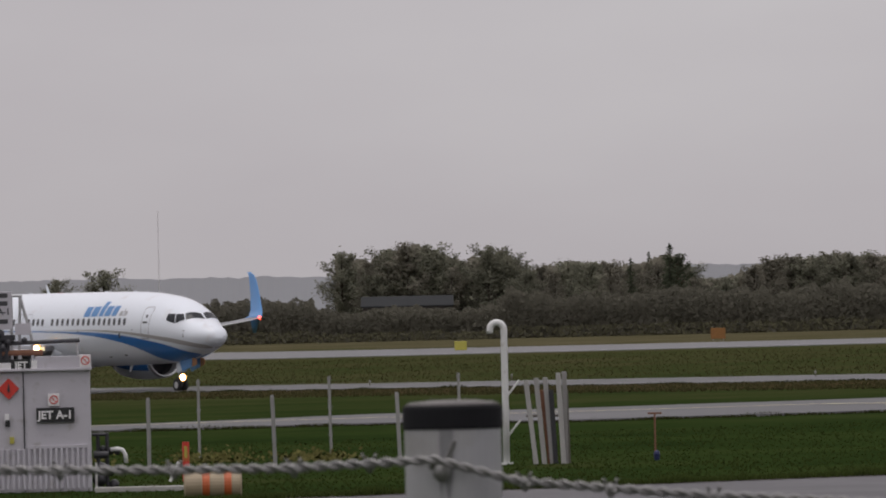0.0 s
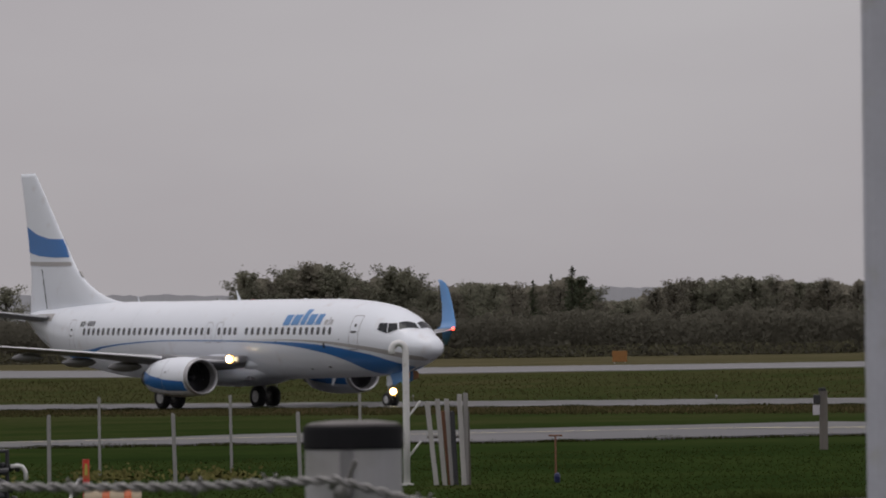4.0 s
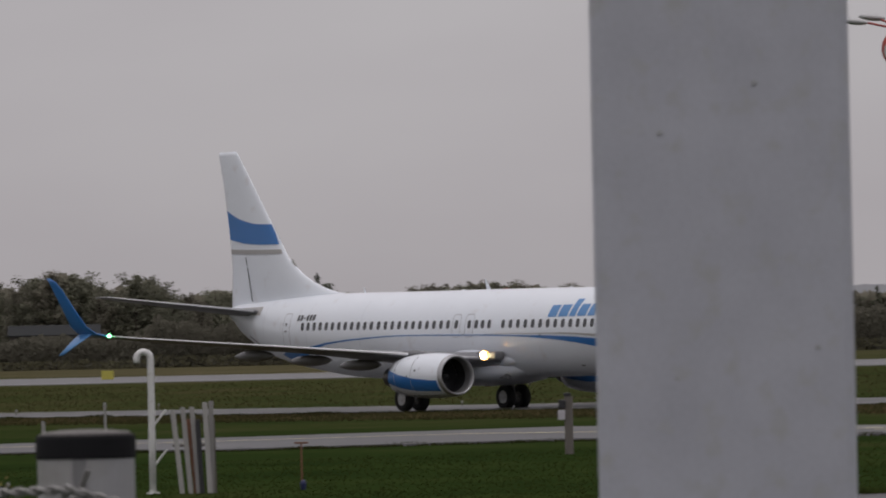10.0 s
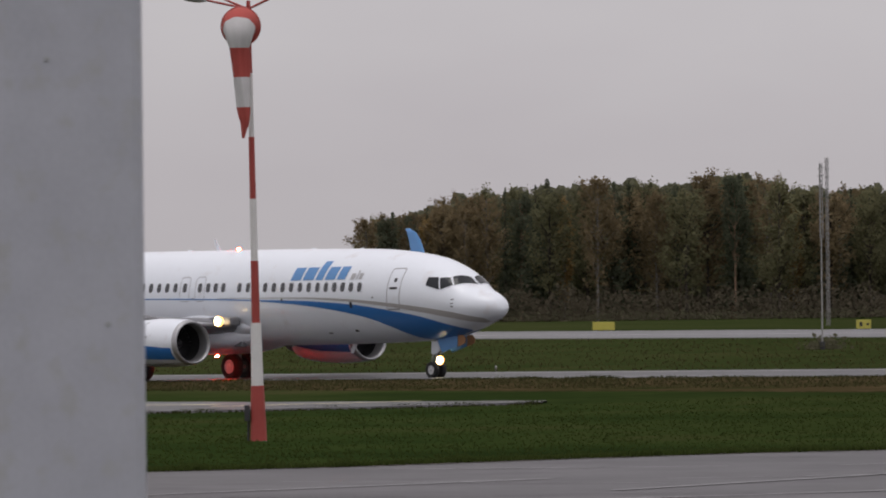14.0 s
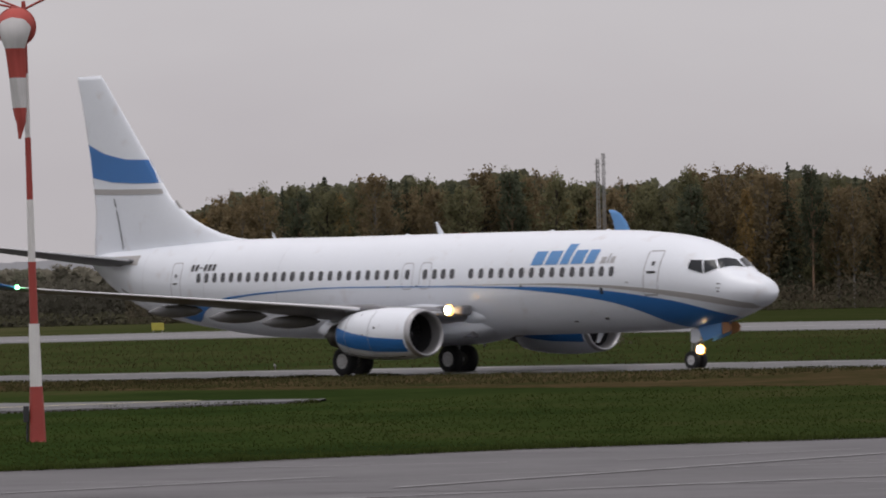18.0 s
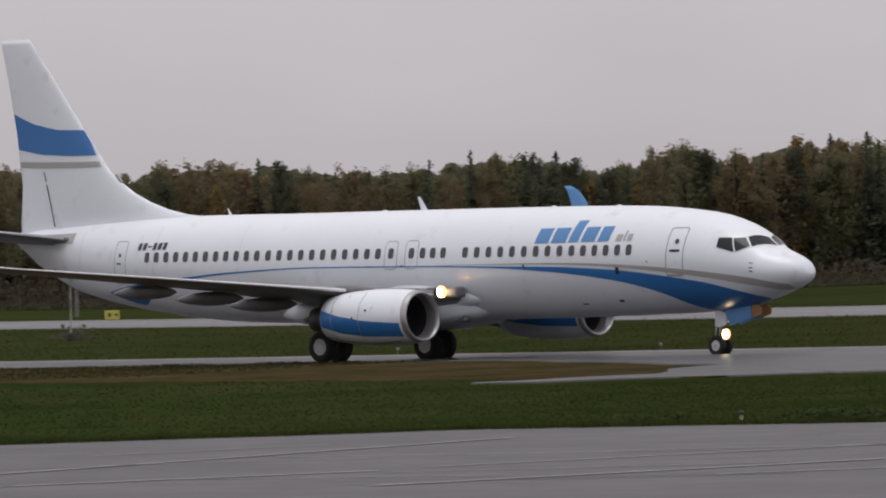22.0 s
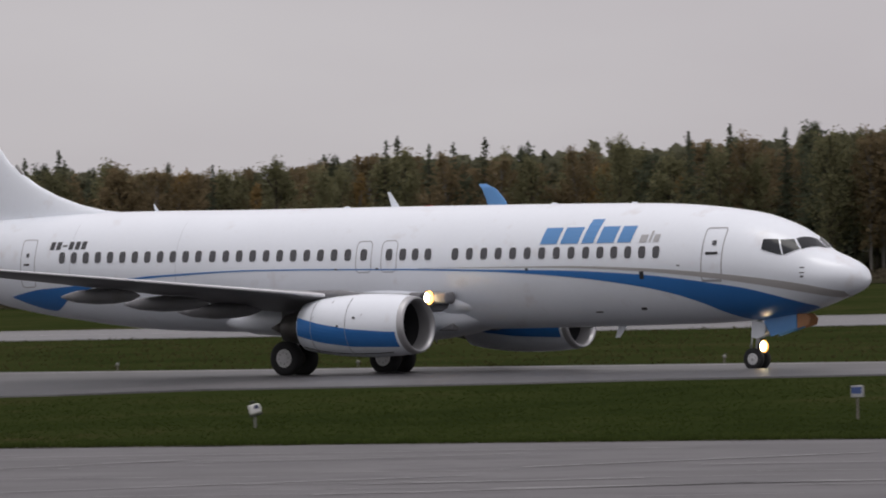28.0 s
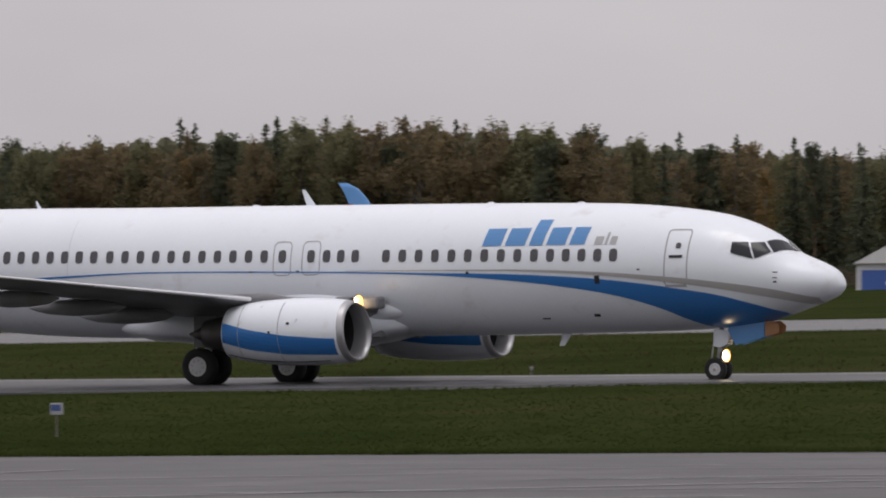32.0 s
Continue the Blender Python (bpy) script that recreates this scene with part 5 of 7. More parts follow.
    for px, py, w in ((8, 588, 12), (24, 603, 9), (14, 612, 10), (52, 600, 7)):
        bm = B()
        bmesh.ops.create_icosphere(bm, subdivisions=2, radius=w * k * 0.8, matrix=Matrix.Translation((X(px), -0.05, Zr(py))))
        part("valve", bm, M_MACH, frame_)
    bm = B()
    box(bm, X(36), X(64), -0.06, -0.02, Zr(590), Zr(570), 0.004)
    part("plate", bm, M_STEELBOX, frame_)
    bm = B()
    box(bm, X(-60), X(31), -0.12, -0.08, Zr(580), Zr(513), 0.006)
    bd = part("notice_board", bm, M_STEELBOX, frame_, "pale notice board with dark lettering")
    letters("JET A-1", 0.17, M_REG, bd, pose(X(5), -0.126, Zr(549)), "lettering")
    for py in (520, 534, 566):
        bm = B()
        box(bm, X(-25), X(24), -0.126, -0.121, Zr(py + 4), Zr(py - 4))
        part("bar", bm, M_REG, bd)
    bm = B()
    box(bm, X(-60), X(36), -0.1, 0.3, Zr(600), Zr(590), 0.01)
    part("walkway", bm, M_MACH, frame_)
    # pump beside the container
    pump = thing("fuel_pump", facing(-14.78, d + 0.6), "dark oily fuel pump with pale bent pipe", "pump")
    Xp = lambda px: (px - 195) * k
    for px0, py0, px1, py1, r, m_ in ((178, 868, 178, 770, 0.04, M_MACH), (168, 770, 196, 770, 0.035, M_MACH), (194, 868, 194, 768, 0.04, M_MACH), (170, 806, 196, 806, 0.08, M_MACH), (176, 825, 206, 838, 0.10, M_MACH)):
        part("pipe", rod(B(), (Xp(px0), 0, Z(py0)), (Xp(px1), 0, Z(py1)), r, n=10), m_, pump)
    for px, py, w in ((180, 850, 17), (200, 800, 9), (205, 860, 12), (186, 796, 8), (212, 802, 7)):
        bm = B()
        bmesh.ops.create_icosphere(bm, subdivisions=2, radius=w * k * 0.8, matrix=Matrix.Translation((Xp(px), 0.05, max(Z(py), w * k * 0.8))))
        part("pump_casing", bm, M_MACH, pump, smooth=True)
    part("bent_pipe", tube(B(), [(Xp(200), 0, Z(798)), (Xp(212), 0, Z(796)), (Xp(221), 0, Z(798)), (Xp(226), 0, Z(806)), (Xp(227), 0, Z(822))], 0.045, 10), M_PALE, pump, "pale bent pipe", smooth=True)
    bm = B()
    box(bm, Xp(172), Xp(176), -0.3, -0.2, Z(868), Z(820))
    part("bracket", bm, M_PALE, pump)
    # kerb, marker pipe, striped drum
    kb = thing("concrete_kerb", facing(-14.3, 133.0), "low pale concrete kerb", "kerb")
    bm = B()
    box(bm, -1.4, 1.35, -0.15, 0.15, -0.02, 0.10, 0.02)
    part("kerb_block", bm, M_CONC, kb)
    mk = thing("marker_post", facing(-14.10, 141.0), "short orange marker post with yellow bands", "marker post")
    k2 = 141.0 / 11604
    for i in range(4):
        z0 = i * 0.21
        part("band", rod(B(), (0, 0, z0), (0, 0, z0 + 0.21), 0.075, n=14), M_SIGNR if i != 2 else M_ORANGE, mk)
    bm = B()
    box(bm, -0.03, 0.03, -0.082, -0.07, 0.5, 0.75)
    part("label_strip", bm, M_SIGNY, mk)
    st = thing("white_stake", facing(-14.2, 140.5), "short leaning white stake", "stake")
    part("shaft", rod(B(), (-0.10, 0, 0), (0.10, 0, 0.42), 0.04, n=8), M_PALE, st)
    dr = thing("striped_drum", facing(-13.87, 126.3), "cream drum with orange stripes lying on its side", "drum")
    for i, (x0, x1, m_) in enumerate(((-0.56, -0.20, M_BEIGE), (-0.20, -0.06, M_ORANGE), (-0.06, 0.22, M_BEIGE), (0.22, 0.36, M_ORANGE), (0.36, 0.56, M_BEIGE))):
        bm = B()
        lathe(bm, [(x0, 0.25 if i else 0.20), (x0 + 0.03, 0.26), (x1 - 0.03, 0.26), (x1, 0.25 if i < 4 else 0.20)], Matrix.Translation((0, 0, 0.26)), n=24)
        part("drum_section", bm, m_, dr)


def field_fence():
    posts = []
    front = thing("chain_fence_post", facing(-14.42, 152), "slim pale concrete fence post standing in the grass", "fence post", "fence posts")
    bm = B()
    box(bm, -0.045, 0.045, -0.045, 0.045, -0.1, 1.66, 0.010)
    part("shaft", bm, M_FENCE, front)
    bm = B()
    box(bm, -0.035, 0.035, -0.035, 0.035, 1.66, 1.69, 0.008)
    part("post_top", bm, M_FENCE, front)
    for az in (-13.32, -12.23, -15.5):
        copy_thing(front, facing(az, 152) @ pose(0, 0, 0, 0, -1.6 if az > -14 else 0.5, 0))
    back = thing("wire_fence_post", facing(-13.98, 166), "slim grey steel fence post with brackets", "fence post", "back fence posts")
    bm = B()
    rod(bm, (0, 0, -0.1), (0, 0, 1.98), 0.036, n=10)
    part("shaft", bm, M_FENCE, back)
    for z in (0.5, 1.2, 1.9):
        bm = B()
        box(bm, -0.05, 0.05, -0.03, 0.03, z - 0.025, z + 0.025)
        part("bracket", bm, M_FENCE, back)
    for az in (-12.83, -11.70, -15.1):
        copy_thing(back, facing(az, 166) @ pose(0, 0, 0, 0, -0.6, 0))
    hook = thing("vent_pipe", facing(-11.3, 150), "tall white vent pipe with a hooked top", "vent pipe")
    bm = B()
    pts = [(0, 0, -0.1), (0, 0, 1.2), (0, 0, 2.4), (0, 0, 3.02)]
    for an in range(0, 181, 20):
        pts.append((-0.16 + 0.16 * math.cos(radians(an)), 0, 3.08 + 0.17 * math.sin(radians(an))))
    pts.append((-0.32, 0, 3.0))
    tube(bm, pts, 0.078, 14)
    part("pipe", bm, M_PALE, hook, smooth=True)
    part("mouth", rod(B(), (-0.32, 0, 2.99), (-0.32, 0, 3.03), 0.065, n=14), M_DARK, hook)
    part("flange", rod(B(), (0, 0, 0), (0, 0, 0.04), 0.15, n=16), M_PALE, hook)
    for z0, z1 in ((1.55, 1.92), (0.62, 1.0)):
        br = part("brace", rod(B(), (0.03, 0, z0), (0.33, 0.05, z1), 0.025, n=8), M_PALE, hook)
    # bundle of boards
    random.seed(4)
    bundle = thing("board_stack", facing(-10.93, 149.5), "bundle of weathered upright boards leaning on a rail", "boards")
    k = 149.5 / 11604
    for px0, px1, top, m_ in ((937, 922, 672, M_SLAT), (952, 940, 668, M_SLAT), (966, 956, 668, M_SLAT), (972, 966, 690, M_MACH), (986, 979, 660, M_SLAT), (990, 990, 658, M_SLAT), (962, 950, 690, M_RUST), (994, 992, 690, M_WOOD)):
        x0, x1 = (px0 - 960) * k, (px1 - 960) * k
        zt = (821 - top) * k
        bm = B()
        n = 6
        box(bm, -0.055, 0.055, -0.03, 0.03, -0.05, zt, 0.008, Matrix.Translation((x0, random.uniform(-0.15, 0.2), 0)) @ Matrix.Shear("XY", 4, ((x1 - x0) / zt, 0)))
        part("board", bm, m_, bundle)
    bm = B()
    rod(bm, (-0.5, 0.25, 1.1), (0.45, 0.25, 1.1), 0.03, n=8)
    part("rail", bm, M_WOOD, bundle)
    # T-shaped marker with a lamp
    mk = thing("lamp_marker", facing(-10.0, 151), "thin rusty stake with a red crossbar and blue lamp", "marker lamp")
    part("stake", rod(B(), (0, 0, 0), (0, 0, 1.08), 0.022, n=8), M_RUST, mk)
    bm = B()
    box(bm, -0.16, 0.16, -0.02, 0.02, 1.06, 1.10, 0.006)
    part("crossbar", bm, M_RUST, mk)
    bm = B()
    lathe(bm, [(0.0, 0.06), (0.14, 0.075), (0.20, 0.06), (0.23, 0.01)], Matrix.Translation((0.03, -0.08, 0)) @ Matrix.Rotation(radians(-90), 4, "Y"), n=16)
    part("lamp", bm, M_NAVY, mk, "blue lamp")
    # weathered post with boxes
    bp = thing("switch_post", facing(-7.66, 186), "weathered timber post with grey switch boxes", "post")
    bm = B()
    box(bm, -0.12, 0.12, -0.1, 0.1, -0.1, 1.66, 0.02)
    part("timber", bm, M_WOOD, bp)
    bm = B()
    box(bm, -0.14, 0.08, -0.12, 0.12, 1.66, 1.74, 0.01)
    part("cap", bm, M_MACH, bp)
    for x0, x1, z0, z1, m_ in ((-0.30, -0.1, 0.98, 1.26, M_STEELBOX), (-0.28, -0.08, 1.30, 1.55, M_MACH)):
        bm = B()
        box(bm, x0, x1, -0.18, 0.05, z0, z1, 0.015)
        part("switch_box", bm, m_, bp)


def windsock():
    d, k = 164.0, 164.0 / 11604
    az0 = -4.57
    mast = thing("windsock_mast", facing(az0, d), "red and white banded mast carrying a windsock ring and floodlights", "windsock mast")
    lean = -0.75
    mast.matrix_basis = mast.matrix_basis @ pose(0, 0, 0, 0, lean, 0)
    top = 10.85
    zs = [0, 1.38, 2.95, 4.5, 6.05, 7.6, 9.2, top]
    rs = [0.21, 0.155, 0.105, 0.09, 0.08, 0.07, 0.062, 0.055]
    for i in range(7):
        part("mast_section", rod(B(), (0, 0, zs[i]), (0, 0, zs[i + 1]), rs[i], (rs[i + 1] + rs[i]) / 2 if i else 0.165, n=16), M_MASTR if i % 2 == 0 else M_MASTW, mast)
    bm = B()
    box(bm, -0.22, 0.22, -0.22, 0.22, -0.1, 0.0, 0.02)
    part("plinth", bm, M_CONC, mast)
    bm = B()
    box(bm, -0.34, -0.2, -0.12, 0.1, 0.5, 0.9, 0.015)
    part("switch_box", bm, M_MACH, mast, "dark switch box")
    part("conduit", rod(B(), (-0.26, 0, 0), (-0.24, 0, 0.5), 0.03, n=8), M_MACH, mast)
    part("top_lamp", rod(B(), (0, 0, top), (0, 0, top + 0.16), 0.06, 0.05, n=12), M_MASTR, mast)
    for sx, sy, zz in ((-1.36, -0.35, 0.22), (-0.92, 0.35, 0.34), (1.18, -0.3, 0.50), (0.98, 0.35, 0.40)):
        arm = part("lamp_arm", tube(B(), [(0, 0, top - 0.05), (sx * 0.5, sy * 0.5, top + zz * 0.45), (sx * 0.78, sy * 0.8, top + zz * 0.85)], 0.028, 8), M_MASTR, mast, "red lamp arm")
        bm = B()
        bmesh.ops.create_uvsphere(bm, u_segments=16, v_segments=8, radius=1.0)
        bmesh.ops.transform(bm, matrix=Matrix.Translation((sx, sy, top + zz)) @ Matrix.Rotation(radians(-8 if sx > 0 else 8), 4, "Y") @ Matrix.Diagonal((0.34, 0.16, 0.085, 1)), verts=bm.verts[:])
        part("floodlight", bm, M_STRUT, mast, "grey streetlight-shaped floodlight", smooth=True)
    bm = B()
    ringc = Vector((-0.20, -0.16, 10.36))
    loop = [ringc + Vector((0.485 * math.cos(2 * math.pi * i / 28), 0, 0.485 * math.sin(2 * math.pi * i / 28))) for i in range(28)]
    tube(bm, loop + [loop[0]], 0.022, 6)
    part("sock_ring", bm, M_MASTR, mast, "red steel sock ring")
    sock = thing("windsock", mast.matrix_basis.copy(), "limp red and white striped cloth windsock hanging from its ring", "windsock")
    # the cloth leaves the ring level, bends down at once and folds together towards its tip
    bands = [(0.0, 0.24, M_SOCKR), (0.24, 0.73, M_SOCKW), (0.73, 1.46, M_SOCKR), (1.46, 2.21, M_SOCKW), (2.21, 2.98, M_SOCKR)]

    def cloth(s, t):
        w = np.interp(s, (0, 0.24, 0.5, 0.73, 1.46, 2.21, 2.5, 2.98), (0.485, 0.40, 0.32, 0.235, 0.19, 0.16, 0.12, 0.03))
        dp_ = np.interp(s, (0, 0.24, 0.5, 1.0, 2.5, 2.98), (0.485, 0.43, 0.30, 0.18, 0.12, 0.03))
        th = math.pi / 2 * min(1.0, s / 0.5)
        r = 0.318
        y, z = -r * math.sin(th), -r * (1 - math.cos(th)) - max(0.0, s - 0.5)
        fold = 1 + (0.16 * math.sin(3 * t + s * 1.7) + 0.13 * math.sin(8 * t + s * 0.9)) * min(1, s * 0.9)
        u, v = w * fold * math.cos(t), dp_ * fold * math.sin(t)
        sway = np.interp(s, (0, 1.0, 2.2, 2.6, 2.98), (0.0, 0.015, 0.06, 0.07, 0.0))
        lean = float(np.interp(s, (0, 0.24, 0.7, 2.0, 2.98), (0.0, -0.05, -0.085, -0.03, 0.0)))
        return ringc + Vector((sway + lean + u, y - v * math.sin(th), z + v * math.cos(th)))
    for s0, s1, m_ in bands:
        bm = B()
        g = [[bm.verts.new(cloth(s0 + (s1 - s0) * i / 6, 2 * math.pi * j / 26)) for j in range(26)] for i in range(7)]
        for a, b in zip(g, g[1:]):
            for j in range(26):
                bm.faces.new((a[j], a[(j + 1) % 26], b[(j + 1) % 26], b[j]))
        part("cloth_band", bm, m_, sock, smooth=True)


def small_signs():
    # runway-side boards
    for az, d, w, h, m_, cat in ((-11.68, 560, 1.05, 0.75, M_SIGNY, 0), (-1.56, 473, 1.60, 0.60, M_SIGNY, 0), (-3.52, 520, 1.0, 0.6, M_SIGNY, 0), (0.707, 452, 1.0, 0.62, M_SIGNY, 1), (-9.43, 600, 1.35, 1.0, M_BOARD, 0)):
        s = thing("airfield_sign", facing(az, d), "low yellow airfield guidance board" if m_ is M_SIGNY else "low orange airfield board in front of the bushes", "sign", "airfield boards")
        bm = B()
        box(bm, -w / 2, w / 2, -0.1, 0.1, 0.12, 0.12 + h, 0.02)
        part("board", bm, m_, s)
        for x in (-w * 0.35, w * 0.35):
            bm = B()
            box(bm, x - 0.04, x + 0.04, -0.04, 0.04, -0.05, 0.12)
            part("foot", bm, M_GALV, s)
        if cat:
            bm = B()
            box(bm, -0.28, -0.08, -0.108, -0.101, 0.28, 0.58)
            part("mark", bm, M_BLACK, s)
            bm = B()
            vs = [bm.verts.new(p) for p in ((0.12, -0.106, 0.43), (0.36, -0.106, 0.30), (0.36, -0.106, 0.56))]
            bm.faces.new(vs)
            part("mark", bm, M_BLACK, s)
    # taxiway edge lights
    stub = None
    for az, d in ((-12.48, 338), (-8.59, 312), (-11.24, 345), (-6.0, 297), (-2.5, 280), (3.2, 255), (8.9, 236), (14.2, 222), (19.5, 210), (5.5, 246), (11.0, 229)):
        if stub is None:
            stub = thing("edge_light", facing(az, d), "small taxiway edge light on a short stem", "edge light", "taxiway edge lights")
            part("stem", rod(B(), (0, 0, -0.05), (0, 0, 0.20), 0.03, n=10), M_WOOD, stub)
            part("lens", lathe(B(), [(0.20, 0.05), (0.27, 0.055), (0.31, 0.03), (0.32, 0.01)], Matrix.Rotation(radians(-90), 4, "Y"), n=14), M_FENCE, stub)
        else:
            copy_thing(stub, facing(az, d))
    # lamps at the apron's edge
    a = thing("apron_light", facing(6.2, 152.5), "short cream edge light in the grass verge", "edge light")
    part("stem", rod(B(), (0, 0, -0.05), (0, 0, 0.20), 0.05, 0.045, n=12), M_BEIGE, a)
    part("lens", lathe(B(), [(0.20, 0.05), (0.27, 0.055), (0.31, 0.02)], Matrix.Rotation(radians(-90), 4, "Y"), n=12), M_MACH, a)
    b = thing("tilted_light", facing(10.1, 163), "white tilted floodlight on a thin post in the grass", "light")
    part("post", rod(B(), (0, 0, -0.05), (0, 0, 0.3), 0.028, n=8), M_FENCE, b)
    m = Matrix.Translation((0, 0, 0.44)) @ Matrix.Rotation(radians(-14), 4, "Y")
    bm = B()
    box(bm, -0.15, 0.15, -0.1, 0.1, -0.10, 0.14, 0.04, m)
    hd = part("head", bm, M_PALE, b)
    bm = B()
    box(bm, 0.0, 0.11, -0.108, -0.102, 0.02, 0.11, 0.0, m)
    part("lens", bm, M_NAVY, hd)
    bm = B()
    box(bm, -0.06, 0.04, -0.06, 0.06, 0.17, 0.22, 0.01, m)
    part("top_knob", bm, M_MACH, hd)
    bm = B()
    box(bm, -0.17, 0.17, -0.11, 0.1, -0.15, -0.115, 0.01, m)
    part("visor", bm, M_MACH, hd)
    c = thing("blue_marker_sign", facing(15.36, 161), "small white marker with a blue face on a stem", "sign")
    part("stem", rod(B(), (0, 0, -0.05), (0, 0, 0.56), 0.03, 0.025, n=8), M_WOOD, c)
    bm = B()
    box(bm, -0.155, 0.155, -0.05, 0.05, 0.55, 0.84, 0.012)
    bx = part("plate", bm, M_GALV, c)
    bm = B()
    box(bm, -0.14, 0.10, -0.06, -0.052, 0.64, 0.80)
    part("blue_face", bm, mat("dull_blue_face", (0.05, 0.09, 0.24), 0.5, vary=0.15), bx)


def lattice(name, az, d, h, w, label, legs=3, r=0.035, solid=False):
    t = thing(name, facing(az, d), label, "mast")
    if solid:
        part("pole", rod(B(), (0, 0, -0.2), (0, 0, h * 0.62), w * 0.42, w * 0.38, n=10), M_GALV, t)
        z0 = h * 0.62
    else:
        z0 = 0
    pts = [(w * math.cos(2 * math.pi * i / legs + 0.3), w * math.sin(2 * math.pi * i / legs + 0.3)) for i in range(legs)]
    for x, y in pts:
        part("leg", rod(B(), (x, y, z0 - 0.2), (x * 0.8, y * 0.8, h), r, n=6), M_GALV, t)
    bm = B()
    n = max(4, int((h - z0) / (2.4 * w)))
    for i in range(n):
        za, zb = z0 + (h - z0) * i / n, z0 + (h - z0) * (i + 1) / n
        for j in range(legs):
            a, b = pts[j], pts[(j + 1) % legs]
            rod(bm, (*a, za), (*b, zb), r * 0.6, n=4)
    part("bracing", bm, M_GALV, t)
    for z in (h * 0.93, h * 0.97, h * 0.88):
        part("antenna", rod(B(), (-w * 1.6, 0, z), (w * 1.6, 0, z + 0.08), r * 0.8, n=6), M_MACH, t)
    return t


near_fence()
depot()
field_fence()
windsock()
small_signs()
tw = lattice("radio_mast", 0.35, 331, 9.40, 0.10, "slim grey lattice radio mast on the grass", solid=True, r=0.022)
bm = B()
box(bm, -0.12, 0.12, -0.12, 0.12, -0.1, 0.4, 0.02)
lm = lattice("lattice_mast", 0.40, 520, 13.35, 0.15, "tall grey lattice mast before the wood", legs=4, r=0.022)
far = lattice("distant_mast", -14.30, 1600, 30, 0.14, "thin distant radio mast, paled for haze", legs=3, r=0.022)
for c in far.children:
    c.data.materials[0] = M_FAINT
for c in (*tw.children, *lm.children):
    c.data.materials[0] = M_FENCE
part("cabinet", bm, M_MACH, tw)


def far_buildings():
    barn = thing("barn", facing(-12.13, 748), "long grey metal-roofed barn behind bushes", "barn")
    bm = B()
    box(bm, -5.2, 5.0, 0.2, 6.0, -0.2, 4.0, 0.03)
    part("wall", bm, M_WOOD, barn)
    bm = B()
    pr = [(-0.3, 3.95), (3.1, 5.08), (6.5, 3.95), (6.5, 3.8), (-0.3, 3.8)]
    a = [bm.verts.new((-5.4, y, z)) for y, z in pr]
    b = [bm.verts.new((5.2, y, z)) for y, z in pr]
    for i in range(5):
        bm.faces.new((a[i], a[(i + 1) % 5], b[(i + 1) % 5], b[i]))
    bm.faces.new(a)
    bm.faces.new(b[::-1])
    part("roof", bm, M_ROOF, barn, "dull grey sheet roof")
    hall = thing("hall", facing(22.33, 545), "white gabled hall with a blue door", "building")
    k = 545 / 11604
    bm = B()
    box(bm, 0.0, 14, 0, 12, -0.3, 2.25, 0.02)
    part("wall", bm, M_HALLW, hall)
    for i in range(3):
        bm = B()
        x0 = 0.45 + i * 4.3
        box(bm, x0, x0 + 3.8, -0.08, 0.05, 0.0, 1.65, 0.01)
        part("door", bm, M_BLUEF, hall, "blue sliding door")
    bm = B()
    pr = [(-0.25, 2.2), (7, 6.0), (14.25, 2.2)]
    a = [bm.verts.new((x, -0.4, z)) for x, z in pr]
    b = [bm.verts.new((x, 12.4, z)) for x, z in pr]
    for i in range(3):
        bm.faces.new((a[i], a[(i + 1) % 3], b[(i + 1) % 3], b[i]))
    bm.faces.new(a)
    bm.faces.new(b[::-1])
    part("roof", bm, M_HALLW, hall, "white gabled roof")
    wl = thing("white_car", facing(22.62, 540), "far white vehicle roof by the hall", "vehicle")
    bm = B()
    box(bm, -0.3, 3.6, 0, 1.7, 0.35, 0.75, 0.12)
    part("body", bm, M_SIGNW, wl)
    bm = B()
    box(bm, 0.4, 2.8, 0.1, 1.6, 0.75, 1.25, 0.15)
    part("cabin", bm, M_COCKPIT, wl)
    for x in (0.3, 2.9):
        part("tyre", rod(B(), (x, 0.0, 0.3), (x, 0.2, 0.3), 0.3, n=14), M_TYRE, wl)


far_buildings()

# worn lines and seams on the paving
def stripe(name, pts, w, material, label, up=0.075):
    bm = B()
    rows = []
    for i, p in enumerate(pts):
        a, b = Vector(pts[max(0, i - 1)]), Vector(pts[min(len(pts) - 1, i + 1)])
        n = Vector((-(b - a).y, (b - a).x)).normalized() * w / 2
        rows.append([bm.verts.new((p[0] + s * n.x, p[1] + s * n.y, height(p[0] + s * n.x, p[1] + s * n.y) + up)) for s in (1, -1)])
    for a, b in zip(rows, rows[1:]):
        bm.faces.new((a[0], b[0], b[1], a[1]))
    return tagged(part(name, bm, material), label, "marking", kind="structure")


def lerp_pts(p, q, n=24):
    return [(p[0] + (q[0] - p[0]) * i / n, p[1] + (q[1] - p[1]) * i / n) for i in range(n + 1)]


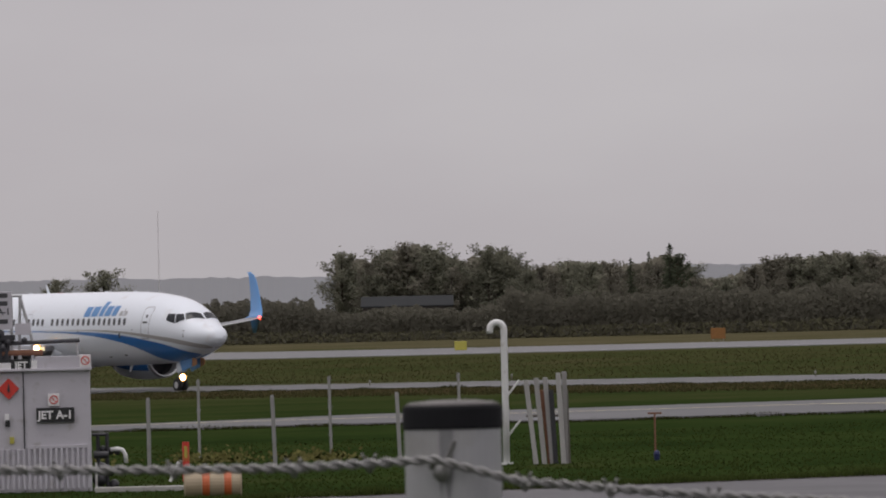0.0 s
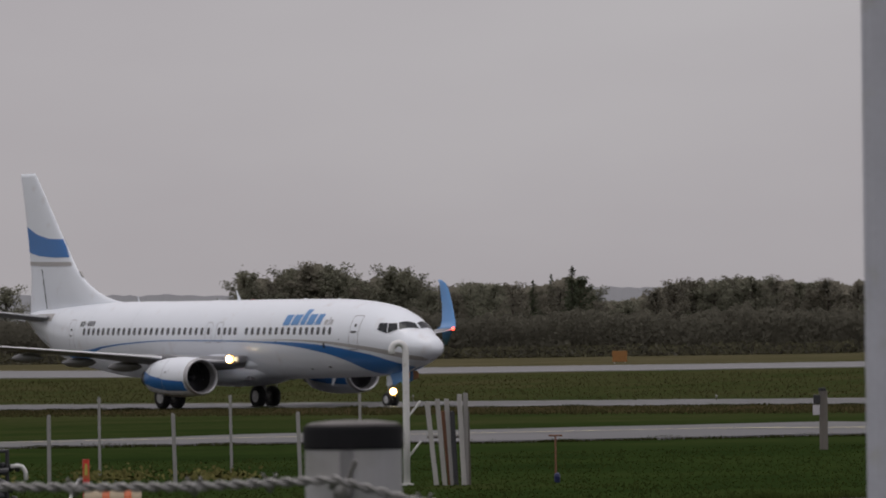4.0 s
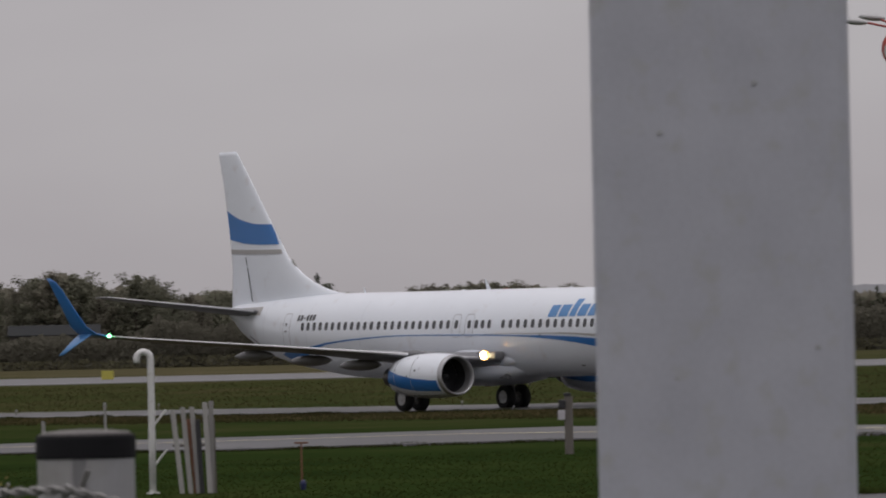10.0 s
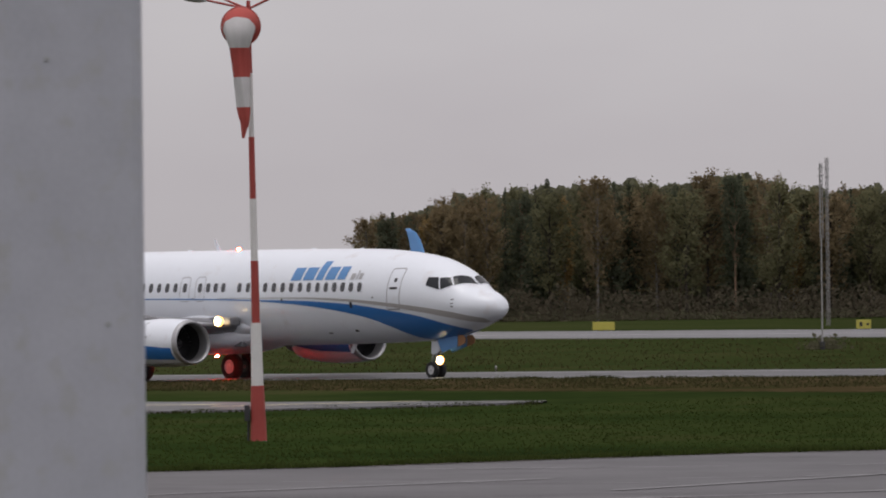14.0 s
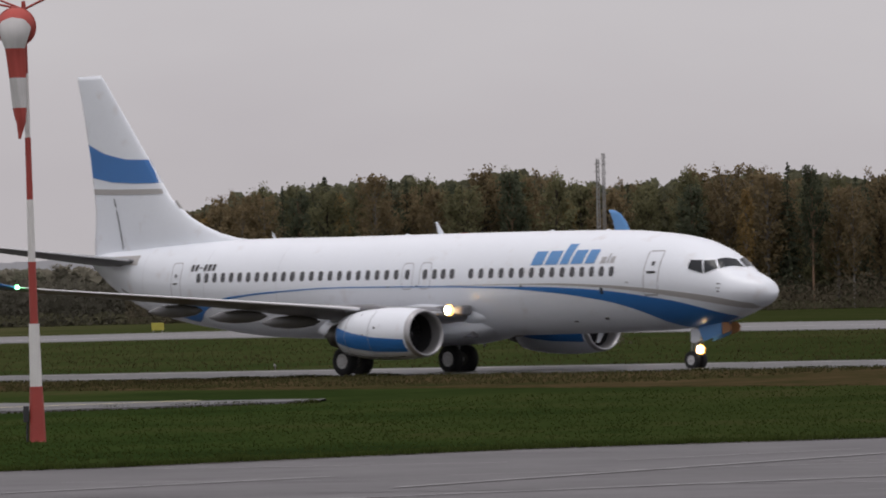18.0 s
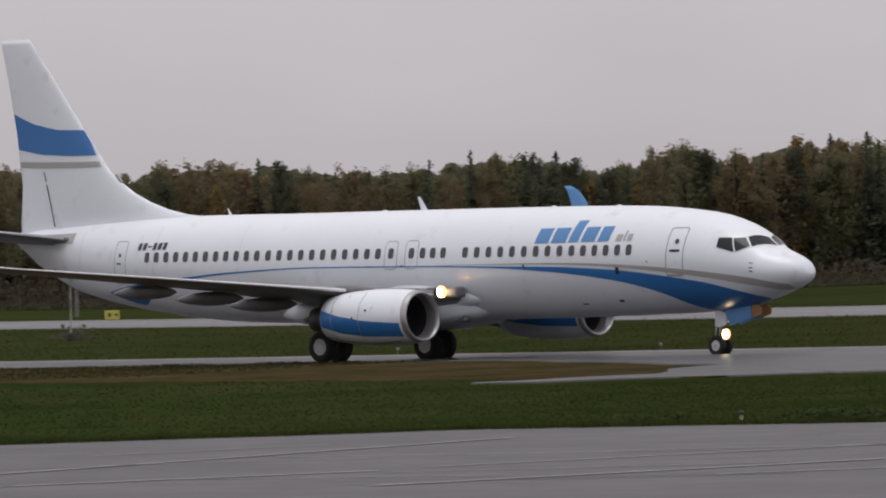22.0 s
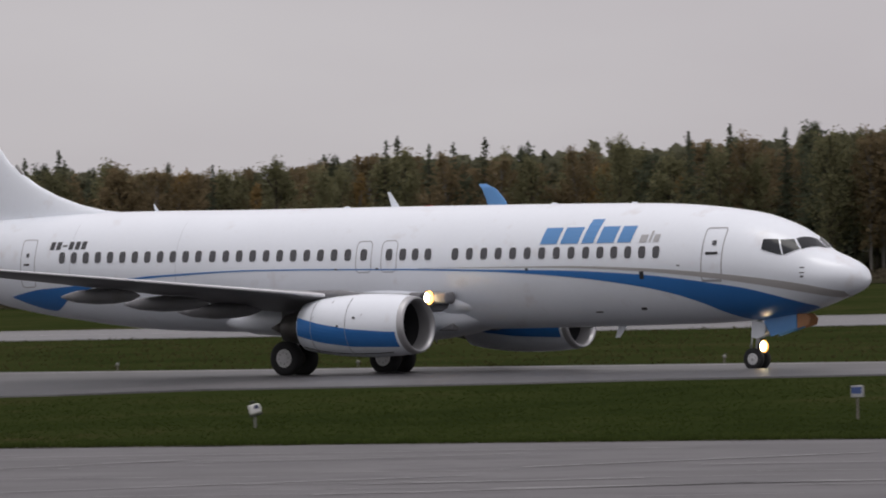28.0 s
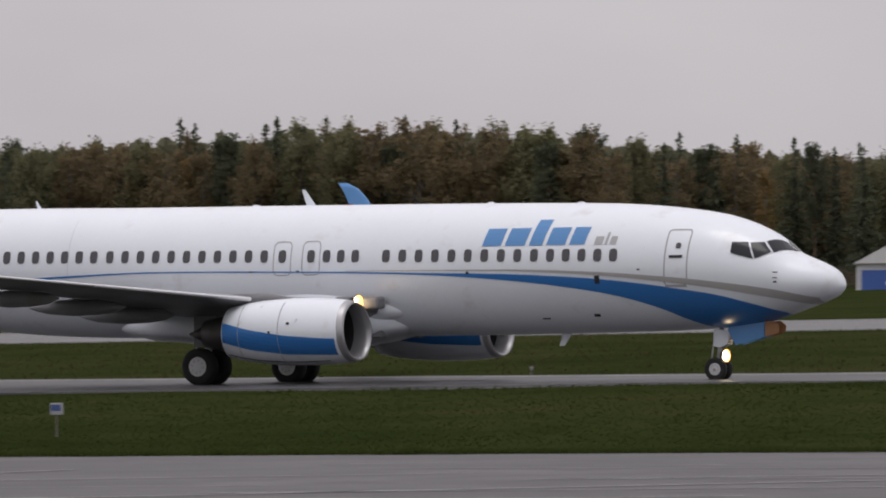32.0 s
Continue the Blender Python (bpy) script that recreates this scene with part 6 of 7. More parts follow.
for q, w in ((186.2, 0.6), (173.9, 0.3)):
    stripe("taxiway_edge", [on_line(q, s) for s in range(-420, -172 if q < 180 else 60, 4)], w, M_SEAL, "pale worn edge of the taxiway")
for q, w in ((287.0, 0.7), (326, 0.7)):
    stripe("runway_edge", [on_line(q, s) for s in range(-700, 260, 8)], w, M_SEAL, "pale runway edge line")
stripe("yellow_line", lerp_pts((-60, 213), (-33.3, 219.5), 20) + lerp_pts((-33.3, 219.5), (-18, 209), 16)[1:], 0.45, M_YELLOW_LINE, "worn yellow taxi line", up=0.1)
stripe("yellow_line", lerp_pts((-18, 206.0), (-11.5, 208.5), 10), 0.45, M_YELLOW_LINE, "worn yellow taxi line", up=0.1)
# scratch colour, raised so the streaks also pass for wet reflections
M_SCRATCH_GLINT = mat("scratch_and_wet_glint", (0.225, 0.22, 0.225), 0.65, vary=0.6, scale=0.5, fine=6)
M_TAR = mat("dark_tar_patch", (0.062, 0.060, 0.063), 0.6, vary=0.3, scale=0.6, fine=6)
random.seed(17)
for i in range(34):
    a, d, ln = random.uniform(-3, 23), random.uniform(104, 143), random.uniform(2.5, 11)
    c = polar(a, d)
    turn = radians(random.gauss(-8, 7))
    stripe("apron_streak", lerp_pts((c.x - ln / 2 * math.cos(turn), c.y - ln / 2 * math.sin(turn)), (c.x + ln / 2 * math.cos(turn), c.y + ln / 2 * math.sin(turn)), 8), random.uniform(0.06, 0.22), M_SCRATCH_GLINT if i % 6 else M_TAR, "pale scratch on the apron, brightened for wet glints" if i % 6 else "dark tar streak on the apron", up=0.052)
random.seed(11)
for a0, d0, a1, d1, w in ((12.17, 113.2, 22.6, 123.5, 0.30), (12.47, 127.7, 15.5, 136.5, 0.25), (-1.45, 116.5, 4.2, 142, 0.28), (2.96, 109, 7.5, 120, 0.30), (10.6, 111, 15.26, 116, 0.25), (3.5, 120, 9.5, 137, 0.22), (-4, 108, 3, 118, 0.3), (16.5, 118, 22.6, 119, 0.2), (6, 112, 12, 122, 0.2), (8, 141, 14, 143, 0.18), (-8, 112, -2, 125, 0.25), (-1, 124, 3.6, 128, 0.15), (5, 129, 8.5, 131, 0.2), (9.5, 134, 12.5, 139, 0.15), (14, 128, 19, 131, 0.2), (18, 136, 22.5, 133, 0.15), (11, 117, 13.5, 119, 0.3), (20, 126, 23, 128, 0.2), (0.5, 133, 2.6, 139, 0.15)):
    stripe("apron_seam", lerp_pts(polar(a0, d0)[:2], polar(a1, d1)[:2], 20), w, M_SCRATCH_GLINT, "pale scratched seam in the apron, brightened for wet glints", up=0.055)
stripe("soil_edge", [polar(a, float(np.interp(a, (-24, -12.6, -8, -5.5, -3.9, -0.3, 3.8, 8.5, 15, 22.5, 32), (110, 124, 131, 134, 136, 145, 151, 150.5, 149.5, 148, 146))) + 0.2 + 0.3 * noise.noise((a * 4, 0, 0)))[:2] for a in np.arange(-17, 25, 0.1)], 0.9, M_SOIL, "dark bare soil along the apron edge", up=0.05)


# ---------------------------------------------------------------- vegetation
M_SPRUCE = mat("spruce_needles", (0.108, 0.122, 0.080), 0.9, vary=0.2, scale=0.3, fine=2, island=0.08, per_object=0.14, spec=0.0, thin=0.5)
M_OLIVE = mat("olive_leaves", (0.190, 0.186, 0.102), 0.9, vary=0.2, scale=0.3, fine=2, island=0.08, per_object=0.14, spec=0.0, thin=0.5)
M_BROWN = mat("brown_autumn_leaves", (0.228, 0.178, 0.102), 0.9, vary=0.2, scale=0.3, fine=2, island=0.08, per_object=0.16, spec=0.0, thin=0.5)
M_GOLD = mat("yellow_autumn_leaves", (0.28, 0.195, 0.085), 0.9, vary=0.2, scale=0.3, fine=2, island=0.08, per_object=0.16, spec=0.0, thin=0.5)
M_BARK = mat("bark", (0.055, 0.045, 0.036), 0.9, vary=0.3, scale=2, fine=12, per_object=0.3)
M_PINE = mat("pine_bark", (0.20, 0.13, 0.085), 0.9, vary=0.3, scale=2, fine=12, per_object=0.3)
M_BIRCH = mat("birch_bark", (0.20, 0.185, 0.165), 0.8, vary=0.4, scale=2, fine=12)
M_SCRUB = mat("brown_scrub", (0.146, 0.139, 0.110), 0.95, vary=0.25, scale=0.05, fine=0.8, island=0.08, spec=0.0, thin=0.5)
M_SCRUBG = mat("green_brown_scrub", (0.115, 0.110, 0.070), 0.95, vary=0.25, scale=0.05, fine=0.8, island=0.08, spec=0.0, thin=0.5)
M_RUSTY = mat("rusty_undergrowth", (0.118, 0.102, 0.072), 0.95, vary=0.25, scale=0.05, fine=0.8, island=0.08, spec=0.0, thin=0.5)
M_DEPTH = mat("inner_wood_leaves", (0.150, 0.150, 0.098), 0.95, vary=0.3, scale=0.08, fine=0.8, island=0.25, spec=0.0, thin=0.5)
# paler, greyer leaf colours stand in for the haze over the distant groves
M_GROVE = mat("hazed_olive_leaves", (0.235, 0.235, 0.175), 0.9, vary=0.2, scale=0.3, fine=2, island=0.08, per_object=0.14, spec=0.0, thin=0.5)
M_GROVB = mat("hazed_brown_leaves", (0.240, 0.225, 0.178), 0.9, vary=0.2, scale=0.3, fine=2, island=0.08, per_object=0.14, spec=0.0, thin=0.5)
# ridge colour paled and greyed to carry the haze
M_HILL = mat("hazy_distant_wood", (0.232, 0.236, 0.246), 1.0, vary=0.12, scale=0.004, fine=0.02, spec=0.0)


class Leaves:
    """A growing mesh of small leaf clumps; each clump is shaded by the rounded form of the bough that it belongs to."""

    def __init__(self):
        self.verts, self.faces, self.normals = [], [], []

    def add(self, p, size, rng, out, flat=0.0, loose=0.45):
        u = Vector((rng.gauss(0, 1), rng.gauss(0, 1), rng.gauss(0, 1) * (1 - flat))).normalized()
        w = u.cross(Vector((rng.gauss(0, 1), rng.gauss(0, 1), rng.gauss(0, 1)))).normalized()
        n = (out + loose * Vector((rng.gauss(0, 0.6), rng.gauss(0, 0.6), rng.gauss(0, 0.6)))).normalized()
        if u.cross(w).dot(n) < 0:
            w = -w
        s = size * rng.uniform(0.6, 1.3)
        k = len(self.verts)
        for a, b in ((1, 0.1), (-0.1, 0.75), (-1, -0.15), (0.15, -0.7)):
            self.verts.append((p + u * (a * s * 0.5) + w * (b * s * 0.5))[:])
            self.normals.append(n[:])
        self.faces.append((k, k + 1, k + 2, k + 3))

    def mesh(self, name, material):
        me = bpy.data.meshes.new(name)
        me.from_pydata(self.verts, [], self.faces, shade_flat=False)
        me.normals_split_custom_set_from_vertices(self.normals)
        me.materials.append(material)
        return me


def broadleaf(name, material, bark, h, spread, seed, low=0.3, dense=1.0, size=0.26, peak=0.8):
    """A tree 1 unit = 1 m: trunk, limbs and a tall crown of many boughs, uneven and with gaps."""
    rng = random.Random(seed)
    bm = B()
    rod(bm, (0, 0, -0.4), (rng.uniform(-0.2, 0.2), 0, h * 0.9), h * 0.011, h * 0.003, 7)
    crown = Leaves()
    for i in range(int(46 * dense)):
        u = low + (0.94 - low) * rng.random() ** 0.85
        an = rng.uniform(0, 2 * math.pi)
        w0 = (u - low) / (1 - low)
        shape = math.sin(math.pi * (0.20 + 0.72 * w0)) ** peak
        reach = spread * shape * rng.random() ** 0.5
        base = Vector((0, 0, h * max(0.08, u - 0.17)))
        tip = Vector((reach * math.cos(an), reach * math.sin(an), h * u))
        rod(bm, base, tip, h * 0.0035, h * 0.001, 4, cap=False)
        r = spread * rng.uniform(0.17, 0.30) * (1.15 - 0.38 * w0)
        axis = Vector((math.cos(an), math.sin(an), 0)) * min(1.0, reach / spread + 0.25)
        for _ in range(96):
            f = rng.uniform(0.55, 1.0)
            v = Vector((rng.gauss(0, 1), rng.gauss(0, 1), rng.gauss(0, 1) * 1.15)).normalized() * min(1.35, abs(rng.gauss(0.72, 0.30)))
            crown.add(base.lerp(tip, f) + v * r, size, rng, axis * 0.7 + v * 0.45 + Vector((0, 0, 0.45)))
    for _ in range(int(700 * dense)):
        z = rng.uniform(low * 0.6, 0.90)
        w0 = max(0.0, (z - low) / (1 - low))
        r = spread * 0.75 * rng.random() ** 0.5 * math.sin(math.pi * (0.25 + 0.7 * w0))
        an = rng.uniform(0, 2 * math.pi)
        crown.add(Vector((r * math.cos(an), r * math.sin(an), z * h)), size * 1.6, rng, Vector((math.cos(an), math.sin(an), 0.4)))
    return tree_of(name, bm, bark, crown.mesh("crown", material))


def conifer(name, material, h, spread, seed, ragged=0.3):
    rng = random.Random(seed)
    bm = B()
    rod(bm, (0, 0, -0.4), (0, 0, h), h * 0.012, 0.03, 7)
    crown = Leaves()
    z = h * 0.12
    while z < h * 0.99:
        u = z / h
        r = spread * (1 - u) ** 0.75 * rng.uniform(1 - ragged, 1.1) + 0.12 + 0.22 * min(1.0, 9 * (1 - u))
        n = max(5, int(8 * (1 - u) + 4))
        for i in range(n):
            an = rng.uniform(0, 2 * math.pi)
            ln = r * rng.uniform(0.55, 1.05)
            m = max(2, int(ln / 0.22))
            way = Vector((math.cos(an), math.sin(an), 0))
            for j in range(m):
                f = (j + 0.7) / m
                p = way * (ln * f) + Vector((0, 0, z - 0.38 * ln * f + 0.15 * ln * f * f + rng.uniform(-0.12, 0.12)))
                crown.add(p, 0.42 * (1.15 - 0.5 * f) + 0.10 * (1 - u), rng, way * 0.8 + Vector((0, 0, 0.55)), 0.4)
        z += h * 0.017 * rng.uniform(0.8, 1.3) + 0.03
    for i in range(10):
        crown.add(Vector((rng.uniform(-0.08, 0.08), 0, h * (0.945 + 0.006 * i))), 0.30, rng, Vector((rng.uniform(-1, 1), rng.uniform(-1, 1), 0.5)))
    return tree_of(name, bm, M_BARK, crown.mesh("crown", material))


def tree_of(name, bm, bark, crown):
    t = new(name)
    part("trunk", bm, bark, t)
    c = new("crown", crown)
    c.parent = t
    return t


KINDS = {}
LABELS = {"spruce_tree": "dark green spruce in the wood", "pine_tree": "ragged dark pine at the wood's edge", "olive_tree": "olive-green broadleaf tree turning in autumn",
          "brown_tree": "brown autumn broadleaf tree", "gold_tree": "yellow autumn birch with a pale trunk",
          "broadleaf_tree": "olive broadleaf tree in a distant grove, colour greyed for haze", "thin_tree": "brown thinning autumn tree in a distant grove, colour greyed for haze"}
for s in range(3):
    KINDS.setdefault("spruce_tree", []).append(conifer("spruce_tree", M_SPRUCE, 16.0, 2.3 + 0.3 * s, 20 + s))
for s in range(2):
    KINDS.setdefault("pine_tree", []).append(broadleaf("pine_tree", M_SPRUCE, M_PINE, 16.0, 2.2, 40 + s, low=0.48, dense=0.8))
for s in range(3):
    KINDS.setdefault("olive_tree", []).append(broadleaf("olive_tree", M_OLIVE, M_BARK, 16.0, 3.1, 50 + s, low=0.30, dense=0.95))
for s in range(3):
    KINDS.setdefault("brown_tree", []).append(broadleaf("brown_tree", M_BROWN, M_BIRCH if s else M_BARK, 16.0, 2.9, 60 + s, low=0.36, dense=0.85))
for s in range(2):
    KINDS.setdefault("gold_tree", []).append(broadleaf("gold_tree", M_GOLD, M_BIRCH, 16.0, 1.6, 70 + s, low=0.22, dense=0.75, size=0.25))
for s in range(3):
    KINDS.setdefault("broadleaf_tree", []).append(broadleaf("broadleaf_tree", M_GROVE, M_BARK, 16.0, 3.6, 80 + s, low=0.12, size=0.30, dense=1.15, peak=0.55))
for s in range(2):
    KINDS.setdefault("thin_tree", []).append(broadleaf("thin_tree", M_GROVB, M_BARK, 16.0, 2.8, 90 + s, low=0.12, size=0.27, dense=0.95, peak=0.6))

TREES = {"count": 0}


def plant(kind, az, d, top_el=None, h=None, wide=1.0):
    """A tree of that kind; top_el: the height of its top as degrees above the eye's level."""
    p = polar(az, d)
    if h is None:
        h = EYE[2] + d * math.tan(radians(top_el)) - p.z
    src = KINDS[kind][TREES["count"] % len(KINDS[kind])]
    TREES["count"] += 1
    s = h / 16.0
    ob = copy_thing(src, Matrix.Identity(4))
    ob.scale = (s * wide, s * wide, s)
    ob.location = p
    ob.rotation_euler = (0, 0, random.uniform(0, 6.28))
    return tagged(ob, LABELS[kind], "tree", "trees of the wood")


random.seed(5)
# tops that stand out of the left-hand groves: direction, height of the top, kind, width
GROVE = ((-15.19, 0.48, "olive_tree", 1.0), (-14.78, 0.54, "olive_tree", 1.2), (-12.70, 0.67, "olive_tree", 0.95), (-12.48, 0.58, "brown_tree", 0.8), (-12.30, 0.70, "olive_tree", 1.2), (-12.12, 0.73, "brown_tree", 1.2),
                           (-11.95, 0.71, "olive_tree", 1.2), (-11.80, 0.66, "olive_tree", 0.9), (-11.62, 0.55, "brown_tree", 1.0), (-11.42, 0.69, "olive_tree", 1.1), (-11.25, 0.65, "olive_tree", 1.1), (-11.10, 0.46, "olive_tree", 1.0), (-10.95, 0.50, "brown_tree", 0.9),
                           (-10.72, 0.55, "olive_tree", 1.1), (-10.52, 0.53, "olive_tree", 1.1), (-10.36, 0.52, "brown_tree", 1.1), (-10.18, 0.50, "spruce_tree", 1.2), (-10.02, 0.55, "spruce_tree", 0.9), (-9.84, 0.62, "spruce_tree", 1.3), (-9.78, 0.57, "pine_tree", 1.1),
                           (-9.62, 0.34, "brown_tree", 1.2), (-9.35, 0.35, "olive_tree", 1.4), (-9.10, 0.45, "brown_tree", 1.3), (-8.95, 0.52, "brown_tree", 1.3), (-8.78, 0.54, "brown_tree", 1.3), (-8.60, 0.55, "olive_tree", 1.3), (-8.42, 0.56, "brown_tree", 1.3), (-8.25, 0.55, "olive_tree", 1.3), (-8.05, 0.53, "brown_tree", 1.3),
                           (-7.85, 0.51, "olive_tree", 1.3), (-7.6, 0.52, "brown_tree", 1.3), (-7.35, 0.49, "brown_tree", 1.3), (-7.1, 0.50, "olive_tree", 1.3), (-6.8, 0.46, "spruce_tree", 1.3), (-6.5, 0.48, "brown_tree", 1.3), (-6.2, 0.44, "olive_tree", 1.3), (-5.85, 0.42, "brown_tree", 1.3), (-5.5, 0.42, "olive_tree", 1.3), (-5.2, 0.40, "brown_tree", 1.3),
                           (-4.95, 0.41, "spruce_tree", 1.4), (-4.65, 0.40, "olive_tree", 1.4), (-4.35, 0.42, "brown_tree", 1.4), (-4.05, 0.40, "spruce_tree", 1.4), (-3.82, 0.38, "olive_tree", 1.4))
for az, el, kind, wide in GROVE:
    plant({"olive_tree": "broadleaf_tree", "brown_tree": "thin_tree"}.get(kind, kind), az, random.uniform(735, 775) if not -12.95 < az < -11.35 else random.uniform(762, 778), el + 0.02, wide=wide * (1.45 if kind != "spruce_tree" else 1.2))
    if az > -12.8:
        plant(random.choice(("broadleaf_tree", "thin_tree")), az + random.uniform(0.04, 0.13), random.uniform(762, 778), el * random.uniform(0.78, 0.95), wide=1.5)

# the wood: its outline against the sky, and the trees that make it
W_AZ = (-3.75, -3.56, -3.3, -2.82, -2.4, -1.53, -0.94, -0.38, 0.09, 0.44, 0.8, 1.43, 2.0, 2.56, 3.05, 3.5, 4.11, 4.6, 5.0, 5.64, 6.1, 6.7, 7.3, 7.72, 8.4, 9.0, 9.85, 10.7, 11.36, 12.1, 13.3, 14.3, 15.8, 16.5, 17.3, 18.1, 18.6, 19.7, 20.3, 21.3, 22.4, 26)
W_EL = (0.55, 0.80, 0.85, 1.0, 1.06, 1.13, 1.10, 1.20, 1.06, 1.03, 1.07, 1.13, 1.12, 1.08, 1.05, 1.09, 1.20, 1.14, 1.03, 1.24, 1.14, 1.30, 1.26, 1.18, 1.31, 1.24, 1.22, 1.31, 1.39, 1.38, 1.45, 1.47, 1.60, 1.64, 1.66, 1.70, 1.70, 1.65, 1.55, 1.48, 1.40, 1.30)
W_EL = tuple(e + float(np.interp(a, (-4, -2, 4, 8, 14, 16), (0.06, 0.11, 0.08, 0.04, 0.04, 0.06))) for a, e in zip(W_AZ, W_EL))
named = [(-3.62, 0.86, "brown_tree"), (-3.52, 0.84, "olive_tree"), (-3.4, 0.88, "brown_tree"), (-3.3, 0.84, "pine_tree"), (-0.38, 1.21, "olive_tree"), (2.0, 1.14, "spruce_tree"), (3.5, 1.10, "spruce_tree"), (4.11, 1.21, "olive_tree"), (4.60, 1.16, "spruce_tree"), (5.64, 1.26, "olive_tree"), (6.70, 1.33, "gold_tree"), (7.0, 1.26, "spruce_tree"), (7.32, 1.27, "spruce_tree"),
         (8.40, 1.33, "spruce_tree"), (8.1, 1.26, "spruce_tree"), (9.52, 1.22, "gold_tree"), (9.46, 1.18, "gold_tree"), (11.36, 1.42, "spruce_tree"), (11.26, 1.38, "spruce_tree"), (11.63, 1.34, "spruce_tree"), (12.12, 1.40, "spruce_tree"), (12.5, 1.36, "spruce_tree"), (13.3, 1.47, "olive_tree"), (14.26, 1.49, "spruce_tree"), (13.9, 1.43, "spruce_tree"),
         (16.44, 1.67, "spruce_tree"), (17.28, 1.68, "spruce_tree"), (17.52, 1.60, "spruce_tree"), (17.82, 1.69, "brown_tree"), (18.10, 1.71, "brown_tree"), (18.4, 1.68, "spruce_tree"), (18.62, 1.72, "olive_tree"), (19.2, 1.66, "brown_tree"), (19.65, 1.66, "olive_tree"), (20.8, 1.52, "spruce_tree"), (21.3, 1.49, "spruce_tree"), (21.8, 1.46, "spruce_tree"), (22.37, 1.41, "spruce_tree")]
for az, el, kind in named:
    plant(kind, az, float(np.interp(az, AZK, D_WOOD)) + random.uniform(6, 20), el + 0.03, wide=1.0 if kind == "spruce_tree" else 1.1)
mix_w = {"spruce_tree": 0.17, "pine_tree": 0.12, "olive_tree": 0.31, "brown_tree": 0.31, "gold_tree": 0.09}
az = -3.7
while az < 24.5:
    for row in range(2):
        kind = random.choices(list(mix_w), list(mix_w.values()))[0]
        a = az + random.uniform(-0.1, 0.1)
        el = float(np.interp(a, W_AZ, W_EL)) * random.uniform(0.88, {"gold_tree": 0.75, "spruce_tree": 0.98}.get(kind, 1.03))
        plant(kind, a, float(np.interp(a, AZK, D_WOOD)) + random.uniform(2, 14) + 15 * row, el, wide=random.uniform(0.8, 1.25))
    az += 0.19


def mass(name, n, place, size, material, label, category):
    """Countless leaf clumps as one object."""
    rng = random.Random(9)
    leaves = Leaves()
    for i in range(n):
        p, s = place(rng)
        # the belts present their outer side to the field
        leaves.add(p, s, rng, Vector((-p.x, -p.y, 0)).normalized() * 0.6 + Vector((0, 0, 0.6)), loose=0.35)
    return tagged(new(name, leaves.mesh(name, material)), label, category, kind="stuff")


def scrub_place(lo, hi, d_off, tall, small=0.3):
    def f(rng):
        a = rng.uniform(lo, hi)
        d = float(np.interp(a, AZK, D_WOOD)) + d_off + rng.uniform(0, 14)
        top = tall * (0.80 + 0.16 * noise.noise((a * 2.1, d_off * 0.01, 3.0)) + 0.20 * noise.noise((a * 11.0, d * 0.12, 3.0)))
        if -12.95 < a < -11.35:
            top *= 0.74
        if a > -3.8:
            top *= float(np.interp(a, (-4, 4, 9, 14, 25), (0.95, 0.85, 0.6, 0.45, 0.4))) * (0.75 + 0.5 * noise.noise((a * 5.0, 8.0, 1.0)) + 0.3 * rng.random())
        return polar(a, d, top * (1 - rng.random() ** (1.25 if a < -3.8 else 0.8)) + 0.1), small * rng.uniform(0.8, 1.7)
    return f


def back_place(lo, hi, azs, els, near, share):
    def f(rng):
        a = rng.uniform(lo, hi)
        d = float(np.interp(a, AZK, D_WOOD)) + near + rng.uniform(0, 12)
        p = polar(a, d)
        top = EYE[2] + d * math.tan(radians(float(np.interp(a, azs, els)) * (share + 0.09 * noise.noise((a * 8, 0, 7))))) - p.z
        return p + Vector((0, 0, top * rng.random() ** 0.8)), rng.uniform(0.85, 1.5)
    return f


mass("scrub_belt", 100000, scrub_place(-17.5, -3.4, 6, 5.6, 0.36), 1.2, M_SCRUB, "dense brown leafless scrub along the airfield edge", "scrub")
mass("undergrowth", 90000, scrub_place(-3.8, 25, -4, 4.9, 0.26), 1.2, M_RUSTY, "rusty brown undergrowth at the foot of the wood", "scrub")
mass("scrub_front", 26000, scrub_place(-17.5, 25, -10, 1.5, 0.22), 1.0, M_SCRUBG, "low green-brown bushes before the trees", "scrub")
mass("scrub_back", 40000, scrub_place(-17.5, -3.4, 24, 4.8, 0.55), 1.2, M_SCRUB, "brown scrub further back under the groves", "scrub")
mass("wood_depth", 150000, back_place(-3.5, 25, W_AZ, W_EL, 34, 0.86), 2.0, M_DEPTH, "dim olive depth of the wood behind its edge trees", "wood")
mass("grove_depth", 45000, back_place(-12.75, -3.6, [g[0] for g in GROVE], [g[1] for g in GROVE], 58, 0.86), 2.0, M_GROVB, "brown depth of the distant groves, colour greyed for haze", "wood")
for ks in KINDS.values():
    for t in ks:
        for o in (*t.children_recursive, t):
            bpy.data.objects.remove(o)

# distant ridge; its haze is painted into the pale grey colour
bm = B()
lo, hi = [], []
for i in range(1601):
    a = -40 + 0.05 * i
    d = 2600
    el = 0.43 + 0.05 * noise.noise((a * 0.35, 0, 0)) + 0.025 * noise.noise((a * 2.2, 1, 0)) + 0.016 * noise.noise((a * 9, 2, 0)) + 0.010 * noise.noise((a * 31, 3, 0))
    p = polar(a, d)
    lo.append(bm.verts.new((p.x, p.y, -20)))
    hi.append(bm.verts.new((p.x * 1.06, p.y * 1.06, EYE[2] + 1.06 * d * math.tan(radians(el)))))
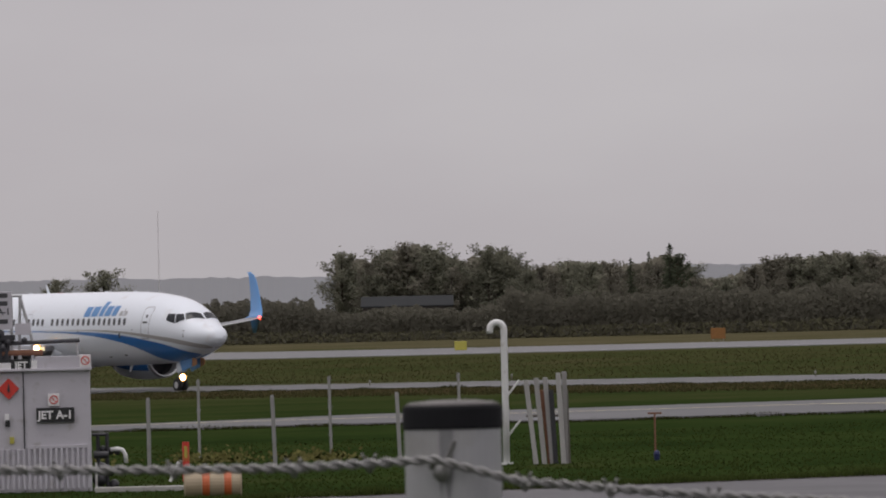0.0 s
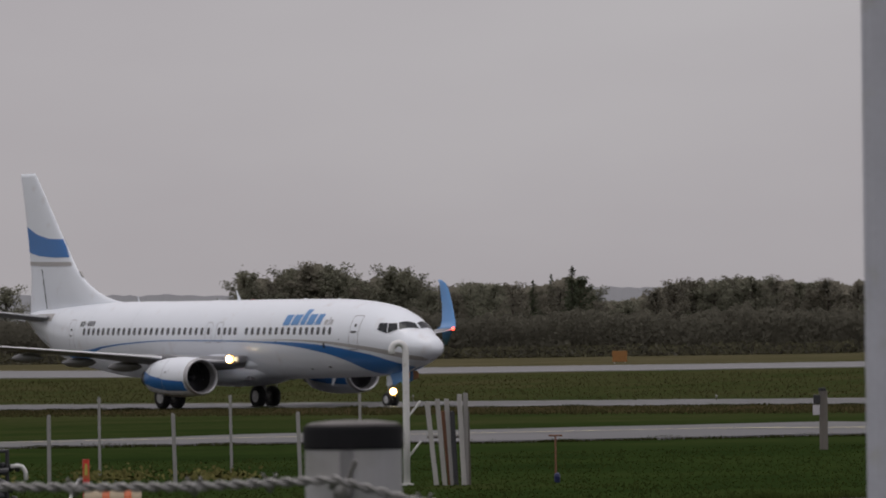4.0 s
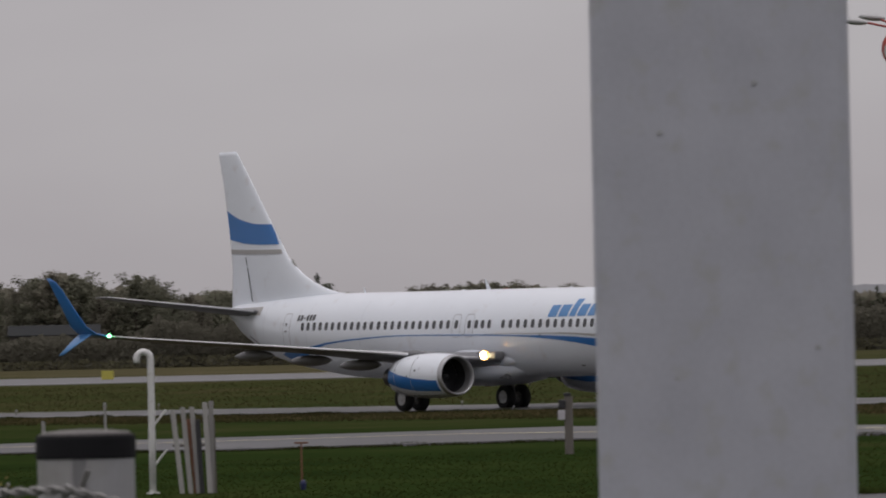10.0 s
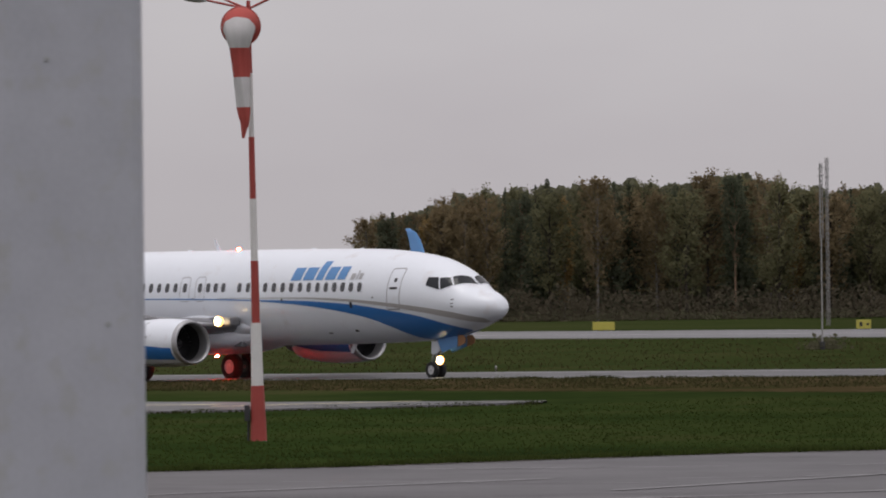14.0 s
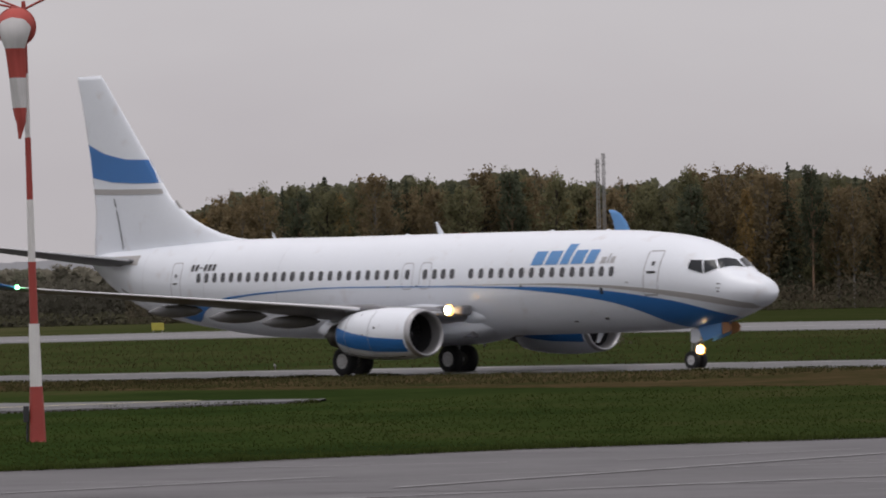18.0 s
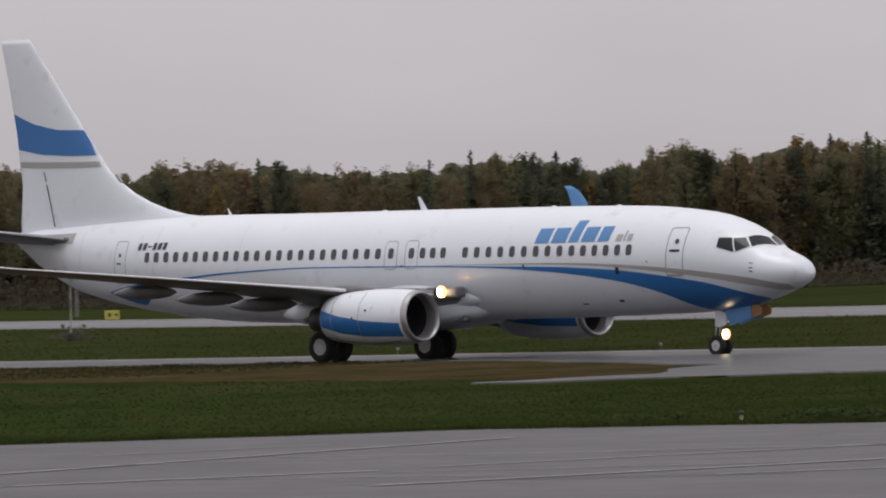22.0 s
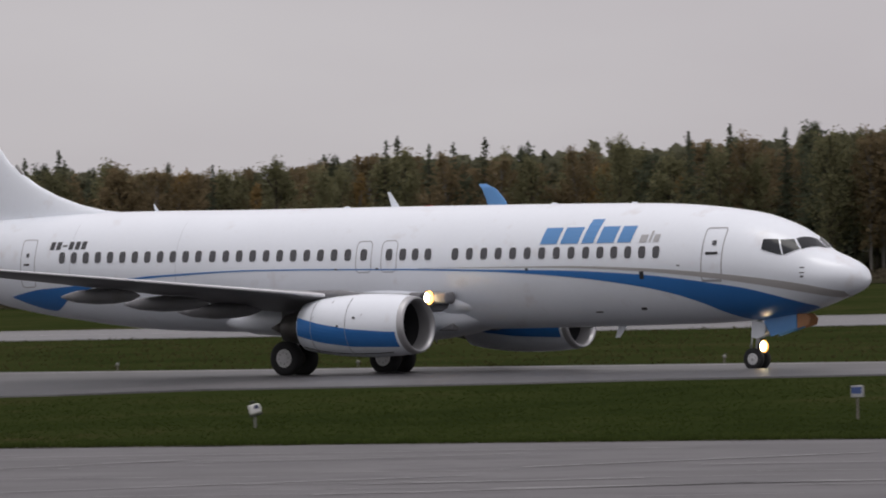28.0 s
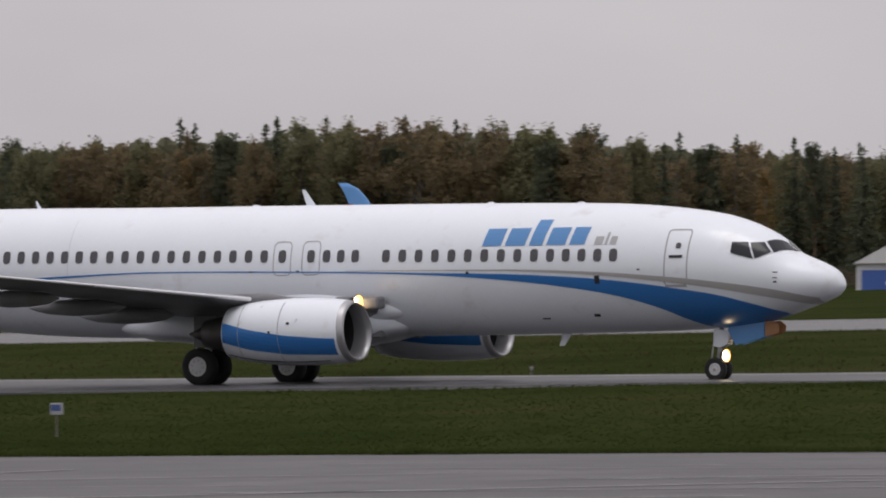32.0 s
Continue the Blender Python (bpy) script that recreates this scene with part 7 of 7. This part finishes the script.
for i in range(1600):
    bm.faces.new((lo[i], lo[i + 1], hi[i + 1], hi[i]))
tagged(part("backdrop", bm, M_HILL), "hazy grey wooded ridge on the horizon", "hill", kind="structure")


# grass: tufts where the sward is seen nearest
def tufts(name, n, place, hgt, material, label):
    rng = random.Random(21)
    verts, faces = [], []
    for i in range(n):
        p, s = place(rng)
        for b in range(3):
            an = rng.uniform(0, 6.28)
            h = hgt * s * rng.uniform(0.5, 1.3)
            w = 0.02 + 0.03 * rng.random()
            lx, ly = rng.gauss(0, 0.35) * h, rng.gauss(0, 0.35) * h
            k = len(verts)
            verts += [(p.x + w * math.cos(an), p.y + w * math.sin(an), p.z - 0.02), (p.x - w * math.cos(an), p.y - w * math.sin(an), p.z - 0.02), (p.x + lx, p.y + ly, p.z + h)]
            faces.append((k, k + 1, k + 2))
    me = bpy.data.meshes.new(name)
    me.from_pydata(verts, [], faces)
    me.materials.append(material)
    return tagged(new(name, me), label, "grass", kind="stuff")


def verge_edge(az):
    return float(np.interp(az, (-24, -12.6, -8, -5.5, -3.9, -0.3, 3.8, 8.5, 15, 22.5, 32), (110, 124, 131, 134, 136, 145, 151, 150.5, 149.5, 148, 146)))


def verge_place(rng):
    a = rng.uniform(-16.5, 24)
    d = verge_edge(a) + abs(rng.gauss(0, 0.7)) - 0.1
    return polar(a, d), 1.0 + 0.8 * max(0, noise.noise((a * 3, 0, 0)))


def lawn_place(rng):
    a = rng.uniform(-16.5, 24)
    d = verge_edge(a) + rng.random() ** 1.3 * (40 if a > 4 else 62)
    return polar(a, d), 0.6 + 0.7 * abs(noise.noise((a * 2, d * 0.1, 0)))


tufts("verge_grass", 22000, verge_place, 0.13, M_BLADE, "tufted green grass along the apron edge")
tufts("lawn_grass", 60000, lawn_place, 0.055, M_BLADE, "short green airfield grass with tussocks")


def far_lawn(rng):
    a = -16.5 + 40.5 * rng.random() ** 1.8
    c = math.cos(radians(45 - a))
    d = rng.uniform(191, 273) / c
    return polar(a, d), 0.8 + 0.9 * abs(noise.noise((a * 1.3, d * 0.05, 4)))


tufts("rough_grass", 26000, far_lawn, 0.10, M_STRAW, "rough dry autumn grass between taxiway and runway")


def worn_place(rng):
    s = -330 + 178 * rng.random() ** 0.7
    x, y = on_line(rng.uniform(156, 171), s)
    return Vector((x, y, height(x, y) + 0.03)), 0.6 + 1.2 * abs(noise.noise((x * 0.2, y * 0.2, 9)))


tufts("worn_grass", 14000, worn_place, 0.10, M_STRAW, "brown dry tufts beside the taxiway")


def edge_place(rng):
    # along the taxiway's near edge and the side taxiway's
    if rng.random() < 0.6:
        x, y = on_line(173.4 - abs(rng.gauss(0, 0.8)), rng.uniform(-420, -152))
    else:
        u = rng.random()
        ks = (0, 0.25, 0.4, 0.52, 0.68, 0.82, 0.92, 1.0)
        x = float(np.interp(u, ks, (-80, -54, -44.8, -38.5, -27.6, -19.4, -13, -7.5)))
        y = float(np.interp(u, ks, (198, 205.5, 206.2, 202.3, 205.8, 201.5, 202.5, 204.6))) + rng.gauss(0.2, 0.7)
    return Vector((x, y, height(x, y))), 0.35 + 1.3 * abs(noise.noise((x * 0.35, y * 0.35, 2)))


tufts("edge_grass", 26000, edge_place, 0.12, M_EDGEG, "ragged grass growing over the taxiway edges")


def bush_place(rng):
    a = rng.choice((-14.0, -13.7, -13.05, -12.9, -15.0)) + rng.gauss(0, 0.16)
    return polar(a, 160 + rng.gauss(0, 1.5), abs(rng.gauss(0, 0.11))), 0.12


mass("weeds", 1000, bush_place, 0.16, mat("yellow_green_weeds", (0.098, 0.092, 0.030), 0.9, vary=0.3, scale=1, island=0.25, spec=0.1), "yellow-green weeds along the fence", "weeds")


def dark_weeds(rng):
    a = rng.choice((6.9, 7.05, 7.2, 7.4, 7.2, 7.0, 5.4)) + rng.gauss(0, 0.2)
    return polar(a, verge_edge(a) + 0.8 + abs(rng.gauss(0, 0.8)), abs(rng.gauss(0, 0.12))), 0.08


mass("verge_weeds", 6000, dark_weeds, 0.15, mat("dark_green_weeds", (0.030, 0.044, 0.014), 0.9, vary=0.3, scale=1, island=0.5, spec=0.1), "dark green weeds at the apron edge", "weeds")


def mast_brush(rng):
    a = 0.36 + rng.gauss(0, 0.08)
    return polar(a, 333 + rng.gauss(0, 1.0), abs(rng.gauss(0, 0.25))), 0.25


mass("mast_brush", 350, mast_brush, 0.25, M_SCRUBG, "dull olive brush round the mast's foot", "brush")


# ---------------------------------------------------------------- what moves
def motions():
    walk(airliner, [
        (0.0, pose(-95.12, 344.50, -0.151, -0.33, -0.32, -44.49)),
        (1.0, pose(-89.93, 339.37, -0.110, -0.33, -0.32, -44.80)),
        (2.0, pose(-84.75, 334.25, -0.069, -0.33, -0.32, -44.77)),
        (3.0, pose(-79.60, 329.14, -0.028, -0.33, -0.32, -44.58)),
        (4.0, pose(-74.48, 324.07, 0.013, -0.33, -0.32, -44.47)),
        (5.0, pose(-69.36, 319.03, 0.053, -0.33, -0.32, -44.47)),
        (6.0, pose(-64.29, 314.03, 0.093, -0.33, -0.32, -44.56)),
        (7.0, pose(-59.26, 309.06, 0.133, -0.33, -0.32, -44.69)),
        (8.0, pose(-54.28, 304.13, 0.173, -0.33, -0.32, -44.85)),
        (9.0, pose(-49.35, 299.24, 0.212, -0.33, -0.32, -44.87)),
        (10.0, pose(-44.42, 294.39, 0.251, -0.33, -0.32, -44.83)),
        (11.0, pose(-39.52, 289.57, 0.290, -0.33, -0.32, -44.76)),
        (12.0, pose(-34.61, 284.75, 0.328, -0.33, -0.32, -44.70)),
        (13.0, pose(-29.76, 279.97, 0.367, -0.33, -0.32, -44.93)),
        (14.0, pose(-24.99, 275.21, 0.405, -0.33, -0.33, -45.01)),
        (15.0, pose(-20.25, 270.47, 0.443, -0.33, -0.32, -44.82)),
        (16.0, pose(-15.51, 265.76, 0.481, -0.33, -0.32, -44.72)),
        (17.0, pose(-10.76, 261.05, 0.519, -0.33, -0.32, -44.68)),
        (18.0, pose(-6.04, 256.34, 0.556, -0.33, -0.32, -44.73)),
        (19.0, pose(-1.30, 251.64, 0.594, -0.33, -0.32, -44.81)),
        (20.0, pose(3.41, 246.94, 0.632, -0.33, -0.32, -44.75)),
        (21.0, pose(8.10, 242.27, 0.669, -0.33, -0.32, -44.59)),
        (22.0, pose(12.78, 237.63, 0.707, -0.33, -0.32, -44.54)),
        (23.0, pose(17.47, 233.00, 0.744, -0.33, -0.32, -44.51)),
        (24.0, pose(22.12, 228.40, 0.781, -0.33, -0.32, -44.62)),
        (25.0, pose(26.75, 223.82, 0.818, -0.33, -0.32, -44.76)),
        (26.0, pose(31.31, 219.26, 0.854, -0.33, -0.32, -44.93)),
        (27.0, pose(35.84, 214.72, 0.891, -0.33, -0.33, -44.98)),
        (28.0, pose(40.40, 210.16, 0.927, -0.33, -0.33, -44.99)),
        (29.0, pose(44.98, 205.58, 0.964, -0.32, -0.33, -45.05)),
        (30.0, pose(49.61, 200.97, 1.001, -0.32, -0.33, -45.13)),
        (31.0, pose(54.22, 196.35, 1.038, -0.32, -0.33, -45.27)),
        (32.0, pose(58.84, 191.71, 1.075, -0.32, -0.33, -45.30)),
    ])
    # each beacon dome turns out and back every few seconds
    for dome, a, z in BEACONS:
        rows = [(0.0, 180)]
        for k in range(13, -1, -1):
            rows += [(29.0 - 2.14 * k + dt, an) for dt, an in ((-0.1, 180), (-0.067, 110), (-0.034, 30), (0, 0), (0.034, -30), (0.067, -110), (0.1, -180))]
        rows.append((32.0, -180))
        walk(dome, [(t, pose(a, 0, z, an)) for t, an in rows])
    # the wheels roll at the taxiing speed
    for hub, x, y, z, r in WHEELS:
        rows = []
        for k in range(0, 481):
            t = k / 15
            s = 7.32 * t - 0.0085 * t * t
            rows.append((t, pose(x, y, z) @ Matrix.Rotation(s / r, 4, "Y")))
        walk(hub, rows)


motions()
